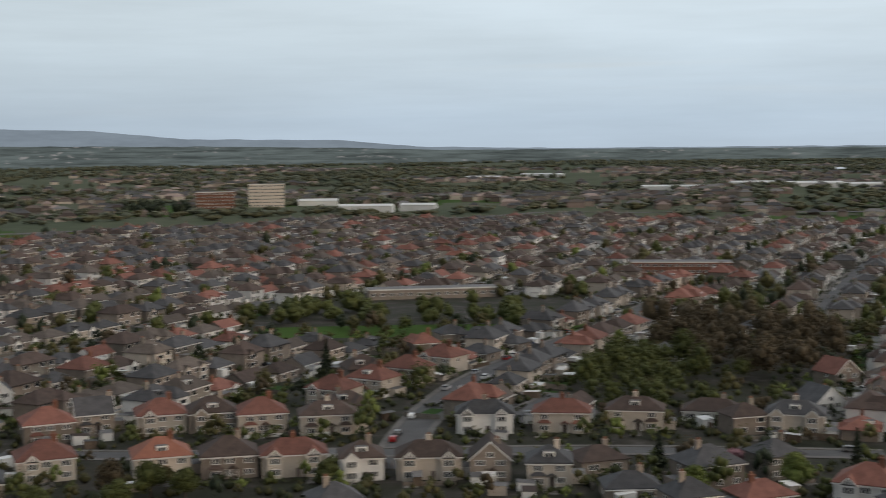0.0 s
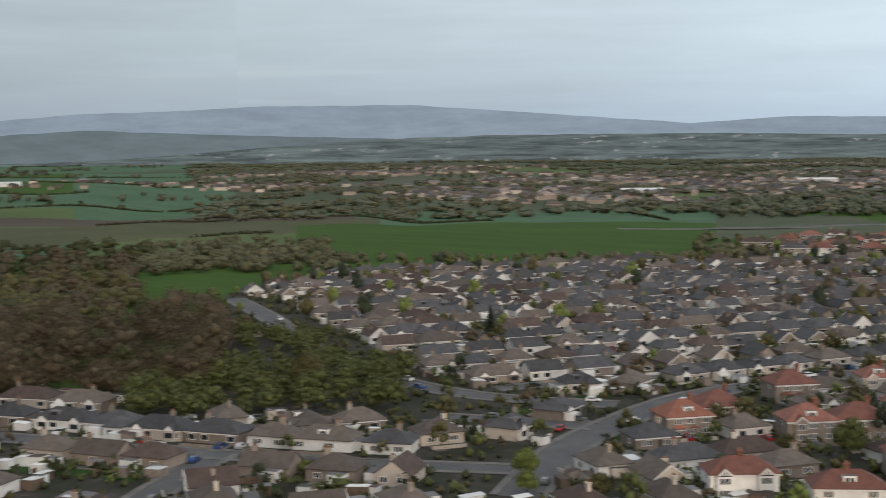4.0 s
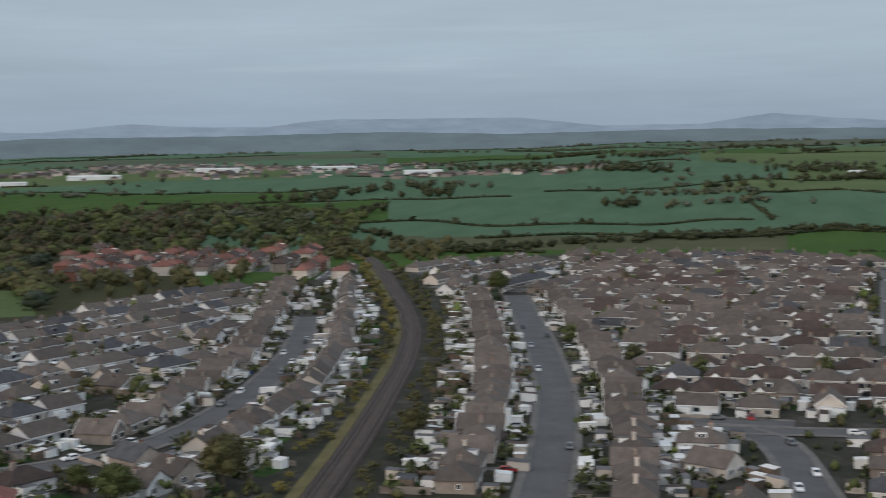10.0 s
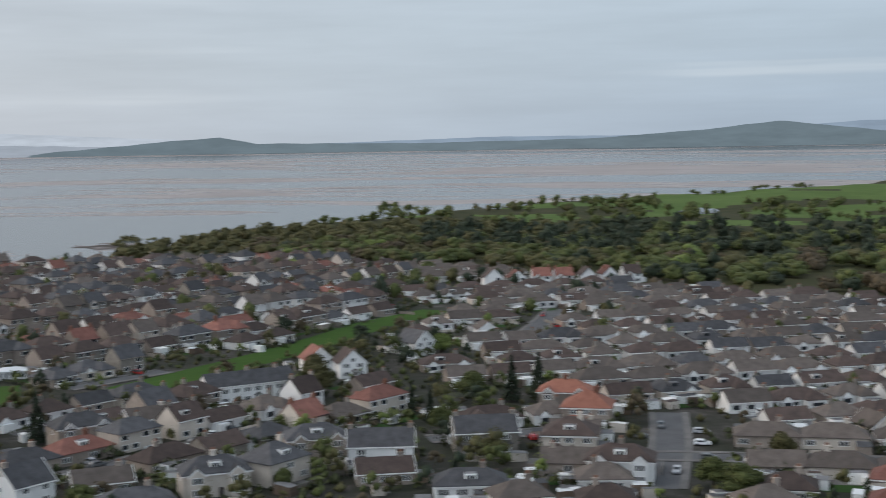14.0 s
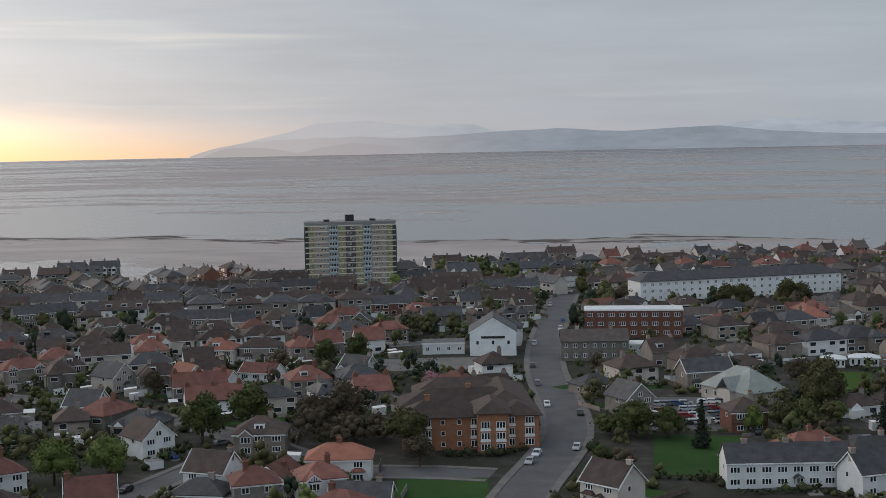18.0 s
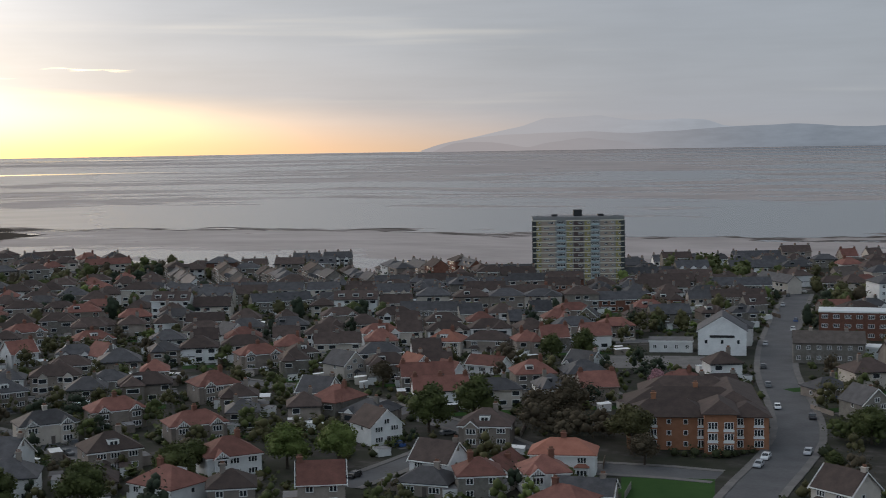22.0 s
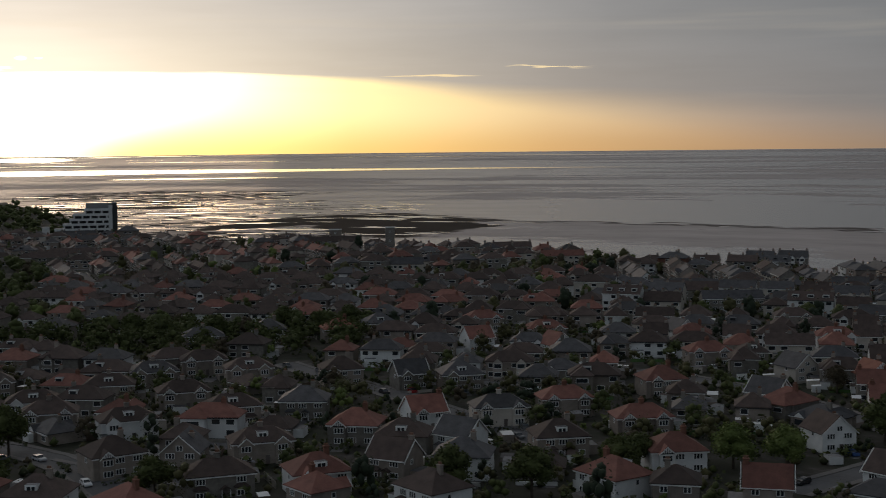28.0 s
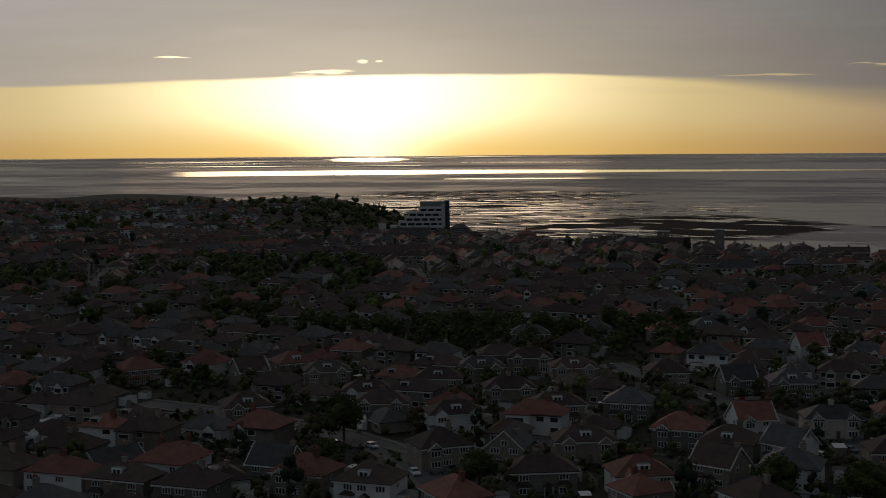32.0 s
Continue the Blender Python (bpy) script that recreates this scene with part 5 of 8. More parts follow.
def tower_block():
    root, x, y = place("tower_block", -188.25, 715, 4, "slab of high flats with coloured panels and pale balcony bands", "apartment block")
    clear(x, y, 26)
    w, d, st = 47.0, 13.0, 2.78
    n = 12
    top = n * st + 1.2
    m = Mesh()
    m.box(-w / 2, w / 2, -d / 2, d / 2, -1, top, "towergrey", "lead")
    body = part("wall", m, root)
    m = Mesh()
    m.box(-w / 2 - 0.3, w / 2 + 0.3, -d / 2 - 0.3, d / 2 + 0.3, top, top + 0.9, "towergrey", "lead")
    part("parapet", m, root)
    for x0, x1, h, mat in ((-2.2, 2.2, 4.2, "dark"), (-13.5, -10.5, 1.9, "dark"), (10.5, 13.5, 1.9, "dark"), (-22, -19, 1.3, "towergrey"), (18, 22, 1.3, "towergrey")):
        m = Mesh()
        m.box(x0, x1, -2.5, 2.5, top + 0.6, top + h, mat)
        part("plant_room", m, root)
    # bays across the front: (centre, width, kind)
    bays = [(-20.7, 3.0, "towerolive"), (-15.6, 7.0, "towertan"), (-9.0, 4.6, "towerblue"), (-4.6, 3.0, "towerolive"), (0, 5.0, "towerbrown"),
            (4.6, 3.0, "towerolive"), (8.6, 4.4, "towerblue"), (13.4, 4.2, "towertan"), (17.0, 3.0, "towertan"), (20.7, 3.0, "towerolive")]
    data = {}
    for bx, bw, kind in bays:
        for fl in range(n):
            z = fl * st
            key = (kind, bw)
            blue = kind == "towerblue"
            if key not in data:
                m = Mesh()
                m.box(-bw / 2, bw / 2, -0.5 if blue else -0.15, 0.02, 0.0, 0.95 if blue else 2.4, kind)
                data[key] = m.data("panel")
            part("panel", data[key], root, loc=(bx, -d / 2, z + 0.3))
            if blue:
                part("window", window_mesh(round(bw * 0.9, 2), 1.5), root, loc=(bx, -d / 2 - 0.35, z + 2.0))
            else:
                part("window", window_mesh(round(bw * 0.42, 2), 1.05), root, loc=(bx + (0.18 if fl % 2 else -0.12) * bw, -d / 2 - 0.17, z + 1.75))
    # pale balcony edges, broken at the two glazed bays
    for x0, x1 in ((-w / 2 - 0.05, -11.4), (-6.5, 6.3), (11.0, w / 2 + 0.05)):
        m = Mesh()
        m.box(x0, x1, -d / 2 - 0.6, -d / 2 + 0.02, -0.2, 0.32, "towerpale")
        edge_data = m.data("balcony_edge")
        for fl in range(1, n + 1):
            part("balcony_edge", edge_data, root, loc=(0, 0, fl * st + 0.1))
    m = Mesh()
    m.box(-1.1, 1.1, -d / 2 - 0.25, -d / 2 + 0.02, 0, n * st, "towerdark")
    end_data = m.data("end_column")
    for x0 in (-w / 2 + 0.6, w / 2 - 0.6):
        part("end_column", end_data, root, loc=(x0, 0, 0))


for nm, cl in (("towergrey", (0.24, 0.24, 0.235)), ("towerolive", (0.30, 0.26, 0.11)), ("towertan", (0.36, 0.29, 0.24)), ("towerblue", (0.36, 0.44, 0.46)),
               ("towerbrown", (0.10, 0.072, 0.066)), ("towerpale", (0.66, 0.62, 0.50)), ("towerdark", (0.05, 0.055, 0.055))):
    panel_mat(nm, cl)
tower_block()


def long_block(name, az, r, turn, w, d, h, wall, roof, label, category, storeys, bays, kind="hip", rise_=3.2, win=(1.3, 1.4), chimneys=0):
    """A larger building with rows of windows front and back."""
    root, x, y = place(name, az, r, turn, label, category)
    for k in range(-2, 3):
        a = radians(-az + turn)
        clear(x + math.cos(a) * w * k / 5, y + math.sin(a) * w * k / 5, max(d / 2, w / 10) + 1.5)
        if w > 25 and r < 800:
            f = 1 - (d / 2 + 12) / r
            clear(x * f + math.cos(a) * w * k / 5, y * f + math.sin(a) * w * k / 5, 9.0)
    m = Mesh()
    if kind == "gable":
        STYLE["tmp"] = (w, d, h, rise_, "gable", storeys)
        wall_mesh(m, "tmp", wall)
    elif kind == "turn":
        STYLE["tmp"] = (w, d, h, rise_, "turn", storeys)
        wall_mesh(m, "tmp", wall)
    else:
        m.box(-w / 2, w / 2, -d / 2, d / 2, -0.6, h, wall, roof)
    part("wall", m, root)
    m = Mesh()
    if kind == "hip":
        m.hip(w, d, h, rise_, 0.6, roof)
    elif kind == "flat":
        m.box(-w / 2 - 0.25, w / 2 + 0.25, -d / 2 - 0.25, d / 2 + 0.25, h, h + 0.6, "trim", roof)
    else:
        m.gable(w, d, h, rise_, 0.5, roof, turn=kind == "turn")
    part("roof", m, root)
    st = h / storeys
    for fl in range(storeys):
        for k in range(bays):
            bx = -w / 2 + w * (k + 0.5) / bays
            part("window", window_mesh(*win), root, loc=(bx, -d / 2 - 0.01, fl * st + st * 0.55))
    for k in range(chimneys):
        part("chimney", chimney_mesh("dash", 1.2), root, loc=(-w / 2 + w * (k + 0.5) / chimneys, 0, h + rise_))
    return root


# long white building with a slate roof
long_block("retirement_home", -172.2, 662, 27, 104, 15, 9.2, "white", "slate", "long white building with a grey slate roof near the shore", "building", 3, 26, "hip", 4.0, chimneys=0)
pub = long_block("pub", -182.3, 485, 0, 16.4, 17, 8.6, "white", "slate", "white gabled public house with a dark roof and nameboard", "building", 1, 3, "turn", 5.0, (1.1, 1.5))
m = Mesh()
m.box(-4.2, 4.2, -8.72, -8.5, 6.2, 7.0, "dark")
part("nameboard", m, pub)
part("bargeboard", gable_trim(17.4, 5.35, 0.28, -9.06, 0, 8.6), pub)
long_block("pub_extension", -184.4, 487, 0, 15, 10, 3.6, "white", "lead", "low white flat-roofed extension beside the public house", "building", 1, 4, "flat", 0.5)
long_block("pub_wing", -182.1, 506, -4, 18, 13, 6.4, "white", "slate", "white wing with a grey hipped roof behind the public house", "building", 2, 4, "hip", 4.0, chimneys=1)
long_block("brick_flats", -176.4, 525, 1, 37, 12, 10.2, "brick", "pale", "three-storey brown brick flats with a pale flat roof", "building", 3, 9, "flat", 0.5, (2.2, 1.5))
long_block("stone_hall", -178.05, 469, 3, 23, 11, 6.9, "stone", "taupe", "grey stone hall with a pale lichened roof", "building", 2, 7, "gable", 3.2, chimneys=2)
long_block("pale_shed", -176.0, 475, 2, 10, 8, 4.2, "pale", "pale", "low pale shed with a flat roof", "shed", 1, 3, "flat", 0.4)
hall = long_block("church_hall", -171.9, 396, 123 - 171.6, 20, 14, 3.6, "cream", "copper", "low cream hall with a steep pale grey-green hipped roof", "hall", 1, 5, "hip", 6.0, (1.4, 1.6))
m = Mesh()
m.gable(5.5, 8.5, 4.2, 3.2, 0.3, "copper", x=2, y=-5.0, turn=True, thick=0.15)
part("porch_roof", m, hall)
m = Mesh()
m.box(-0.6, 4.6, -9.0, -5.0, -0.4, 4.3, "cream")
part("porch", m, hall)


for az_, r_, w_ in ((-168.3, 458, 7), (-167.1, 462, 9)):
    long_block("conservatory", az_, r_, 3, w_, 5, 2.6, "white", "pale", "white framed conservatory with a pale pitched roof", "conservatory", 1, 5, "hip", 1.3, (0.95, 1.7))
for k in range(6):
    for r_ in (418, 432, 446):
        clear(*polar(-169.4 + k * 0.5, r_), 6.0)


def sheltered_flats():
    """Three-storey brick flats of several wings round a core, with white bay windows."""
    root, x0, y0 = place("sheltered_flats", -183.9, 350, 3, "orange brick sheltered flats with white bay windows and brown hipped roofs", "apartment block")
    for k in range(-3, 4):
        for q in range(-3, 4):
            a = radians(183.9 + 3)
            clear(x0 + math.cos(a) * 5.5 * k - math.sin(a) * 6.5 * q, y0 + math.sin(a) * 5.5 * k + math.cos(a) * 6.5 * q, 5.5)
    # wings: centre x, centre y, width, depth, eaves
    for cx, cy, w, d, e, wins in ((-4.5, -15, 20, 11, 8.0, 5), (7.5, -17.5, 7.5, 15, 9.6, 2), (14.5, -14, 9.5, 12, 8.0, 2), (1, -1, 31, 14, 8.4, 8), (12, 4, 13, 34, 8.4, 3), (2, 14, 25, 12, 8.6, 6)):
        m = Mesh()
        m.box(cx - w / 2, cx + w / 2, cy - d / 2, cy + d / 2, -0.5, e, "orangebrick")
        wg = part("wing", m, root)
        m = Mesh()
        m.hip(w, d, e, 3.6 if w > 10 else 2.8, 0.8, "brown", x=cx, y=cy)
        part("roof", m, wg)
        for k in range(wins):
            wx = cx - w / 2 + w * (k + 0.5) / wins
            for fl in range(3):
                z = 1.5 + fl * 2.7
                big = wins < 4 or k % 3 == 1
                part("window", window_mesh(2.2 if big else 1.1, 1.7 if big else 1.25), wg, loc=(wx, cy - d / 2 - 0.01, z))
                if big and fl:
                    m = Mesh()
                    m.box(wx - 1.25, wx + 1.25, cy - d / 2 - 0.12, cy - d / 2 + 0.05, z - 1.5, z - 0.88, "trim")
                    part("bay_panel", m, wg)
        for k in range(max(2, int(d / 5))):
            for fl in range(3):
                part("window", window_mesh(1.1, 1.25), wg, loc=(cx + w / 2 + 0.01, cy - d / 2 + d * (k + 0.5) / max(2, int(d / 5)), 1.5 + fl * 2.7), turn=math.pi / 2)
    for cx, cy in ((-8, -15), (3, -1)):
        part("chimney", chimney_mesh("orangebrick", 1.2), root, loc=(cx, cy, 11.8))


sheltered_flats()
# stepped white flats near the point
def stepped_flats():
    root, x, y = place("stepped_flats", -227.5, 1160, 0, "stepped white modern flats with dark glazing and white balcony bands", "apartment block")
    clear(x, y, 30)
    st, right = 4.0, 19.0
    lefts = [-28.0, -24.0, -17.0, -12.0, -9.0, 0.0]
    for k, x0 in enumerate(lefts):
        m = Mesh()
        m.box(x0, right, -6.5, 8.0, k * st - (1.0 if k == 0 else 0), k * st + st, "dark", "lead")
        fl = part("floor", m, root)
        m = Mesh()
        m.box(x0 - 0.4, right, -8.6, -6.3, k * st + 2.1, k * st + 4.0, "white")
        part("balcony", m, fl, "white balcony parapet")
        for q in range(int((right - x0) / 6.5) + 1):
            m = Mesh()
            m.box(x0 + 6.5 * q, x0 + 6.5 * q + 1.2, -8.4, -6.4, k * st, k * st + 2.1, "white")
            part("fin", m, fl)
    m = Mesh()
    m.box(right, right + 3.0, -8.8, 8.0, -1, 26.5, "white", "lead")
    part("end_wall", m, root)
    m = Mesh()
    m.box(right + 3.0, right + 7.0, -5.0, 9.0, -1, 28.5, "towerdark", "lead")
    part("stair_tower", m, root)
    m = Mesh()
    m.box(1.0, right + 3.0, -4.5, 8.0, 24.0, 28.0, "towergrey", "lead")
    part("penthouse", m, root)
    m = Mesh()
    m.box(-34.0, -28.2, -8.0, 6.0, -1, 9.5, "white", "lead")
    part("annexe", m, root)


stepped_flats()
long_block("church_tower", -215.0, 1003, 0, 7, 7, 20, "stone", "lead", "dark square stone tower near the shore", "tower", 3, 1, "flat", 0.4)
long_block("shore_block", -217.3, 1010, 0, 9, 8, 14, "dash", "lead", "pale square block near the shore", "building", 3, 1, "flat", 0.4)
# two slabs of flats and sheds on the far side of the town
long_block("far_flats", -9.45, 1480, 0, 40, 16, 21, "brick", "lead", "red brick slab of flats beyond the trees", "apartment block", 6, 8, "flat", 0.5, (3.2, 1.4))
long_block("far_flats", -7.35, 1560, 0, 40, 16, 26, "cream", "lead", "cream slab of flats with dark window bands", "apartment block", 7, 8, "flat", 0.5, (4.2, 1.5))
long_block("school", 9.9, 770, 2, 56, 14, 6.5, "brick", "lead", "long flat-roofed brick school with a pale roof edge", "school", 2, 14, "flat", 0.5, (2.6, 1.5))
long_block("school", -0.5, 655, 8, 62, 12, 4.5, "dash", "lead", "low flat-roofed school building beside a playing field", "school", 1, 14, "flat", 0.5, (2.6, 1.5))
shed_r = random.Random(4)


def sheds():
    for az, r, w in ((-3.2, 1500, 60), (-1.0, 1540, 40), (-5.2, 1600, 46), (1.8, 2600, 70), (4.2, 2650, 80), (10.0, 2050, 120), (12.8, 1990, 60), (15.2, 1950, 80), (17.0, 2000, 60),
                     (-108.5, 2600, 110), (-104.5, 2500, 70), (-118, 2450, 90), (-121.5, 2300, 70), (-113, 2500, 80), (-76.4, 3300, 34), (-86.8, 2150, 24), (-59.0, 2400, 40), (-33.0, 1900, 60), (-26, 2200, 60)):
        x, y = polar(az, r)
        root = new("warehouse")
        root.matrix_basis = pose(x, y, ground_z(x, y), 0, 0, -az + shed_r.uniform(-12, 12))
        tagged(root, "long pale industrial shed with a light sheeted roof", "warehouse", "sheds beyond the town")
        m = Mesh()
        STYLE["tmp"] = (w, 22, 6, 2.0, "gable", 1)
        wall_mesh(m, "tmp", "pale", -3)
        part("wall", m, root)
        m = Mesh()
        m.gable(w, 22, 6, 2.0, 0.4, "pale")
        part("roof", m, root)
        clear(x, y, w / 2)


sheds()
# open ground kept free: lawns, yards, car parks
for a0, a1, r0, r1 in ((-187.5, -183.0, 446, 474), (-175.8, -172, 350, 400), (-175.6, -172, 302, 348), (-186.5, -182.6, 280, 303), (-183.5, -181.2, 455, 476), (-179.5, -176.5, 445, 462), (-188, -181, 308, 328)):
    for i in range(7):
        for j in range(4):
            clear(*polar(a0 + (a1 - a0) * i / 6, r0 + (r1 - r0) * (j + 0.5) / 4), 5.0)

for x, y in resample([polar(-164, 415), polar(-160, 447), polar(-156, 490), polar(-152, 562), polar(-149.5, 600)], 8):
    clear(x, y, 9.0)

for k in range(9):
    for r in (272, 284):
        clear(*polar(-176 + k, r), 4.5)

# ---- houses that stand out, one by one ----
house("villa", "dash", "red", -101.8, 343.9, 24, 0, force=True)
house("gab", "dash", "slate", -93.0, 355.5, 23, 2, force=True)
house("villa", "cream", "red", -74.8, 353.9, 17, 1, force=True)
house("villa", "dash", "brown", -61.7, 355.9, 15, 3, force=True)
house("villa", "cream", "red", -48.4, 353.9, 13, 0, force=True)
house("semi", "cream", "brown", -30.6, 350.6, 8, 2, force=True)
house("villa", "cream", "red", -31.7, 387.5, -30, 1, force=True)
house("villa", "cream", "red", -21.2, 404.1, -32, 2, force=True)
house("villa", "dash", "red", -11.1, 422.2, -33, 4, force=True)
house("villa", "cream", "red", -0.3, 444.2, -35, 1, force=True)
house("bung", "dash", "slate", 12.4, 465.8, -37, 0, force=True)
house("bung", "dash", "slate", 24.2, 487.6, -38, 0, force=True)
house("villa", "cream", "red", -91.0, 304.6, 22, 1, force=True)
house("villa", "cream", "orange", -64.9, 306.1, 17, 2, force=True)
house("villa", "dash", "brown", -49.5, 306.4, 12, 0, force=True)
house("semi", "cream", "red", -34.7, 306.4, 9, 1, force=True)
house("det", "white", "brown", -19.0, 302.3, 7, 3, force=True)
house("semi", "cream", "brown", -3.7, 302.4, 1, 5, force=True)
house("cross", "dash", "brown", 10.1, 301.7, -2, 0, force=True)
house("det", "cream", "slate", 22.8, 295.4, -4, 2, force=True)
house("semi", "white", "slate", 10.3, 349.8, -2, 1, force=True)
house("semi", "cream", "red", 30.5, 350.0, -8, 0, force=True)
house("semi", "cream", "brown", 49.8, 351.7, -11, 2, force=True)
house("bung2", "white", "brown", 71.9, 360.8, -14, 0, force=True)
house("semi", "cream", "slate", 89.7, 344.0, -19, 3, force=True)
house("cross", "white", "slate", 100.6, 361.8, 19, 1, force=True)
house("cross", "dash", "red", 118.0, 406.0, 24, 0, force=True)
house("bung", "dash", "slate", 38.8, 282.1, 2, 1, force=True)
house("villa", "white", "red", 86.7, 273.7, -28, 1, force=True)
house("villa", "dash", "red", -181.3, 355.6, 52, 0, force=True)
house("villa", "dash", "red", -181.2, 314.7, 55, 1, force=True)
house("villa", "dash", "orange", -181.4, 297.7, 56, 2, force=True)
house("bung", "dash", "slate", -180.3, 281.0, 58, 0, force=True)
house("semi", "white", "red", -140.4, 253.5, 44, 1, force=True)
house("det", "cream", "red", -166.7, 380.4, 44, 3, force=True)
house("villa", "cream", "red", -142.3, 345.9, 34, 0, force=True)
house("villa", "cream", "red", -125.6, 352.9, 30, 2, force=True)
house("cross", "white", "slate", -129.8, 388.9, 23, 0, force=True)
house("villa", "dash", "red", -145.3, 322.1, 36, 4, force=True)
house("villa", "dash", "red", -117.9, 291.4, 34, 1, force=True)
house("villa", "dash", "red", -154.4, 312.1, 46, 3, force=True)
house("semi", "white", "red", -117.9, 256.4, 37, 2, force=True)
house("semi", "white", "brown", -183.6, -234.0, 138, 3, force=True)
house("villa", "cream", "brown", -190.1, -261.7, 140, 2, force=True)
house("villa", "dash", "orange", -213.5, -286.0, 137, 0, force=True)
house("semi", "dash", "orange", -221.0, -306.4, 138, 1, force=True)
house("semig", "stone", "slate", -174.3, -275.3, 156, 0, force=True)
house("semig", "white", "slate", -146.5, -276.5, 152, 4, force=True)
house("bungw", "dash", "brown", -139.8, -262.6, 158, 0, force=True)
house("bung2", "white", "slate", -149.9, -242.8, 152, 2, force=True)
house("cross", "white", "red", -189.7, -401.6, 169, 1, force=True)
house("cross", "white", "brown", -195.6, -389.7, 167, 0, force=True)
house("cross", "white", "slate", -234.7, -415.5, 191, 0, force=True)
house("semi", "dash", "slate", -137.4, -292.8, 165, 3, force=True)
house("bung", "white", "brown", -202.7, -202.7, 135, 1, force=True)
house("bung", "cream", "red", -227.1, -194.5, 126, 0, force=True)
house("bung", "dash", "red", -211.5, -181.1, 126, 2, force=True)
house("bung", "dash", "red", -257.9, -169.8, 115, 1, force=True)
house("villa", "dash", "red", -238.2, -154.1, 115, 0, force=True)
house("bungw", "dash", "taupe", -84.3, -288.9, 172, 1, force=True)
house("bung2", "dash", "slate", -84.7, -267.5, 172, 0, force=True)
house("semi", "cream", "slate", -104.7, -275.0, 169, 3, force=True)
house("semi", "dash", "slate", -94.1, -339.9, 185, 1, force=True)
house("bungw", "cream", "taupe", -115.4, -350.1, 182, 0, force=True)
house("terr", "white", "slate", -151.9, -369.5, 180, 0, force=True)
house("villa", "white", "red", 122.5, -286.8, 219, 1, force=True)
house("gab", "white", "brown", 73.5, -290.0, 162, 0, force=True)
house("bung", "dash", "slate", 73.3, -279.3, 175, 0, force=True)
house("semi", "white", "orange", 47.1, -300.5, 184, 4, force=True)
house("villa", "dash", "brown", 70.8, -328.6, 184, 3, force=True)
house("bungt", "white", "red", 60.1, -294.0, 167, 0, force=True)
house("bungw", "dash", "slate", 38.9, -276.0, 178, 1, force=True)
house("cross", "white", "brown", 98.7, -325.4, 227, 1, force=True)
house("gab", "white", "slate", 127.7, -365.7, 169, 2, force=True)
house("villa", "dash", "red", 162.6, -371.1, 224, 1, force=True)
house("semi", "dash", "red", 170.9, -427.9, 220, 1, force=True)
house("det", "stone", "brown", 157.5, -433.4, 210, 3, force=True)
house("cross", "cream", "slate", 135.8, -413.8, 238, 0, force=True)
house("cross", "stone", "orange", 111.1, -410.1, 225, 2, force=True)
house("chalet", "white", "red", 98.3, -404.1, 229, 0, force=True)
house("bungw", "white", "red", 92.2, -431.2, 162, 1, force=True)
house("villa", "cream", "orange", 114.7, -466.1, 179, 2, force=True)
house("semi", "white", "red", 144.2, -483.2, 209, 3, force=True)
house("semi", "dash", "brown", 175.5, -530.1, 208, 1, force=True)
house("gab", "white", "slate", 59.6, -423.3, 150, 1, force=True)
house("semi", "dash", "brown", 100.3, -469.9, 182, 0, force=True)
house("terr", "stone", "slate", 140.2, -547.1, 186, 0, force=True)
house("terr", "stone", "slate", 217.3, -572.4, 215, 1, force=True)
house("cross", "stone", "slate", -22.2, -374.0, 212, 1, force=True)
house("bung", "dash", "slate", -13.3, -405.1, 213, 0, force=True)
house("semig", "dash", "slate", -47.3, -413.7, 198, 0, force=True)
house("det", "brick", "brown", -50.2, -352.3, 192, 0, force=True)
house("villa", "white", "slate", -83.0, -530.6, 179, 2, force=True)
house("villa", "cream", "orange", -102.4, -536.2, 177, 1, force=True)
house("gab", "cream", "brown", -13.0, -279.0, 139, 4, force=True)
house("terr", "white", "slate", -51.1, -295.8, 184, 0, force=True)
house("cross", "stone", "slate", 74.2, -538.1, 183, 0, force=True)
house("det", "white", "orange", 106.7, -621.9, 190, 1, force=True)
house("gab", "white", "red", 197.0, -295.8, 236, 1, force=True)
house("semi", "cream", "slate", 182.8, -310.6, 224, 1, force=True)
house("gab", "white", "slate", 173.3, -276.2, 177, 0, force=True)
house("villa", "stone", "red", 202.7, -273.7, 203, 1, force=True)
house("semi", "dash", "brown", 210.6, -245.8, 231, 3, force=True)
house("cross", "dash", "slate", 220.4, -230.4, 210, 1, force=True)
house("semi", "dash", "brown", 245.7, -275.2, 230, 2, force=True)
house("semi", "white", "brown", 256.7, -247.3, 238, 3, force=True)
house("villa", "white", "red", 180.7, -229.1, 234, 3, force=True)
house("gab", "dash", "brown", 173.7, -248.6, 185, 2, force=True)
house("semi", "stone", "brown", 197.4, -216.1, 232, 0, force=True)
house("villa", "stone", "slate", 233.9, -292.0, 211, 0, force=True)
house("villa", "dash", "brown", 256.8, -338.8, 227, 1, force=True)
house("gab", "stone", "slate", 233.9, -343.3, 234, 3, force=True)
house("villa", "dash", "slate", 219.5, -349.5, 224, 3, force=True)
house("semi", "dash", "red", 173.5, -330.4, 224, 1, force=True)
house("villa", "dash", "brown", 152.3, -286.8, 222, 2, force=True)
house("semi", "dash", "red", 144.3, -317.0, 220, 1, force=True)
house("semi", "dash", "brown", 272.7, -284.7, 232, 1, force=True)
house("semi", "dash", "brown", 283.4, -325.7, 229, 3, force=True)
house("semi", "stone", "brown", 319.6, -329.2, 234, 0, force=True)
house("villa", "dash", "orange", 313.7, -413.1, 229, 0, force=True)
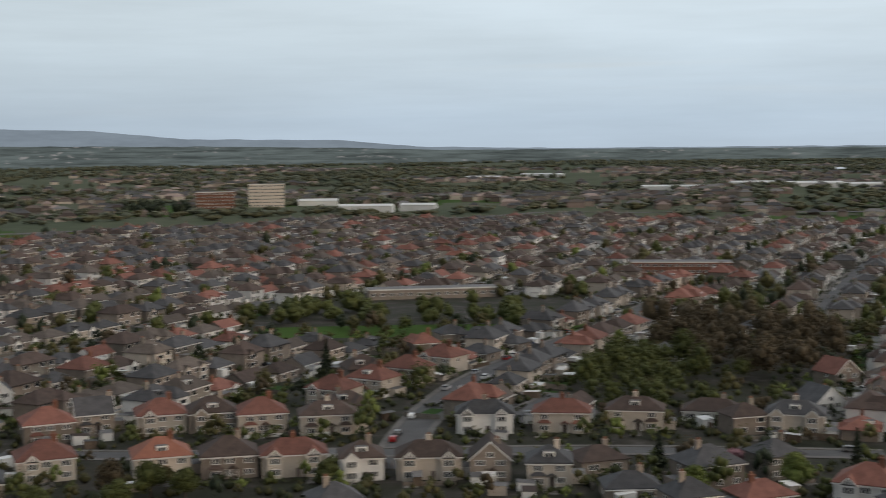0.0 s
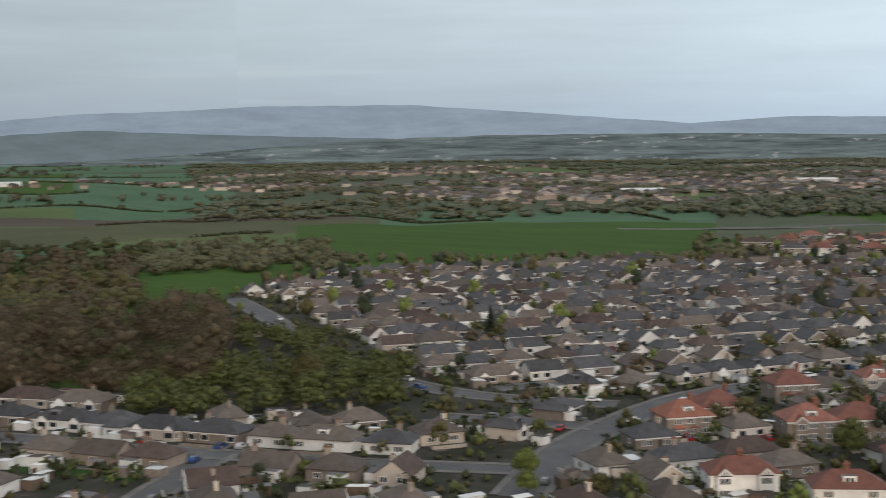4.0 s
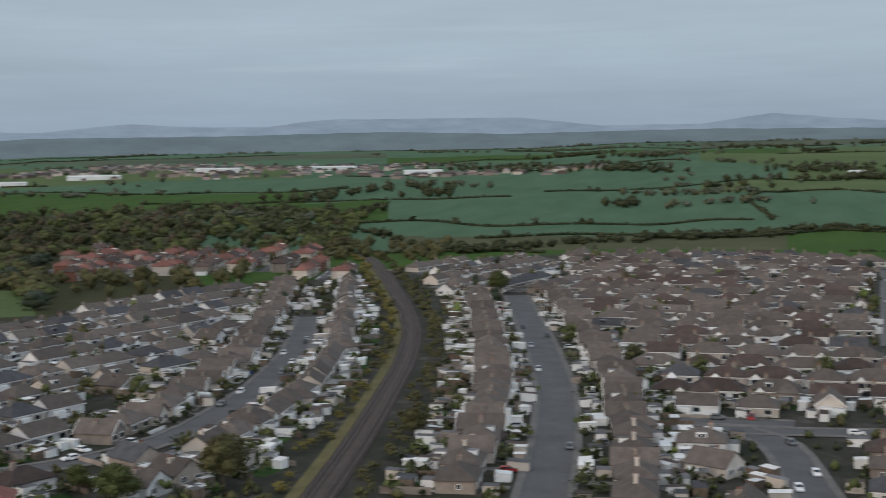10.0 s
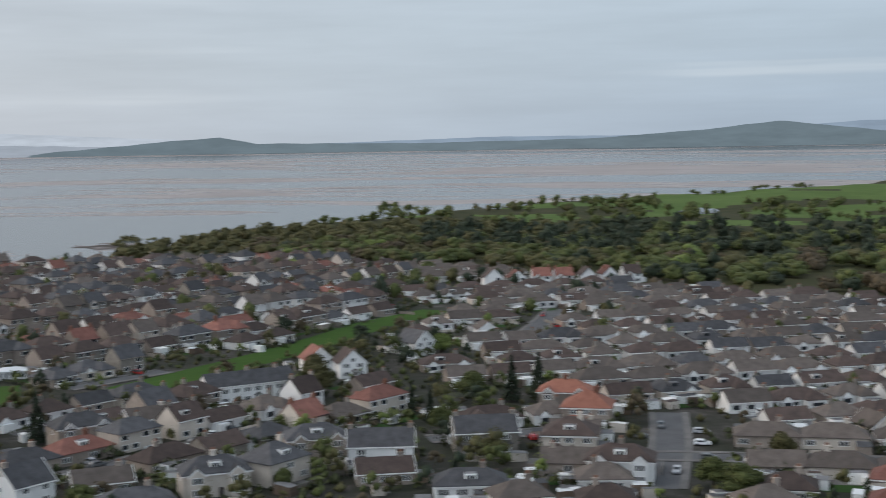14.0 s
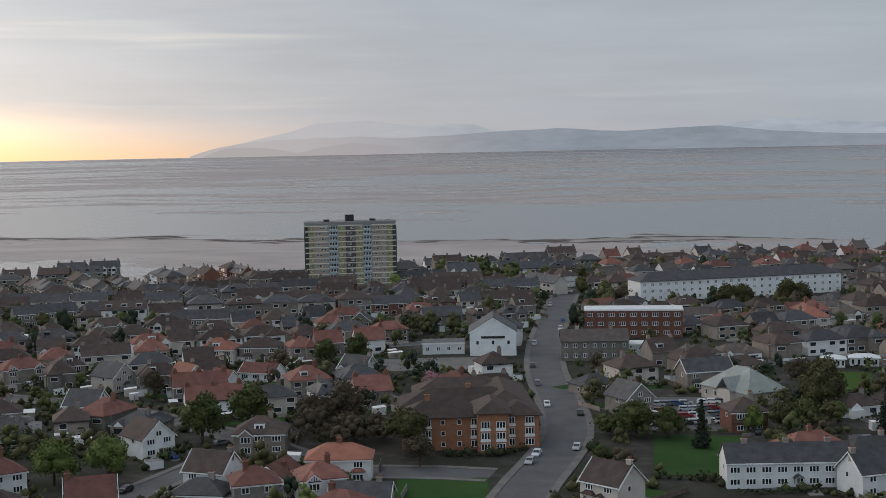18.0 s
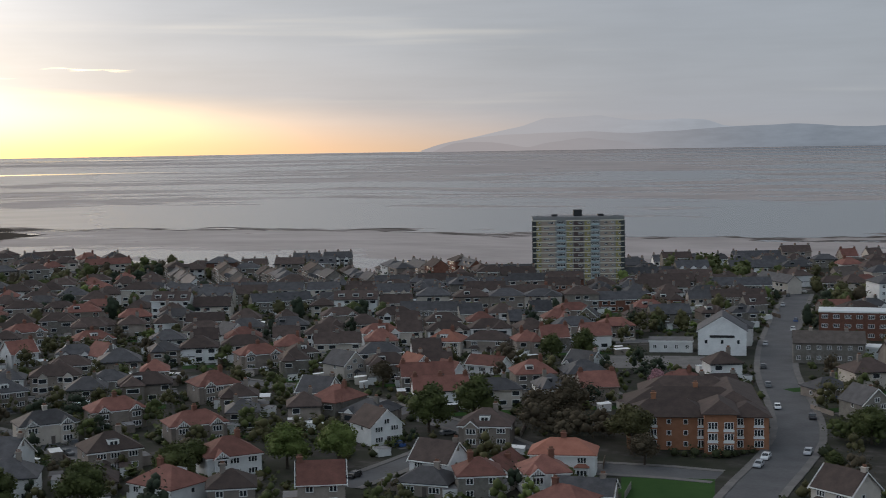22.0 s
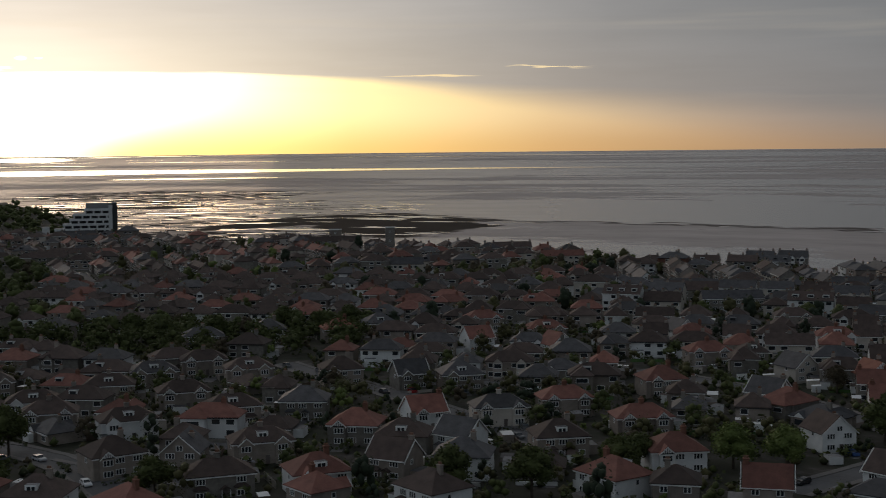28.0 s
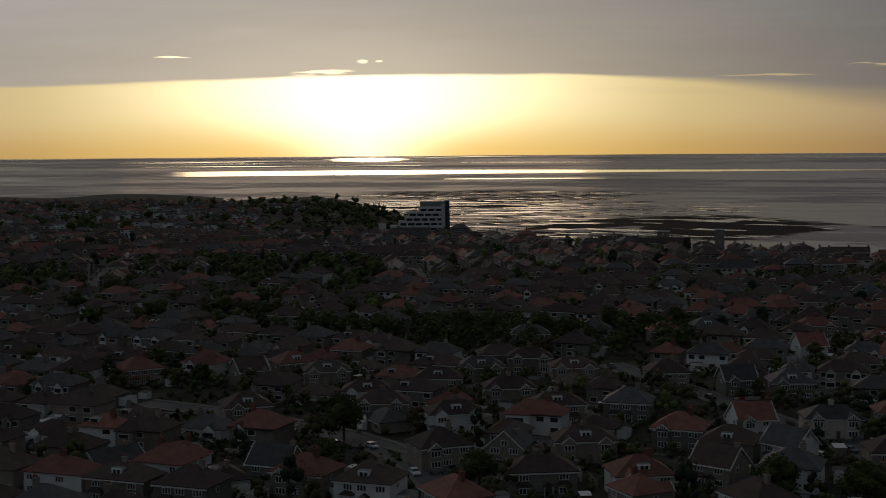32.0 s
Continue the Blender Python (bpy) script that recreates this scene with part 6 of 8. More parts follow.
house("villa", "stone", "slate", 309.9, -434.1, 228, 2, force=True)
house("semi", "dash", "red", 281.3, -465.8, 225, 1, force=True)
house("semi", "dash", "red", 245.1, -451.4, 223, 3, force=True)
house("cross", "white", "slate", 200.0, -473.5, 233, 0, force=True)
house("gab", "white", "red", 255.3, -418.6, 236, 1, force=True)
house("villa", "white", "slate", 336.5, -398.6, 220, 0, force=True)
house("semi", "dash", "slate", 305.0, -305.5, 233, 3, force=True)
house("cross", "white", "red", 223.4, -419.4, 238, 2, force=True)
house("bung", "white", "red", 275.5, -174.9, 263, 0, force=True)
house("semi", "white", "brown", 297.9, -252.5, 226, 3, force=True)
house("villa", "dash", "brown", 231.6, -218.1, 247, 1, force=True)
house("semi", "dash", "brown", 299.1, -281.6, 223, 2, force=True)
house("gab", "dash", "brown", 353.7, -250.2, 260, 1, force=True)
house("semi", "dash", "brown", 281.6, -243.7, 224, 1, force=True)
house("villa", "dash", "red", 381.6, -227.1, 259, 0, force=True)
house("villa", "dash", "brown", 305.1, -214.6, 245, 3, force=True)
house("bungw", "white", "slate", 281.4, -160.2, 270, 1, force=True)
house("gab", "dash", "slate", 244.3, -179.7, 204, 2, force=True)
house("semi", "dash", "taupe", 334.4, -266.3, 237, 3, force=True)
house("villa", "dash", "red", 355.8, -269.4, 253, 2, force=True)
house("semi", "dash", "brown", 307.3, -330.9, 228, 1, force=True)
house("semi", "dash", "slate", 346.2, -372.8, 228, 0, force=True)

def standout_trees():
    """Kind, place, size and height factor of the trees that stand out."""
    tree("leaf", -63, 286, 0.9, None, 1)
    tree("leaf", -55, 283, 0.8, None, 1)
    tree("conifer", -38, 435, 1.0, None, 1)
    tree("twig", -72, 287, 0.9, None, 1)
    tree("leaf", -26, 293, 0.7, None, 1)
    tree("lime", 52, 281, 0.8, None, 1)
    tree("lime", 75, 287, 0.9, None, 1)
    tree("conifer", 49, 308, 0.7, None, 1)
    tree("pink", 66, 304, 0.7, None, 0.8)
    tree("twig", 58, 313, 0.8, None, 0.7)
    tree("lime", -99, 341, 0.5, None, 1)
    tree("olive", -61, 292, 0.6, None, 1)
    tree("conifer", 92, 300, 0.7, None, 1.2)
    tree("leaf", -136, 297, 1.0, None, 1.1)
    tree("twig", -94, 270, 1.2, None, 0.9)
    tree("leaf", -83, 271, 0.9, None, 0.8)
    tree("leaf", -68, 276, 0.9, None, 0.8)
    tree("lime", -183, 235, 0.8, None, 1)
    tree("olive", -151, 295, 0.6, None, 0.8)
    tree("lime", -175, 225, 0.6, None, 1)
    tree("olive", -160, 230, 0.8, None, 0.8)
    tree("conifer", -334, 407, 1.0, None, 0.9)
    tree("leaf", -191, 291, 0.5, None, 0.8)
    tree("lime", -223, 206, 0.6, None, 0.7)
    tree("leaf", -307, 288, 1.1, None, 0.9)
    tree("conifer", -421, 136, 0.8, None, 1)
    tree("leaf", -418, 213, 1.1, None, 1)
    tree("olive", -511, 144, 1.1, None, 1)
    tree("conifer", -302, 176, 0.4, None, 1)
    tree("twig", -286, 83, 1.2, None, 0.8)
    tree("olive", -295, 274, 1.4, None, 1)
    tree("conifer", -423, 96, 0.95, None, 1.1)
    tree("olive", -501, 142, 1.2, None, 1)
    tree("twig", -274, 77, 1.3, None, 0.8)
    tree("leaf", -420, 214, 1.1, None, 1)
    tree("conifer", -420, 96, 0.95, None, 1.1)
    tree("olive", -335, -90, 1.0, None, 0.8)
    tree("leaf", -659, -133, 1.3, None, 1)
    tree("leaf", -257, -134, 1.3, None, 0.8)
    tree("olive", -274, -117, 1.5, None, 0.9)
    tree("leaf", -267, -202, 0.8, None, 1)
    tree("lime", -307, -230, 0.5, None, 0.7)
    tree("leaf", -266, -148, 0.7, None, 1)
    tree("olive", -664, -134, 1.4, None, 0.9)
    tree("olive", -667, -328, 1.3, None, 1)
    tree("olive", -221, -223, 0.9, None, 1)
    tree("leaf", -266, -201, 0.8, None, 1)
    tree("lime", -244, -413, 1.0, None, 0.8)
    tree("olive", -176, -375, 1.1, None, 1.1)
    tree("conifer", -214, -323, 1.1, None, 1)
    tree("conifer", -224, -324, 1.1, None, 1)
    tree("leaf", -204, -328, 1.2, None, 0.9)
    tree("leaf", -176, -300, 0.7, None, 1.1)
    tree("leaf", -195, -208, 1.2, None, 0.7)
    tree("leaf", -195, -217, 1, None, 0.8)
    tree("lime", -296, -235, 0.6, None, 0.7)
    tree("conifer", -181, -323, 0.6, None, 1.2)
    tree("olive", -74, -372, 1.4, None, 0.9)
    tree("lime", -75, -357, 0.7, None, 1)
    tree("leaf", -64, -347, 1.1, None, 0.9)
    tree("conifer", -85, -346, 1.1, None, 1)
    tree("olive", -84, -590, 1.4, None, 1)
    tree("olive", -110, -598, 1.3, None, 1)
    tree("olive", -170, -360, 1.2, None, 1)
    tree("lime", -243, -412, 1.0, None, 0.8)
    tree("leaf", -118, -268, 0.6, None, 0.9)
    tree("leaf", -76, -276, 0.9, None, 0.7)
    tree("conifer", -180, -311, 0.7, None, 1.2)
    tree("leaf", -26, -492, 0.8, None, 1)
    tree("leaf", 88, -337, 1.45, None, 1)
    tree("leaf", 79, -351, 1.4, None, 1.05)
    tree("lime", 111, -294, 1.25, None, 1)
    tree("lime", 99, -296, 1.25, None, 1)
    tree("twig", 118, -397, 1.0, None, 1)
    tree("olive", 34, -322, 1.5, None, 0.9)
    tree("twig", 53, -348, 1.6, None, 0.95)
    tree("twig", 62, -354, 1.2, None, 0.9)
    tree("leaf", 75, -454, 1.1, None, 1)
    tree("leaf", 65, -460, 1.1, None, 1.1)
    tree("pink", 36, -411, 0.7, None, 0.9)
    tree("leaf", -22, -342, 1.2, None, 0.9)
    tree("conifer", -37, -330, 0.9, None, 1.1)
    tree("leaf", -30, -342, 1.0, None, 0.9)
    tree("olive", -59, -346, 0.9, None, 1)
    tree("lime", -52, -348, 0.8, None, 1)
    tree("olive", -75, -376, 1.6, None, 1)
    tree("twig", -74, -403, 1.2, None, 1)
    tree("leaf", -12, -314, 0.6, None, 0.8)
    tree("lime", 82, -397, 0.7, None, 0.8)
    tree("conifer", 123, -459, 0.6, None, 1)
    tree("leaf", 129, -282, 1, None, 1)
    tree("olive", -78, -592, 1.4, None, 1)
    tree("olive", -105, -601, 1.5, None, 1)
    tree("twig", 30, -311, 1.0, None, 0.9)
    tree("leaf", -46, -583, 0.8, None, 1)
    tree("leaf", 156, -244, 1.3, None, 0.9)
    tree("leaf", 138, -248, 1.3, None, 1)
    tree("leaf", 200, -282, 0.7, None, 0.8)
    tree("leaf", 127, -268, 1.2, None, 1.05)
    tree("lime", 169, -233, 0.5, None, 0.8)
    tree("leaf", 205, -253, 0.6, None, 0.8)
    tree("leaf", 367, -375, 1.1, None, 1)
    tree("leaf", 354, -389, 1.2, None, 1)
    tree("leaf", 344, -417, 1.2, None, 1.1)
    tree("leaf", 324, -434, 1.2, None, 1.1)
    tree("leaf", 331, -422, 1.0, None, 1.1)
    tree("leaf", 380, -370, 1.3, None, 1)
    tree("leaf", 223, -385, 0.9, None, 0.7)
    tree("leaf", 237, -390, 0.8, None, 0.7)
    tree("leaf", 267, -218, 1.3, None, 1.1)
    tree("leaf", 243, -193, 1.2, None, 0.8)
    tree("leaf", 469, -341, 1.1, None, 1)
    tree("leaf", 364, -239, 1, None, 0.8)
    tree("leaf", 209, -209, 1.2, None, 0.8)
    tree("leaf", 403, -247, 0.9, None, 0.9)

# ---- woods, hedges and single trees: kept clear of the housing ----
def spots(a0, a1, r0, r1, n, w, h, seed, keep=None, mark=True):
    r = random.Random(seed)
    res = []
    for _ in range(n):
        az, d = r.uniform(a0, a1), math.sqrt(r.uniform(r0 * r0, r1 * r1))
        x, y = polar(az, d)
        if keep and not keep(az, d):
            continue
        k = r.uniform(0.7, 1.25)
        if mark:
            clear(x, y, w * k * 0.4)
        res.append((x, y, w * k, h * k * r.uniform(0.85, 1.15)))
    return res


M["hedge"] = material("hedge_leaves", [(0.022, 0.03, 0.012), (0.05, 0.055, 0.022)], 0.3, 0.85, spread=0.15)
M["thicket"] = material("budding_thicket", [(0.026, 0.033, 0.012), (0.056, 0.060, 0.022)], 0.3, 0.85, spread=0.12)
# foliage for far woods, made paler: distance haze is put into the colour
M["far_scrub"] = material("hazed_budding_scrub", [(0.062, 0.066, 0.036), (0.10, 0.10, 0.058)], 0.02, 0.9, spread=0.12)
M["far_wood"] = material("hazed_bare_wood", [(0.062, 0.075, 0.05), (0.10, 0.112, 0.08)], 0.02, 0.9, spread=0.12)
wood("woodland", "dense bare brown wood in early spring", spots(-60, -50.6, 425, 590, 105, 16, 15.5, 1), "twig", 0.4, 620)
wood("woodland", "tall bare trees at the edge of the wood", spots(-60.3, -50.8, 412, 436, 34, 13, 13.5, 1003), "twig", 0.4, 520)
wood("woodland", "budding trees among the bare wood", spots(-60, -51.2, 425, 600, 34, 13, 14, 1001), "thicket", 0.42, 480)
wood("woodland", "dense bare brown wood in early spring", spots(-60.5, -54, 600, 900, 70, 14, 11, 2), "twig", 0.7, 130)
wood("woodland", "budding thicket behind the bare wood", spots(-61, -53.5, 600, 1000, 90, 13, 9, 2002), "thicket", 0.7, 130)
wood("woodland", "olive and green trees among the bare wood", spots(-60, -54, 560, 740, 70, 13, 11, 3), "olive", 0.7, 130)
wood("woodland", "dark green trees and bushes behind the bungalows", spots(-54.5, -43, 372, 440, 105, 10, 9, 4) + spots(-50, -45.5, 430, 520, 34, 10, 9, 41), "leaf", 0.8, 150)
wood("woodland", "bare thicket along the fields", spots(-66, -60, 590, 840, 40, 12, 10, 5) + spots(-72, -60.5, 640, 760, 26, 9, 6, 51), "thicket", 0.7, 120)
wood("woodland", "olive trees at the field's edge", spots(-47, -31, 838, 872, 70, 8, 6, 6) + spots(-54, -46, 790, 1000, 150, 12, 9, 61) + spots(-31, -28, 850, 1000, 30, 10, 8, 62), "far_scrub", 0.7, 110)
wood("woodland", "dark conifers round the golf course", spots(-150, -128, 760, 1130, 260, 11, 14, 7, lambda a, d: d > 770 + 14 * abs(a + 138)), "conifer", 1.0, 120)
MIX = lambda seed, lo, hi: (lambda a, d: lo <= random.Random(int(a * 1.1) * 31 + int(d / 22) * 17 + seed).random() < hi)
OPEN = lambda a, d: d > town_edge(a) + 10 and not (-131 < a < -121 and 640 < d < 760) and noise.noise(Vector((a * 0.25, d * 0.011, 5.0))) > -0.28
for lo, hi, mat, word in ((0.0, 0.5, "leaf", "dark green"), (0.5, 0.68, "olive", "budding olive"), (0.68, 0.78, "twig", "bare brown"), (0.78, 0.95, "conifer", "tall dark evergreen"), (0.95, 1.0, "lime", "bright young")):
    pick_ = MIX(3, lo, hi)
    wood("woodland", word + " trees in the belt before the golf course", spots(-157, -120, 610, 1010, 1500, 15, 9.5, 8, lambda a, d: OPEN(a, d) and pick_(a, d)), mat, 0.6, 110)
wood("woodland", "dark line of trees above the shore", spots(-157, -130, 900, 2000, 800, 14, 8, 85, lambda a, d: abs(d - coast(a) + 75) < 28), "leaf", 0.8, 60)
wood("woodland", "dark clumps of trees between the fairways", spots(-152, -129, 1010, 1750, 420, 15, 11, 86, lambda a, d: noise.noise(Vector((a * 0.3, d * 0.008, 9.0))) > 0.18), "leaf", 0.7, 80)
wood("woodland", "scattered green trees on the golf course", spots(-152, -130, 1050, 1600, 70, 12, 11, 84), "leaf", 0.9, 90)
wood("woodland", "olive and brown trees by the shore", spots(-163, -143, 700, 1190, 700, 11, 8.5, 9, lambda a, d: d > town_edge(a) + 25) + spots(-150, -140, 1400, 1700, 30, 10, 9, 91), "olive", 0.9, 90)
wood("woodland", "bare wood beyond the railway", spots(-129, -108, 960, 1500, 110, 13, 10, 10) + spots(-131, -124, 1300, 2000, 60, 12, 12, 101), "twig", 0.9, 90)
wood("woodland", "budding olive wood beyond the railway", spots(-130, -108, 940, 1500, 300, 14, 11, 102), "thicket", 0.9, 90)
wood("woodland", "green wood beyond the railway", spots(-130, -107, 940, 1450, 190, 15, 11, 103), "leaf", 0.9, 90)
wood("woodland", "olive trees between the estates", spots(-122, -112, 700, 800, 50, 9, 10, 11) + spots(-112, -103, 850, 1010, 50, 9, 9, 111), "olive", 0.9, 90)
wood("woodland", "dark conifers beyond the railway", spots(-131, -121, 1000, 1500, 50, 12, 15, 12), "conifer", 1.0, 100)
wood("woodland", "tall dark trees in gardens", spots(5.8, 11, 395, 470, 26, 9, 12, 13), "leaf", 0.8, 190)
wood("woodland", "bare tall trees in gardens", spots(8.5, 15.5, 460, 590, 34, 10, 13, 14), "twig", 0.8, 170)
wood("woodland", "green trees round the playing field", spots(-10, -2.6, 562, 610, 26, 10, 10, 15) + spots(-1.5, 4.5, 545, 585, 15, 9, 10, 151) + spots(-5, 2, 500, 520, 12, 5, 4, 152), "leaf", 0.8, 150)
wood("woodland", "green trees among the villas", spots(-227.5, -216, 485, 560, 70, 11, 11, 16) + spots(-246, -228, 520, 900, 90, 11, 10, 161), "leaf", 0.8, 150)
wood("woodland", "green and bare trees along the shore road", spots(-184.5, -181.2, 715, 790, 20, 11, 12, 17), "leaf", 0.9, 130)
wood("woodland", "dark belt of trees between lawn and car park", spots(-177.8, -176.0, 334, 352, 12, 7, 8, 171) + spots(-175.8, -172.5, 346, 350, 12, 3, 2, 1711), "leaf", 0.6, 230)
wood("woodland", "large olive trees beside the hall", spots(-170.6, -168.2, 345, 385, 7, 9, 9, 172), "olive", 0.6, 230)
wood("woodland", "bare brown trees beside the brick flats", spots(-190.5, -187.2, 328, 362, 16, 9, 10, 173), "twig", 0.6, 230)
wood("woodland", "trees on the low point", spots(-246, -229, 1250, 1900, 160, 11, 10, 18) + spots(-234, -226.6, 1130, 1640, 170, 14, 9, 181), "leaf", 0.9, 60)

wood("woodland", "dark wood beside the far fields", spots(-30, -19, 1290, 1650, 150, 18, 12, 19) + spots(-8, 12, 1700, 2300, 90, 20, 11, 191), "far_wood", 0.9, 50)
wood("woodland", "dark conifers beside the far flats", spots(-13.2, -9.9, 1440, 1560, 22, 13, 17, 192), "conifer", 0.9, 60)
wood("woodland", "bare brown trees behind the gardens", spots(9.5, 16.5, 420, 520, 30, 12, 15, 193), "twig", 0.5, 300)
wood("woodland", "dark evergreens behind the gardens", spots(5.6, 12.5, 372, 450, 26, 9, 12, 194), "leaf", 0.6, 260)

RIDGE = [(-90.6, 3300, 60, 26), (-86.2, 3500, 40, 20), (-95.5, 2700, 30, 16), (-98.3, 3000, 60, 30), (-88.0, 2900, 26, 12), (-68.5, 2700, 24, 12), (-63.2, 2500, 26, 12), (-74.8, 3500, 40, 24),
         (-79.5, 3600, 40, 20), (-60.6, 2900, 34, 18), (-66.0, 3300, 30, 16), (-109.0, 1750, 26, 14), (-104.0, 1700, 18, 10), (-96.0, 1480, 12, 8)]
far_r = random.Random(27)
sp = []
for az, d, half, n in RIDGE:
    for _ in range(n):
        x, y = polar(az, d)
        sp.append((x + far_r.gauss(0, half), y + far_r.gauss(0, half), far_r.uniform(14, 22), far_r.uniform(10, 15)))
wood("woodland", "dark copses along the far ridge", sp, "hedge", 0.9, 40)
# belts of trees between the bungalows and the fields, and dark woods on the slopes
BELT_AZ, BELT_R = [-111, -107, -104, -101.8, -98.5, -95.2, -90.4, -86.2, -80.4, -75.2], [1215, 1160, 940, 945, 1000, 1040, 1095, 1160, 1130, 1095]
sp, sp2 = [], []
for k in range(330):
    az = far_r.uniform(-111, -75.2)
    low = az > -86
    d = float(np.interp(az, BELT_AZ, BELT_R)) + far_r.gauss(0, 3 if low else 13)
    x, y = polar(az, d)
    h = far_r.uniform(2.0, 3.6) if low else far_r.uniform(4.0, 8.5)
    (sp if k % 3 else sp2).append((x, y, h * far_r.uniform(1.2, 1.8), h))
for az, d, wide, deep, n in [(-101.3, 2600, 60, 24, 50), (-98.4, 2440, 75, 26, 85), (-95.8, 2310, 45, 22, 50), (-88.0, 2340, 40, 50, 60), (-86.5, 2050, 30, 34, 40), (-90.4, 1965, 40, 12, 10), (-82.0, 1765, 22, 14, 10),
                             (-92.8, 1800, 50, 10, 10), (-105.5, 1800, 60, 30, 22), (-108.6, 1400, 60, 24, 22)]:
    for k in range(n):
        r = d + far_r.gauss(0, deep)
        x, y = polar(az + math.degrees(far_r.gauss(0, wide) / d), r)
        (sp if k % 4 else sp2).append((x, y, far_r.uniform(11, 19), far_r.uniform(8, 15)))
wood("woodland", "dark belts of trees and woods among the fields", sp, "hedge", 0.8, 70)
wood("woodland", "brown budding trees among the field woods", sp2, "thicket", 0.8, 70)

# bushes along the railway
bank = random.Random(9)
sp, sp2 = [], []
for x, y in resample(RAIL[1:], 4.5):
    for s in (-1, 1):
        if bank.random() < 0.75:
            (sp2 if s < 0 and bank.random() < 0.6 else sp).append((x + bank.uniform(-2, 2), y + s * bank.uniform(6.8, 12.5), bank.uniform(3, 6), bank.uniform(2.2, 4.5)))
wood("woodland", "dark scrub along the railway banks", sp, "olive", 0.7, 200)
wood("woodland", "yellow gorse along the railway banks", sp2, "gorse", 0.7, 200)

# far trees and copses over all the inland slopes
cop = random.Random(12)
sp, sp2 = [], []
for _ in range(240):
    az, d = cop.uniform(-126, 20), math.sqrt(cop.uniform(950 ** 2, 4300 ** 2))
    if d < town_edge(az) + 90 or (-48 < az < -29 and 830 < d < 1260):
        continue
    n = cop.choice((1, 1, 2, 3, 16, 26)) if az < -50 else cop.choice((14, 20, 34))
    for _ in range(n):
        x, y = polar(az + cop.gauss(0, 22) / d * 57.3 * (2.2 if n > 6 else 1), d + cop.gauss(0, 16))
        (sp if cop.random() < 0.35 else sp2).append((x, y, cop.uniform(10, 17), cop.uniform(7, 12)))
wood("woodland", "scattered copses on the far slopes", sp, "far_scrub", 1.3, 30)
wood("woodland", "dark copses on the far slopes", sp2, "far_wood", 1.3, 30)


plain = random.Random(14)
sp, sp2 = [], []
for _ in range(11000):
    az, d = plain.uniform(-52, 23), math.sqrt(plain.uniform(1340 ** 2, 4250 ** 2))
    x, y = polar(az, d)
    v = noise.noise(Vector((x * 0.0022, y * 0.0022, 6.0))) + 0.6 * noise.noise(Vector((x * 0.007, y * 0.007, 2.0)))
    if v < (-0.22 if d < 2100 else -0.02) or d < town_edge(az) + 60 or abs(d - 1330 - 6 * az) < 40:
        continue
    (sp if plain.random() < 0.45 else sp2).append((x, y, plain.uniform(18, 34), plain.uniform(6.5, 10)))
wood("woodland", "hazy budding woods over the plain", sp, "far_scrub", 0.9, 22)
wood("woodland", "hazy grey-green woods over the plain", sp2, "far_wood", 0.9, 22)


def hedgerows():
    """Hedges along the edges of the fields."""
    rs = np.random.default_rng(21)
    pts, sz, hcores = [], [], []
    def line(a, b):
        (a0, r0), (a1, r1) = a, b
        L = math.hypot((r1 - r0), radians(a1 - a0) * (r0 + r1) / 2)
        n = max(2, int(L / max(2.0, r0 * 0.0017)))
        wob = rs.uniform(-1, 1)
        for k in range(n):
            t = k / n
            az = a0 + (a1 - a0) * t + 0.35 * math.sin(t * 6 + wob * 3)
            r = r0 + (r1 - r0) * t
            r *= 1 + 0.012 * math.sin(t * 7 + wob * 9)
            if r < town_edge(az) + 14 or az > -29 or (-48.5 < az < -29 and r < 1265) or (az > -50 and r > 1500) or rs.uniform() < 0.03:
                continue
            big = 1.0 if rs.uniform() > 0.035 else 2.2
            x, y = polar(az, r)
            z = ground_z(x, y)
            m = 4
            p = rs.normal(size=(m, 3)) * np.array([0.9, 0.9, 0.5]) * big + np.array([x, y, z + 1.0 * big])
            pts.append(p)
            hcores.append((x, y, z + 0.8 * big, 1.7 * big * (0.6 + r / 2500), 1.7 * big * (0.6 + r / 2500), 1.25 * big))
            sz.append(rs.uniform(0.8, 1.4, m) * big * (1 + r / 3500))
    for i in range(len(F_AZ)):
        for j in range(len(F_R) - 1):
            if j > 2 and (i + j) % 3:
                line(lattice(i, j), lattice(i + 1, j))
            if j > 2 and (i * 5 + j * 3) % 7 < 1:
                line(lattice(i, j), lattice(i, j + 1))
    ob = new("hedgerows", quads("hedgerows", np.concatenate(pts), np.concatenate(sz), rs, "hedge", 0.3, hcores, 0))
    tagged(ob, "dark hedgerows dividing the green fields", "hedges", kind="stuff")


hedgerows()


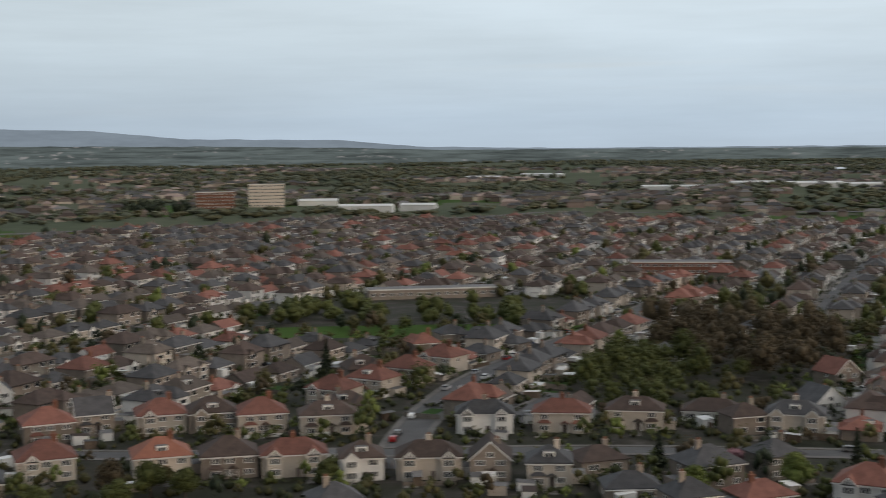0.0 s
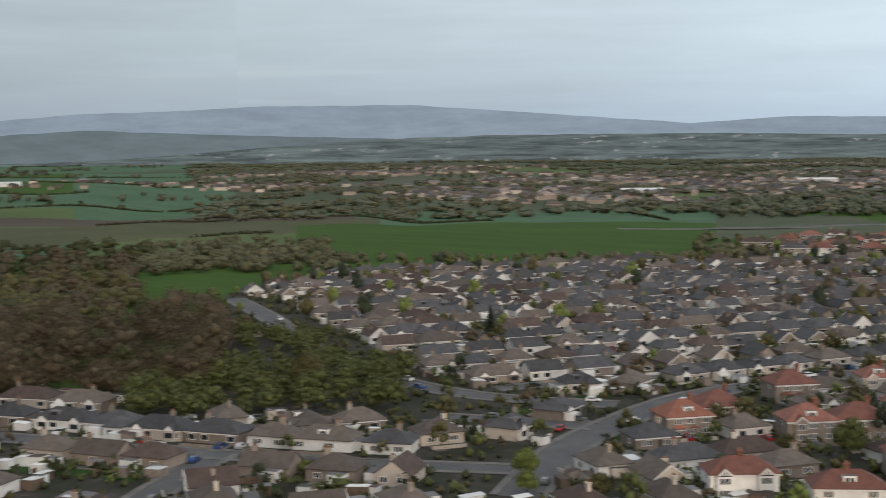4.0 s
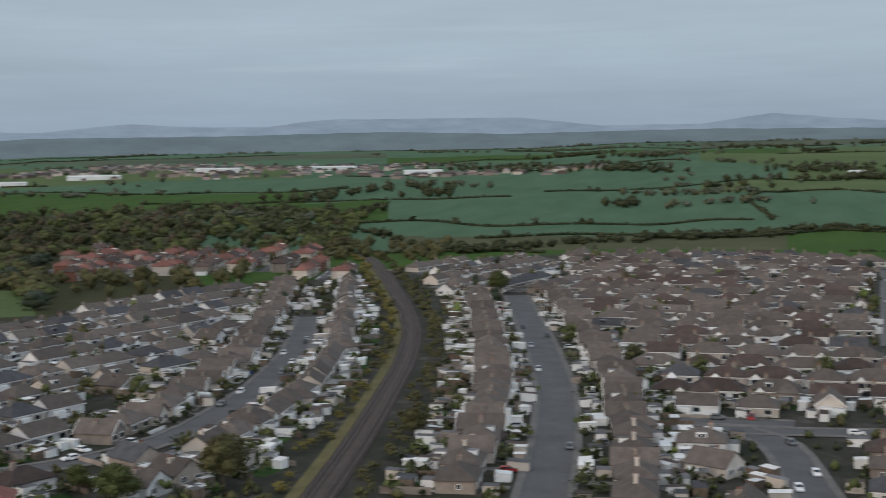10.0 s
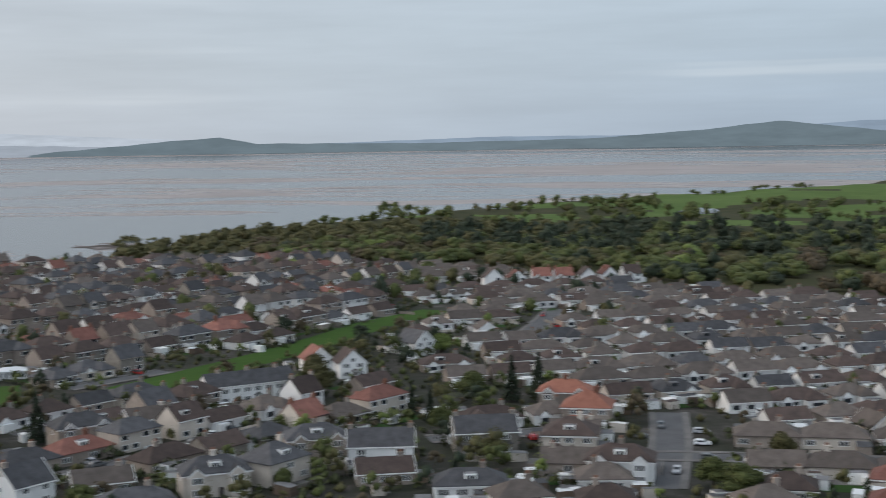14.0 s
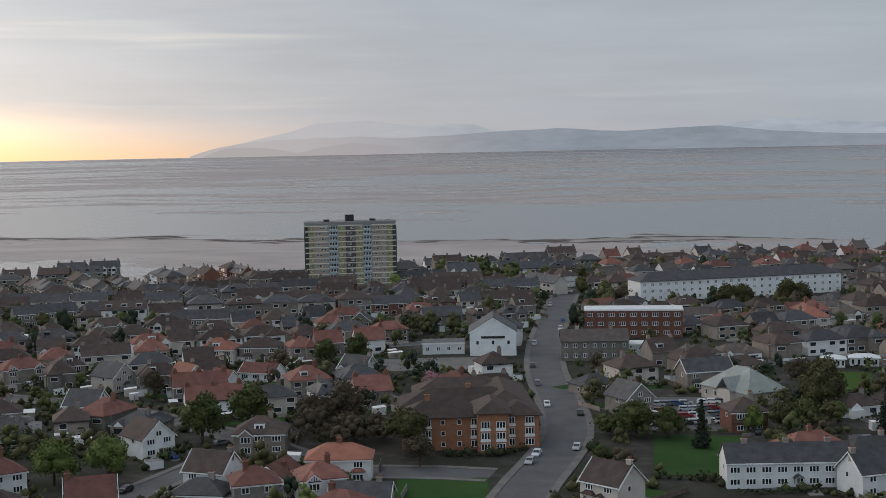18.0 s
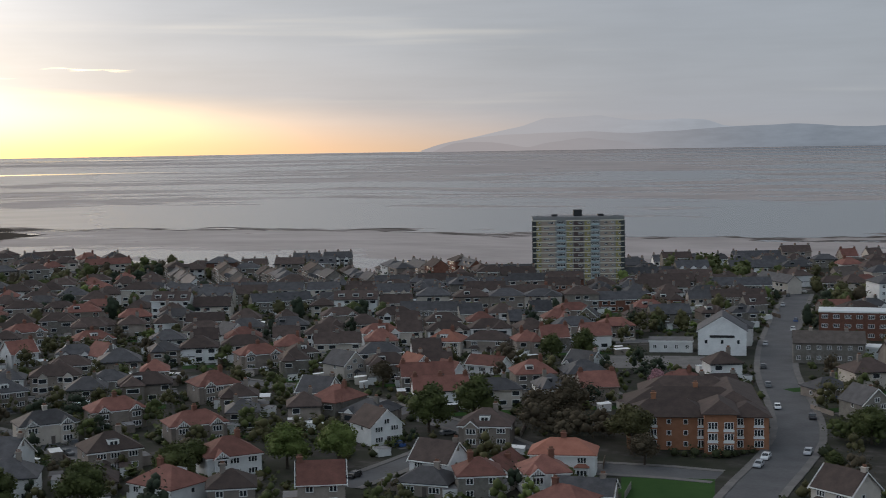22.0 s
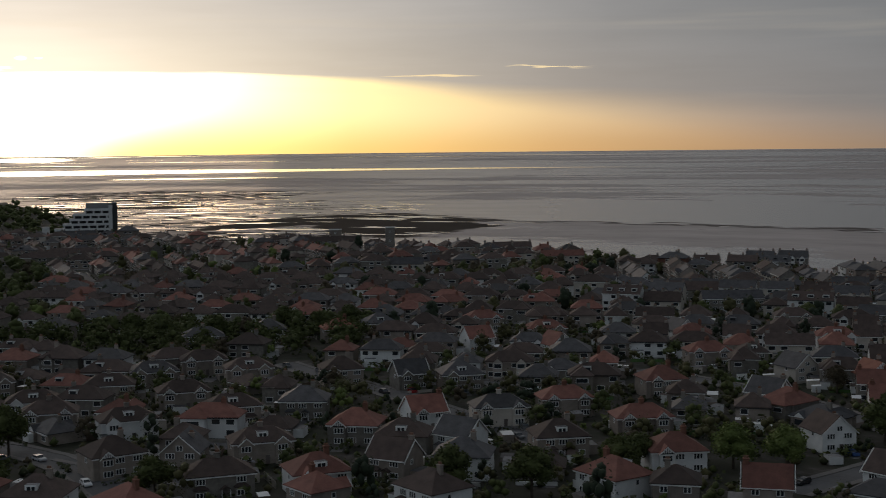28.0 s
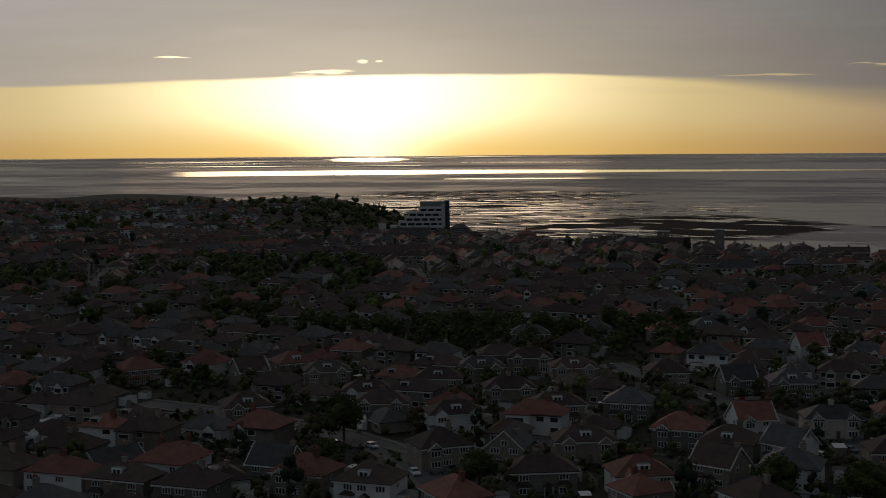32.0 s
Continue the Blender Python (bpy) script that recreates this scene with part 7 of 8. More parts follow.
def hedge_line(pts, h, label="ragged dark hedge of scrub between fields"):
    """A tall ragged hedge or line of scrub across the fields."""
    rs = np.random.default_rng(int(abs(pts[0][0]) + h * 10))
    p, s, hc = [], [], []
    for x, y in resample(pts, 1.8 + h * 0.35):
        if rs.uniform() < 0.06:
            continue
        k = h * rs.uniform(0.5, 1.25)
        n = int(16 + 15 * k)
        p.append(rs.normal(size=(n, 3)) * np.array([0.6, 0.6, 0.34]) * k + np.array([x, y, ground_z(x, y) + 0.75 * k]))
        s.append(rs.uniform(0.22, 0.45, n) * (0.5 + 0.3 * k))
        hc.append((x, y, ground_z(x, y) + 0.6 * k, 0.8 * k, 0.8 * k, 0.72 * k))
    ob = new("hedgerow", quads("hedgerow", np.concatenate(p), np.concatenate(s), rs, "hedge" if h < 2.5 else "thicket", 0.2, hc, 1))
    tagged(ob, label, "hedge", kind="stuff")


hedge_line([(-1044, -100), (-1071, -20), (-1143, 70), (-1179, 190), (-1151, 316), (-1138, 426)], 2.2)
hedge_line([(-935, 49), (-933, 134), (-934, 215), (-848, 244)], 1.3)
hedge_line([(-793, 111), (-774, 144), (-706, 168)], 1.3)
hedge_line([(-606, 94), (-651, 121), (-695, 147), (-711, 188), (-711, 227), (-753, 275), (-780, 310)], 3.0)
hedge_line([(-677, 164), (-637, 203), (-657, 265), (-585, 283), (-540, 318)], 3.4)
hedge_line([(-554, 89), (-544, 149), (-536, 196), (-473, 264)], 0.9)
hedge_line([(-639, 173), (-627, 223), (-622, 285), (-629, 361)], 3.4)
hedge_line([(-743, 202), (-727, 243), (-773, 311), (-762, 369)], 1.5)
hedge_line([(-554, 230), (-506, 247), (-515, 295)], 3.2)
hedge_line([(24, -322), (12, -322), (6, -328), (5, -345), (6, -372)], 1.5, "clipped green hedge round the brick flats")
hedge_line([(-24, -300), (-38, -297), (-47, -303)], 1.3, "low dark hedge along the lawn")
# trees that stand out
standout_trees()

# ---- the town ----
GREY = ["taupe", "taupe", "taupe", "taupe", "brown", "slate", "taupe", "brown"]
REDS = ["red", "red", "brown", "brown", "slate", "orange"]
PALE = ["white", "dash", "dash", "cream"]
BUNG = ["bung", "bungw", "bung", "bungt", "bung2"]


def beside(pts, side, styles, walls, roofs, back, seed, gap=2.4, key="north", limit=None):
    row(pts, styles, walls, roofs, side, back, gap, seed, key, 0.02, limit)


C1 = [(-655, -123), (-491, -83), (-401, -63), (-326, -52), (-277, -47)]
beside(C1, 1, ["bung", "bungt"], ["dash", "cream"], ["taupe"], 19, 31, 1.6, "rail")
beside(C1, -1, ["bung", "bungt"], ["dash", "cream"], ["taupe"], 19, 32, 1.6, "rail")
C0 = [(-700, -240), (-562, -198), (-460, -168), (-391, -155), (-337, -150), (-303, -151)]
beside(C0, -1, ["bung", "bungt"], ["dash", "cream"], ["taupe"], 17, 33, 1.6, "rail")
beside(C0, 1, ["bung", "bungw"], ["dash", "cream"], ["taupe"], 16, 34, 2, "rail")
B1 = [(-423, 114), (-405, 134), (-359, 161), (-320, 183), (-291, 193), (-259, 205), (-232, 217), (-208, 229)]
beside(B1, 1, ["bung", "bung2"], ["cream", "white", "white", "dash"], ["taupe", "taupe", "slate"], 15, 35, 2, "east")
beside(B1, -1, ["bung", "bungw", "bungt"], ["cream", "dash"], ["taupe", "taupe", "brown"], 14, 36, 2, "east")
S2 = [(-196, 266), (-203, 308), (-208, 345), (-188, 399), (-155, 473), (-120, 540)]
beside(S2, 1, ["bung", "bung2"], ["cream", "dash"], ["taupe", "slate"], 17, 37, 2, "north")
beside([(2, 408), (18, 449), (36, 491), (68, 550), (102, 635), (138, 695)], -1, ["villa", "bung"], ["dash", "cream"], ["red", "slate", "brown"], 16, 38, 2, "north")
beside([(2, 408), (18, 449), (36, 491), (68, 550), (102, 635), (138, 695)], 1, ["villa", "bung"], ["dash", "cream"], ["slate", "slate", "red"], 16, 39, 2, "north")
D1 = [(-186, -262), (-207, -245), (-232, -224), (-260, -198), (-274, -180)]
beside(D1, 1, ["bung2", "bungw"], ["cream", "dash"], ["taupe"], 15, 40, 2, "grey")
beside(D1, -1, ["bung2", "bungw"], ["cream", "dash"], ["taupe"], 15, 41, 2, "grey")

beside([(-370, -580), (-420, -560), (-473, -541)], 1, ["cross", "gab"], ["white"], ["brown", "red"], 8, 42, 1.5, "grey")
PARK = lambda az, r, x, y: not (-8 < az < 6 and 515 < r < 640)
def both(f, g_):
    return lambda az, r, x, y: f(az, r, x, y) and g_(az, r, x, y)

estate(both(band(-20, 22, 268, 1300), PARK), polar(0, 600), 24, 18, 900, ["villa", "bung", "bungw", "semi"], ["dash", "dash", "stone", "cream", "white"], ["slate", "slate", "brown", "brown", "taupe", "red"], seed=2, key="north", bend=0.9, period=52)
estate(band(-52, -20, 268, 860), polar(-30, 500), 30, 14, 700, BUNG, PALE, ["taupe", "slate", "brown", "slate"], seed=22, key="north", bend=0.6, period=50)
estate(band(-31, -20, 860, 1250), polar(-26, 1000), 60, 8, 500, ["semi", "bung"], PALE, REDS, seed=23, key="north", bend=0.6, period=50)
estate(band(-83, -52, 268, 560), polar(-70, 400), 66, 10, 500, ["bung2", "bung", "bung2", "bungw", "bungt"], ["white", "white", "cream", "dash"], GREY, seed=3, key="east", bend=0.4, period=46)
estate(band(-98.5, -80, 268, 930), polar(-90, 500), 2, 20, 600, ["bung2", "bung2", "bung", "bungw"], ["cream", "white", "cream", "dash"], GREY, seed=4, key="rail", bend=0.4, period=46)
estate(band(-127, -98, 268, 930), polar(-113, 500), -73, 16, 600, ["bung", "bung2", "bungw"], ["cream", "dash", "white"], ["taupe", "taupe", "slate"], seed=44, key="rail", bend=0.5, period=46)
estate(lambda az, r, x, y: -127 < az < -107 and 760 < r < 1000 and noise.noise(Vector((x * 0.006, y * 0.006, 0))) > -0.1, polar(-117, 850), -100, 5, 300, ["det", "semi"], ["dash", "brick", "cream"], ["red", "brown", "brown", "red"], seed=45, key="rail", period=44)
estate(band(-151, -127, 268, 860), polar(-140, 450), -73, 14, 500, ["bung2", "bung", "bungw"], ["white", "white", "cream", "dash"], ["taupe", "taupe", "brown", "slate"], seed=5, key="grey", bend=0.4, period=44)
estate(band(-178, -151, 268, 930), polar(-165, 550), -112, 16, 600, ["bung", "bung2", "semi", "bungw", "villa", "gab"], ["dash", "white", "cream", "stone", "dash"], ["brown", "slate", "brown", "taupe", "slate", "brown", "red"], seed=6, key="west", bend=0.4, period=46)
estate(band(-205, -178, 268, 575), polar(-192, 450), -112, 16, 600, ["semi", "villa", "det", "semig", "semi", "gab"], ["dash", "stone", "dash", "white", "cream"], ["red", "brown", "brown", "brown", "slate", "slate"], seed=7, key="shore", bend=0.5, period=48)
ACROSS = lambda az, r, x, y: noise.noise(Vector((x * 0.008, y * 0.008, 11.0))) > -0.05
ALONG = lambda az, r, x, y: not ACROSS(az, r, x, y)
for pick_, way, seed_ in ((ACROSS, -104, 71), (ALONG, -30, 72)):
    estate(both(band(-207, -178, 575, 840), pick_), polar(-192, 700), way, 14, 600, ["semig", "semi", "tall", "terr", "tallhip", "villa", "det"], ["stone", "dash", "dash", "cream", "stone", "brick", "white"], ["slate", "slate", "brown", "brown", "slate", "brown"], seed=seed_, key="shore", bend=0.4, period=46)
estate(band(-250, -205, 268, 760), polar(-225, 500), -115, 20, 1000, ["semi", "villa", "semi", "det", "villa", "bung"], ["dash", "stone", "dash", "dash", "white"], ["red", "brown", "brown", "brown", "slate"], seed=8, key="sun", bend=0.5, period=48)
for pick_, way, seed_ in ((ACROSS, -128, 81), (ALONG, -55, 82)):
    estate(both(band(-250, -207, 760, 1150), pick_), polar(-225, 900), way, 20, 1000, ["semi", "semi", "terr", "tallhip", "villa", "det"], ["dash", "stone", "dash", "stone", "cream"], ["brown", "brown", "slate", "red", "brown"], seed=seed_, key="sun", bend=0.5, period=47)
estate(band(-250, -227, 1150, 2100), polar(-238, 1500), -125, 12, 900, ["semi", "bung", "det"], ["dash", "stone", "white"], ["brown", "slate", "red"], seed=9, key="sun", bend=0.5, period=95)

def infill(limit, a0, a1, r0, r1, dir_az, styles, walls, roofs, seed, key, step=16.5, chance=0.6):
    """Houses on whatever ground is still open."""
    r = random.Random(seed)
    ux, uy = polar(dir_az, 1)
    vx, vy = polar(dir_az + 90, 1)
    cx, cy = polar((a0 + a1) / 2, (r0 + r1) / 2)
    n = int(r1 / step) + 2
    for i in range(-n, n + 1):
        for j in range(-n, n + 1):
            x = cx + ux * i * step + vx * j * step * 1.25 + r.uniform(-1.5, 1.5)
            y = cy + uy * i * step + vy * j * step * 1.25 + r.uniform(-1.5, 1.5)
            st, wl, rf, v, flip, luck = r.choice(styles), r.choice(walls), r.choice(roofs), r.randrange(12), r.choice((0, 180)), r.random()
            az, d = heading(x, y), math.hypot(x, y)
            if a0 <= az < a1 and r0 <= d < r1 and limit(az, d, x, y) and luck < chance and free(x, y, 7.0, False):
                house(st, wl, rf, x, y, 90 - dir_az + flip + 180 + r.uniform(-3, 3), v, key)


ANY = band(-250, 24, 262, 2000)
# groups of tall trees among the houses, kept from the infill
grp = random.Random(41)
lots = {"leaf": [], "olive": [], "twig": [], "conifer": []}
for _ in range(820):
    az, d = grp.choice((grp.uniform(-30, 22), grp.uniform(-250, -178), grp.uniform(-250, -178), grp.uniform(-250, -150), grp.uniform(-180, -135), grp.uniform(-180, -30))), math.sqrt(grp.uniform(300 ** 2, 900 ** 2))
    if d > min(town_edge(az), coast(az) - 60) - 20:
        continue
    for _ in range(grp.choice((1, 2, 2, 3, 5))):
        x, y = polar(az, d)
        x, y = x + grp.gauss(0, 9), y + grp.gauss(0, 6)
        k = grp.uniform(0.8, 1.25)
        if free(x, y, 2.2 * k):
            lots[grp.choice(("leaf", "leaf", "olive", "olive", "twig", "conifer"))].append((x, y, 8.5 * k, 9.5 * k))
for kind, sp_ in lots.items():
    wood("tall_trees", "tall %s trees standing among the houses" % {"leaf": "green", "olive": "budding olive", "twig": "bare brown", "conifer": "dark evergreen"}[kind], sp_, kind, 0.62, 150, 6)

infill(both(ANY, PARK), -20, 24, 266, 560, 70, ["villa", "bung", "det"], ["dash", "stone", "dash"], ["red", "brown", "slate", "slate"], 51, "north", 17, 0.35)
infill(ANY, -52, -20, 266, 560, 30, ["bung", "bungt"], PALE, GREY, 52, "north", 15.5, 0.35)
infill(ANY, -83, -52, 266, 520, 66, ["bung", "bungt"], ["cream", "white", "white", "dash"], GREY, 53, "east", 15, 0.5)
infill(ANY, -107, -83, 266, 700, 2, ["bung", "bungt"], ["cream", "white", "white", "dash"], GREY, 54, "rail", 15, 0.55)
infill(ANY, -150, -107, 266, 600, -73, ["bung", "bungt"], ["cream", "white", "white", "dash"], GREY, 55, "grey", 15, 0.5)
infill(ANY, -178, -150, 266, 600, -112, ["bung", "villa", "bung"], ["dash", "white", "cream", "dash"], ["brown", "slate", "brown", "taupe"], 56, "west", 17, 0.3)
infill(ANY, -205, -178, 266, 600, -112, ["det", "villa", "bung", "det", "gab"], ["dash", "stone", "dash", "white"], ["red", "brown", "brown", "slate"], 57, "shore", 16.5, 0.65)
infill(ANY, -250, -205, 266, 700, -115, ["det", "villa", "villa", "bung"], ["dash", "stone", "dash", "white"], ["red", "brown", "brown", "brown", "slate"], 58, "sun", 16.5, 0.65)

infill(ANY, -150, -30, 266, 400, -60, ["bung", "bungt"], ["white", "cream", "dash"], GREY, 63, "grey", 14, 0.45)
infill(ANY, -250, -178, 266, 420, -70, ["det", "villa", "bung"], ["dash", "stone", "white"], ["red", "brown", "brown", "slate"], 64, "sun", 14.5, 0.45)

# low shrubs in the gaps of the gardens
def shrubs():
    r = random.Random(91)
    rs = np.random.default_rng(91)
    lots = {"leaf": [], "hedge": [], "olive": []}
    for _ in range(42000):
        az, d = r.uniform(-250, 22), math.sqrt(r.uniform(262 ** 2, 760 ** 2))
        if d > min(town_edge(az), coast(az) - 60) - 5 or (-150 < az < -60 and r.random() < 0.6):
            continue
        x, y = polar(az, d)
        if not PARK(az, d, x, y):
            continue
        k = r.uniform(0.8, 2.1)
        if free(x, y, 0.55 * k):
            lots[r.choice(("leaf", "hedge", "hedge", "olive"))].append((x, y, k))
    for mat, sp_ in lots.items():
        cores = np.array([(x, y, ground_z(x, y) + 0.45 * k, 0.75 * k, 0.75 * k, 0.7 * k) for x, y, k in sp_])
        n = 4
        c = np.repeat(cores, n, axis=0)
        d = rs.normal(size=(len(c), 3))
        d /= np.linalg.norm(d, axis=1)[:, None]
        d[:, 2] = np.abs(d[:, 2])
        ob = new("garden_shrubs", quads("garden_shrubs", c[:, :3] + d * c[:, 3:6], rs.uniform(0.25, 0.5, len(c)), rs, mat, 0.6, cores, 0))
        tagged(ob, "low dark shrubs and bushes in the gardens", "bushes", kind="stuff")


# garden trees wherever there is room
gt = random.Random(31)
stand = {"leaf": [], "olive": [], "twig": [], "conifer": [], "lime": []}
for _ in range(19000):
    az, d = gt.uniform(-250, 22), math.sqrt(gt.uniform(268 ** 2, 1150 ** 2))
    if d > min(town_edge(az), coast(az) - 60) - 5:
        continue
    x, y = polar(az, d)
    kind = gt.choice(("leaf", "leaf", "olive", "twig", "olive", "lime", "conifer"))
    k = gt.uniform(0.55, 1.2) if gt.random() < 0.75 or -150 < az < -52 else gt.uniform(1.2, 1.9)
    if az < -52 and az > -150 and gt.random() < 0.6:
        continue
    if not PARK(az, d, x, y) or not free(x, y, 1.8 * k):
        continue
    stand[kind].append((x, y, 5.2 * k, (6.6 if kind != "conifer" else 8.5) * k))
for kind, sp_ in stand.items():
    wood("garden_trees", "%s trees in gardens between the houses" % {"leaf": "small green", "olive": "budding olive", "twig": "bare brown", "conifer": "dark evergreen", "lime": "bright young"}[kind], sp_, kind, 0.66, 75, 5)


# muted grey-pink for the far estates, with distance haze mixed into it
M["pinkdash"] = material("hazed_pink_render", [(0.24, 0.19, 0.175), (0.32, 0.26, 0.24)], 0.2, 0.9, spread=0.2)


def suburbs():
    """Far estates, as joined low houses, on the slopes beyond the town."""
    r = random.Random(61)
    m = Mesh()
    for a0, a1, r0, r1, n in ((-50, -20, 1600, 3400, 900), (-26, 20, 1380, 2400, 900), (-30, 20, 2400, 3800, 700), (-112, -99, 2250, 2900, 160), (-126, -112, 2300, 3100, 200), (-60, -48, 1900, 2900, 60)):
        seeds = [(r.uniform(a0, a1), r.uniform(r0, r1)) for _ in range(max(3, n // 32))]
        for _ in range(n):
            ca, cr = r.choice(seeds)
            az, d = ca + r.gauss(0, 90) / cr * 57.3, cr + r.gauss(0, 45)
            x, y = polar(az, d)
            z, w, dp, h = ground_z(x, y), r.uniform(8, 20), r.uniform(8, 10), r.choice((3.0, 5.2, 5.2))
            wl, rf = r.choice(("dash", "dash", "taupe", "pinkdash", "cream")), r.choice(("brown", "slate", "slate", "taupe", "taupe", "lead", "pinkdash"))
            t = Mesh()
            t.box(-w / 2, w / 2, -dp / 2, dp / 2, -1, h, wl)
            t.hip(w, dp, h, 3.0, 0.4, rf)
            c, s = math.cos(radians(-az)), math.sin(radians(-az))
            k = len(m.v)
            m.v.extend((x + c * p - s * q, y + s * p + c * q, z + u) for p, q, u in t.v)
            for f, mi in zip(t.f, t.m):
                m.f.append(tuple(k + i for i in f))
                m.m.append(m.slot(t.names[mi]))
    tagged(new("far_suburbs", m.data("far_suburbs")), "estates of small houses on the far slopes", "houses", kind="stuff")


suburbs()
street([polar(a, 1330 + 6 * a) for a in range(-34, 21, 3)], 14, False)

# ---- cars ----
CARCOL = {"white": (0.75, 0.76, 0.77), "silver": (0.42, 0.43, 0.45), "black": (0.02, 0.02, 0.022), "grey": (0.12, 0.125, 0.13), "red": (0.28, 0.02, 0.02), "blue": (0.03, 0.07, 0.20)}
for nm, cl in CARCOL.items():
    M["car_" + nm] = material("car_paint_" + nm, [cl], 1.0, 0.25, spec=0.6)
CARS = {}


def car_shell(w, prof, mat):
    """A shell swept across the width from a side profile of (x, z), narrower towards the top."""
    m = Mesh()
    n = len(prof)
    zt = max(p[1] for p in prof)
    vs = []
    for s in (-1, 1):
        vs += [(x, s * w / 2 * (1 - 0.16 * max(0, (z - 0.75)) / max(0.01, zt - 0.7)), z) for x, z in prof]
    fs = [(i, (i + 1) % n, n + (i + 1) % n, n + i) for i in range(n)] + [tuple(range(n))[::-1], tuple(range(n, 2 * n))]
    m.solid(vs, fs, mat)
    return m


def make_car(colour):
    root = new("car")
    tagged(root, colour + " hatchback car with dark windows on the street", "car", "parked cars")
    part("body", car_shell(1.76, [(-2.1, 0.3), (2.1, 0.3), (2.12, 0.62), (1.95, 0.86), (1.05, 0.94), (0.55, 1.1), (0.4, 1.42), (-1.3, 1.46), (-1.75, 1.38), (-2.08, 0.95)], "car_" + colour), root)
    part("windscreen", car_shell(1.5, [(1.0, 0.96), (0.62, 1.1), (0.42, 1.4), (0.46, 1.43), (0.72, 1.15), (1.06, 0.98)], "glass"), root)
    for s in (-1, 1):
        m = Mesh()
        m.box(-1.5, 0.5, s * 0.84 - 0.03, s * 0.84 + 0.03, 0.98, 1.3, "glass")
        part("side_window", m, root)
    m = Mesh()
    ring = [(0.31 * math.cos(2 * math.pi * k / 10), 0.31 * math.sin(2 * math.pi * k / 10)) for k in range(10)]
    m.solid([(x, -0.1, z) for x, z in ring] + [(x, 0.1, z) for x, z in ring], [(k, (k + 1) % 10, 10 + (k + 1) % 10, 10 + k) for k in range(10)] + [tuple(range(10)), tuple(range(19, 9, -1))], "tyre")
    wheel = m.data("wheel")
    for x in (-1.3, 1.3):
        for s in (-1, 1):
            part("wheel", wheel, root, loc=(x, s * 0.8, 0.31))
    return root


def car(colour, x, y, rot, z=0.06):
    m = pose(x, y, max(0, ground_z(x, y)) + z, 0, 0, rot)
    if colour in CARS:
        copy_thing(CARS[colour], m)
    else:
        CARS[colour] = make_car(colour)
        CARS[colour].matrix_basis = m


carr = random.Random(15)
far_cars = Mesh()


def simple_car(x, y, a, colour):
    c, s = math.cos(a), math.sin(a)
    z = max(0, ground_z(x, y)) + 0.1
    def put(l0, l1, h0, h1, t0, t1, w, mat):
        vs = [(x + c * u - s * v, y + s * u + c * v, z + k) for k, p, q in ((h0, l0, l1), (h1, t0, t1)) for u, v in ((p, -w / 2), (q, -w / 2), (q, w / 2), (p, w / 2))]
        far_cars.solid(vs, [(0, 1, 5, 4), (1, 2, 6, 5), (2, 3, 7, 6), (3, 0, 4, 7), (4, 5, 6, 7)], mat)
    put(-2.1, 2.1, 0.2, 0.9, -2.05, 2.0, 1.75, "car_" + colour)
    put(-1.9, 1.0, 0.9, 1.35, -1.5, 0.4, 1.6, "glass")
    put(-1.5, 0.4, 1.35, 1.42, -1.4, 0.3, 1.45, "car_" + colour)


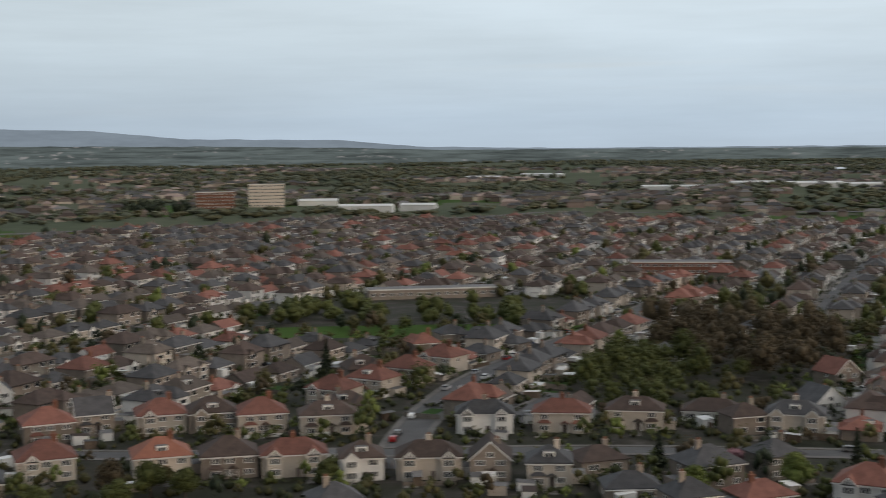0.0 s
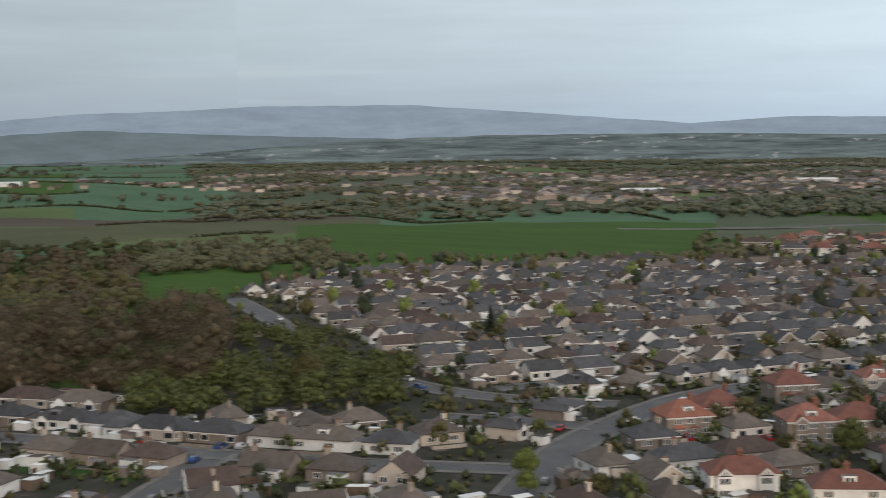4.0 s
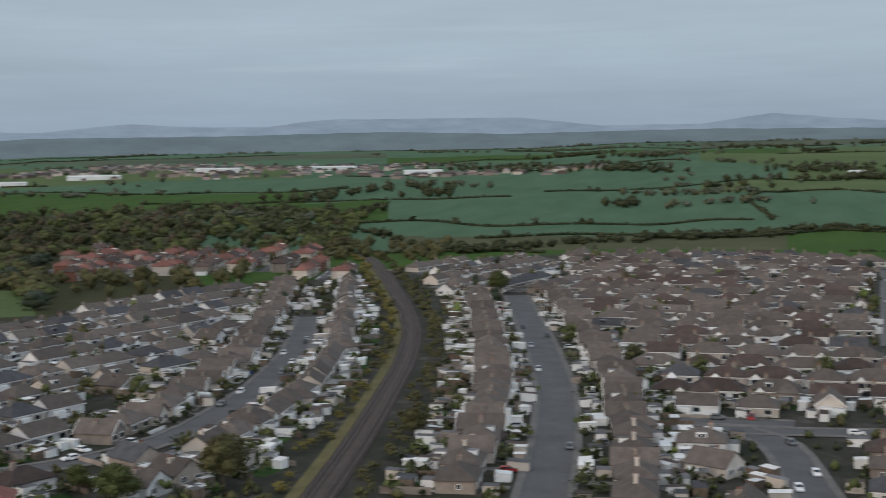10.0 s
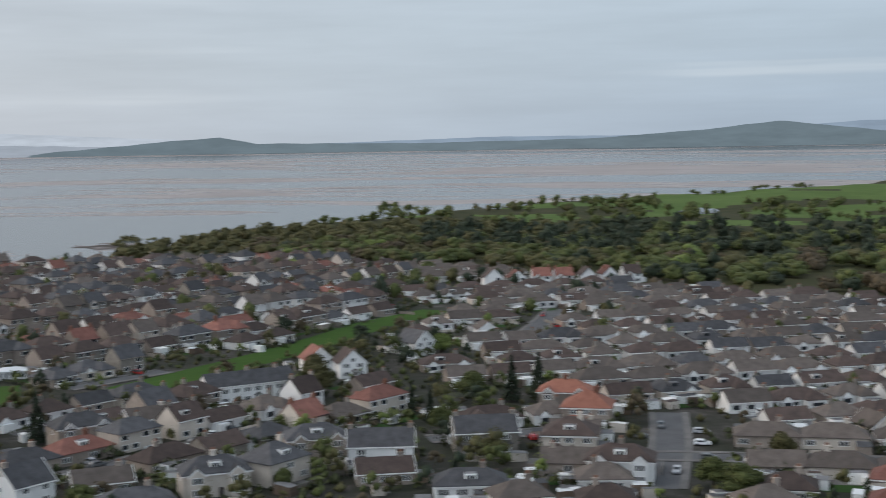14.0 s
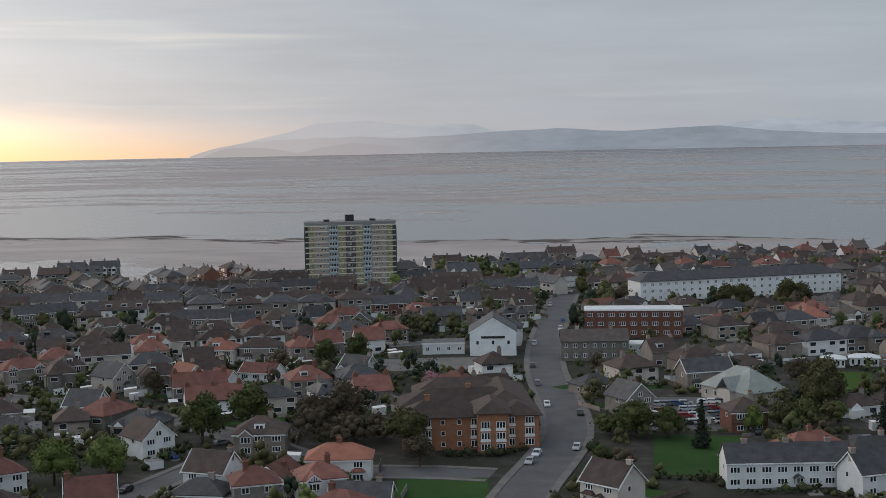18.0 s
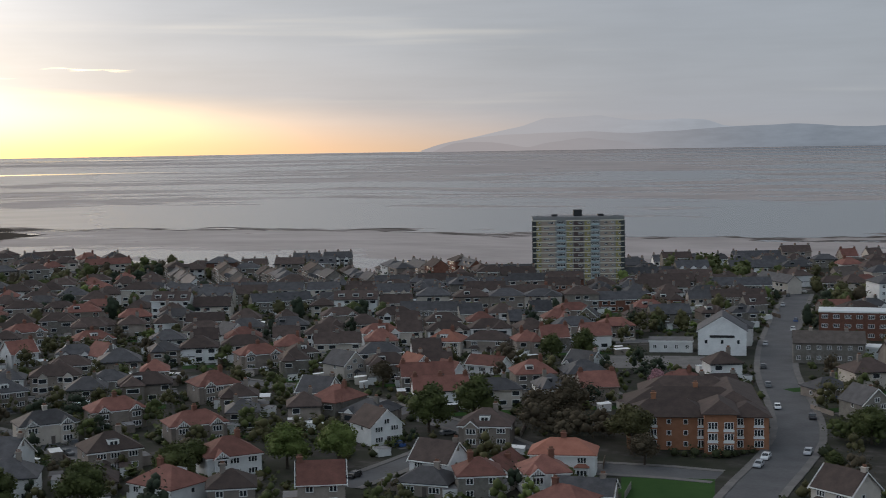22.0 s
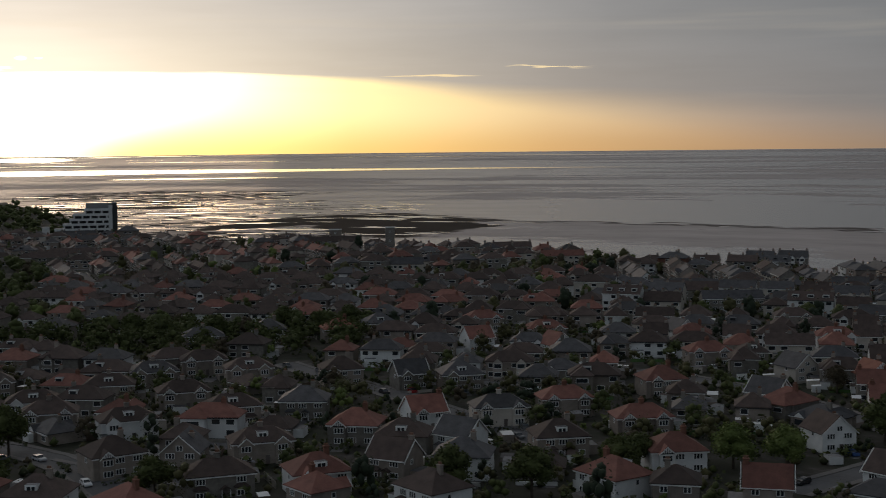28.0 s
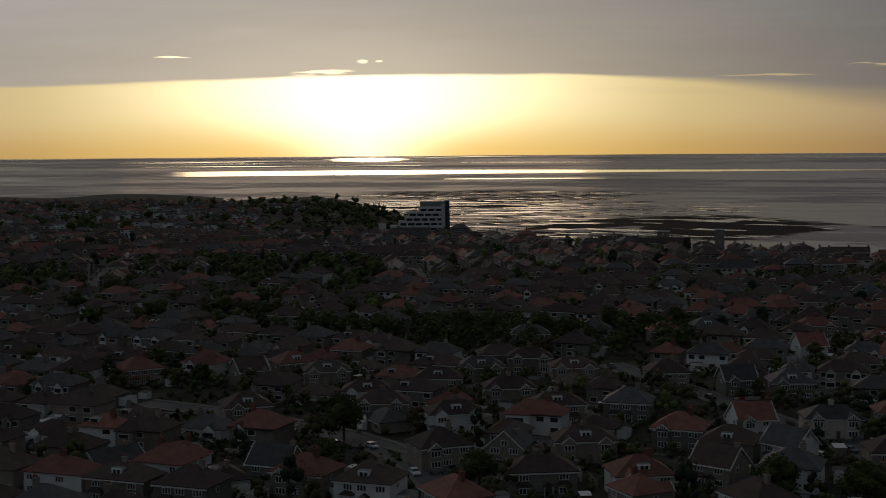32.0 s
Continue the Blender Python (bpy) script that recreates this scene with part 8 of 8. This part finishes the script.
# ---- gardens: hedges, sheds, fences and parked cars round every house ----
def gardens():
    r = random.Random(77)
    rs = np.random.default_rng(77)
    hedge, hsz, bush, bsz = [], [], [], []
    clutter, fences, paving, lawns = Mesh(), Mesh(), Mesh(), Mesh()
    def spot(m, x, y, a, u, v):
        return x + math.cos(a) * u - math.sin(a) * v, y + math.sin(a) * u + math.cos(a) * v
    def boxat(m, x, y, a, w, d, h, mat, top=None, z=0.0):
        c, s = math.cos(a), math.sin(a)
        vs = [(x + c * p - s * q, y + s * p + c * q, z + k) for k in (0, h) for p, q in ((-w / 2, -d / 2), (w / 2, -d / 2), (w / 2, d / 2), (-w / 2, d / 2))]
        if top:
            drop = 0.12 * h
            vs[4:] = [(p, q, k - (drop if i < 2 else 0)) for i, (p, q, k) in enumerate(vs[4:])]
        m.solid(vs, [(0, 1, 5, 4), (1, 2, 6, 5), (2, 3, 7, 6), (3, 0, 4, 7)], mat)
        m.face([(x + (p - x) * 1.08, y + (q - y) * 1.08, k + 0.03) for p, q, k in vs[4:]] if top else vs[4:], top or mat)
    for x, y, a, w, d, dist, var in PLOTS:
        z = ground_z(x, y)
        if dist > 1300:
            continue
        for k in range((22 if -150 < heading(x, y) < -52 else 13) if dist < 480 else 12 if dist < 700 else 5):
            u, v = r.uniform(-w / 2 - 3, w / 2 + 3), r.choice((-1, 1, 1)) * (d / 2 + r.uniform(2.0, 11))
            px, py = spot(None, x, y, a, u, v)
            if not free(px, py, 1.0):
                continue
            q = r.random()
            if q < (0.56 if -150 < heading(x, y) < -30 else 0.34):
                boxat(clutter, px, py, a + r.choice((0, 1.57)), r.uniform(2, 3.4), r.uniform(2.5, 5), r.uniform(2.0, 2.6), r.choice(("white", "cream", "shedwood", "white", "dash", "trim")), r.choice(("lead", "lead", "white", "brown", "slate", "pale")), z)
            else:
                n = 16 if dist < 550 else 7
                s = r.uniform(1.0, 2.2)
                (bush if q < 0.8 else hedge).append(rs.normal(size=(n, 3)) * np.array([0.5, 0.5, 0.38]) * s + np.array([px, py, z + 0.9 * s]))
                (bsz if q < 0.8 else hsz).append(rs.uniform(0.3, 0.55, n) * s)
        if dist < 640:
            px, py = spot(None, x, y, a, r.uniform(-0.35, 0.35) * w, -d / 2 - 3.4)
            boxat(paving, px, py, a, 3.0, 6.6, 0.06, r.choice(("pave", "pave", "asphalt", "gravel")), None, z + 0.02)
            if dist > 330 and r.random() < 0.4:
                simple_car(px, py, a + 1.57 + r.choice((0, 3.14)), r.choice(("white", "silver", "black", "grey", "grey", "red", "blue", "white")))
            px, py = spot(None, x, y, a, 0, d / 2 + 2.0)
            boxat(paving, px, py, a, w * r.uniform(0.5, 0.9), 3.6, 0.07, r.choice(("pave", "gravel", "pave")), None, z + 0.02)
            px, py = spot(None, x, y, a, 0, d / 2 + 7.0)
            boxat(lawns, px, py, a, w * r.uniform(0.6, 0.95), r.uniform(4, 7), 0.05, "lawn", None, z + 0.02)
        # boundary hedges or fences down the sides of the plot, and along the front
        if dist < 900:
            for side in (-1, 1):
                if r.random() < 0.75:
                    L = r.uniform(7, 13)
                    if r.random() < 0.5:
                        px, py = spot(None, x, y, a, side * (w / 2 + 1.3), d / 2 + L / 2 + 0.5)
                        boxat(fences, px, py, a, 0.12, L, r.uniform(1.2, 1.8), r.choice(("shedwood", "dash", "stone", "shedwood")), None, z)
                    else:
                        n = int(L * (2.2 if dist < 550 else 1.1))
                        tt = np.linspace(0, L, n)
                        base = np.array([spot(None, x, y, a, side * (w / 2 + 1.4), d / 2 + 0.5 + t) for t in tt])
                        p = np.concatenate([base, np.full((n, 1), z + 0.7)], 1) + rs.normal(size=(n, 3)) * np.array([0.25, 0.25, 0.3])
                        hedge.append(p)
                        hsz.append(rs.uniform(0.5, 0.85, n))
            if r.random() < 0.6:
                n = int(w * (1.6 if dist < 550 else 0.9))
                tt = np.linspace(-w / 2, w / 2 * r.uniform(0.1, 0.9), n)
                base = np.array([spot(None, x, y, a, t, -d / 2 - 4.6) for t in tt])
                hedge.append(np.concatenate([base, np.full((n, 1), z + 0.6)], 1) + rs.normal(size=(n, 3)) * np.array([0.2, 0.2, 0.22]))
                hsz.append(rs.uniform(0.4, 0.7, n))
            else:
                px, py = spot(None, x, y, a, 0, -d / 2 - 4.8)
                boxat(fences, px, py, a, w * 0.8, 0.25, 0.9, r.choice(("white", "stone", "dash", "cream")), None, z)
    for name, label, p, s, mat in (("garden_hedges", "clipped and ragged garden hedges", hedge, hsz, "hedge"), ("garden_bushes", "garden shrubs and small trees", bush, bsz, "leaf")):
        ob = new(name, quads(name, np.concatenate(p), np.concatenate(s), rs, mat))
        tagged(ob, label, "bushes", kind="stuff")
    tagged(new("driveways", paving.data("driveways")), "paved drives and patios beside the houses", "paving", kind="stuff")
    tagged(new("garden_lawns", lawns.data("garden_lawns")), "small mown back lawns", "lawn", kind="stuff")
    tagged(new("garden_sheds", clutter.data("garden_sheds")), "sheds, garages and greenhouses in back gardens", "sheds", kind="stuff")
    tagged(new("garden_fences", fences.data("garden_fences")), "timber fences and low garden walls", "fences", kind="stuff")


shrubs()
M["gravel"] = material("pale_gravel", [(0.15, 0.136, 0.125), (0.24, 0.22, 0.20)], 0.4, 0.95)
M["shedwood"] = material("shed_timber", [(0.09, 0.065, 0.045), (0.17, 0.13, 0.10)], 0.8, 0.9, spread=0.4)
gardens()

near_cars = 0
for pts, width in STREETS:
    p = resample(pts, 6.5)
    for i in range(1, len(p) - 1):
        x, y = p[i]
        d = math.hypot(x, y)
        if d < 272 or d > 800 or carr.random() > (0.42 if d < 600 else 0.3):
            continue
        dx, dy = p[i + 1][0] - p[i - 1][0], p[i + 1][1] - p[i - 1][1]
        L = math.hypot(dx, dy) or 1
        a = math.atan2(dy, dx)
        s = carr.choice((-1, 1)) * (width / 2 - 1.1 if carr.random() < 0.6 else width / 2 + 4.2)
        cx, cy = x - dy / L * s, y + dx / L * s
        col = carr.choice(("white", "silver", "black", "grey", "grey", "red", "blue", "white"))
        if abs(s) > width / 2:
            if not free(cx, cy, 1.8):
                continue
            a += math.pi / 2
        if d < 400 and near_cars < 120:
            car(col, cx, cy, math.degrees(a), 0.06)
            near_cars += 1
        else:
            simple_car(cx, cy, a, col)
# the car park behind the hall
for i in range(4):
    for j in range(9):
        if carr.random() < 0.75:
            x, y = polar(-175.4 + j * 0.38, 357 + i * 9 + j * 0.8)
            col = carr.choice(("white", "silver", "black", "grey", "red", "blue"))
            car(col, x, y, 175 + carr.uniform(-8, 8), 0.08)
tagged(new("parked_cars", far_cars.data("parked_cars")), "cars parked along distant streets", "cars", kind="stuff")

# ---- lawns, yards and car parks ----
def sheet(name, az0, az1, r0, r1, mat, label, z=0.05, n=8):
    m = Mesh()
    for k in range(n):
        a, b = az0 + (az1 - az0) * k / n, az0 + (az1 - az0) * (k + 1) / n
        m.face([(*polar(a, r0), z), (*polar(b, r0), z), (*polar(b, r1), z), (*polar(a, r1), z)][::-1], mat)
    tagged(new(name, m.data(name)), label, "ground", kind="structure")


sheet("lawn", -8, 6, 522, 556, "field_a", "bright green playing field among the houses", 0.08)
sheet("lawn", -175.6, -171.9, 304, 346, "lawn", "dark mown lawn behind a hedge", 0.08)
sheet("lawn", -169.4, -166.8, 415, 447, "field_a", "mown green lawn behind the gardens", 0.1)
sheet("lawn", -186.5, -182.6, 283, 301, "lawn", "mown grass at a road junction", 0.1)
m = Mesh()
ribbon(m, resample([polar(-164, 415), polar(-160, 447), polar(-156, 490), polar(-152, 562), polar(-149.5, 600)], 10), 9.0, 0.12, "field_a")
tagged(new("grass_strip", m.data("grass_strip")), "strip of green grass between the back gardens", "ground", kind="structure")
M["estuary"] = material("estuary_water", [(0.30, 0.32, 0.33), (0.42, 0.44, 0.45)], 0.004, 0.25, spec=0.5)


def estuary():
    """A pale tidal river winding across the far plain."""
    m = Mesh()
    for k in range(56):
        q = []
        for a in (10.5 + k * 0.4, 10.9 + k * 0.4):
            t = (a - 10.5) / 22
            mid = 3050 + 240 * math.sin(a * 0.5) - 260 * t
            wide = (70 + 240 * t) * (0.7 + 0.5 * math.sin(a * 1.3))
            for r in (mid - wide, mid + wide):
                x, y = polar(a, r)
                q.append((x, y, max(ground_z(x, y), ground_z(*polar(a, mid))) + 1.2))
        m.face([q[0], q[2], q[3], q[1]][::-1], "estuary")
    tagged(new("estuary", m.data("estuary")), "pale tidal river far across the plain", "water", kind="structure")


estuary()
sheet("car_park", -175.8, -172, 352, 398, "asphalt", "asphalt car park behind the hall", 0.04)
sheet("car_park", -187.5, -183.0, 448, 474, "pave", "pale yard and car park beside the public house", 0.05)

for key, mesh in FAR.items():
    ob = new("far_houses", mesh.data("far_houses"))
    tagged(ob, "rows of distant houses with tiled roofs and chimneys", "houses", kind="stuff")
ob = new("road", ROADS.data("road"))
tagged(ob, "grey asphalt streets between the houses", "road", kind="structure")
ob = new("pavement", PAVES.data("pavement"))
tagged(ob, "pale concrete pavements with raised kerbs", "pavement", kind="structure")
print("houses", COUNT, "objects", len(bpy.data.objects))
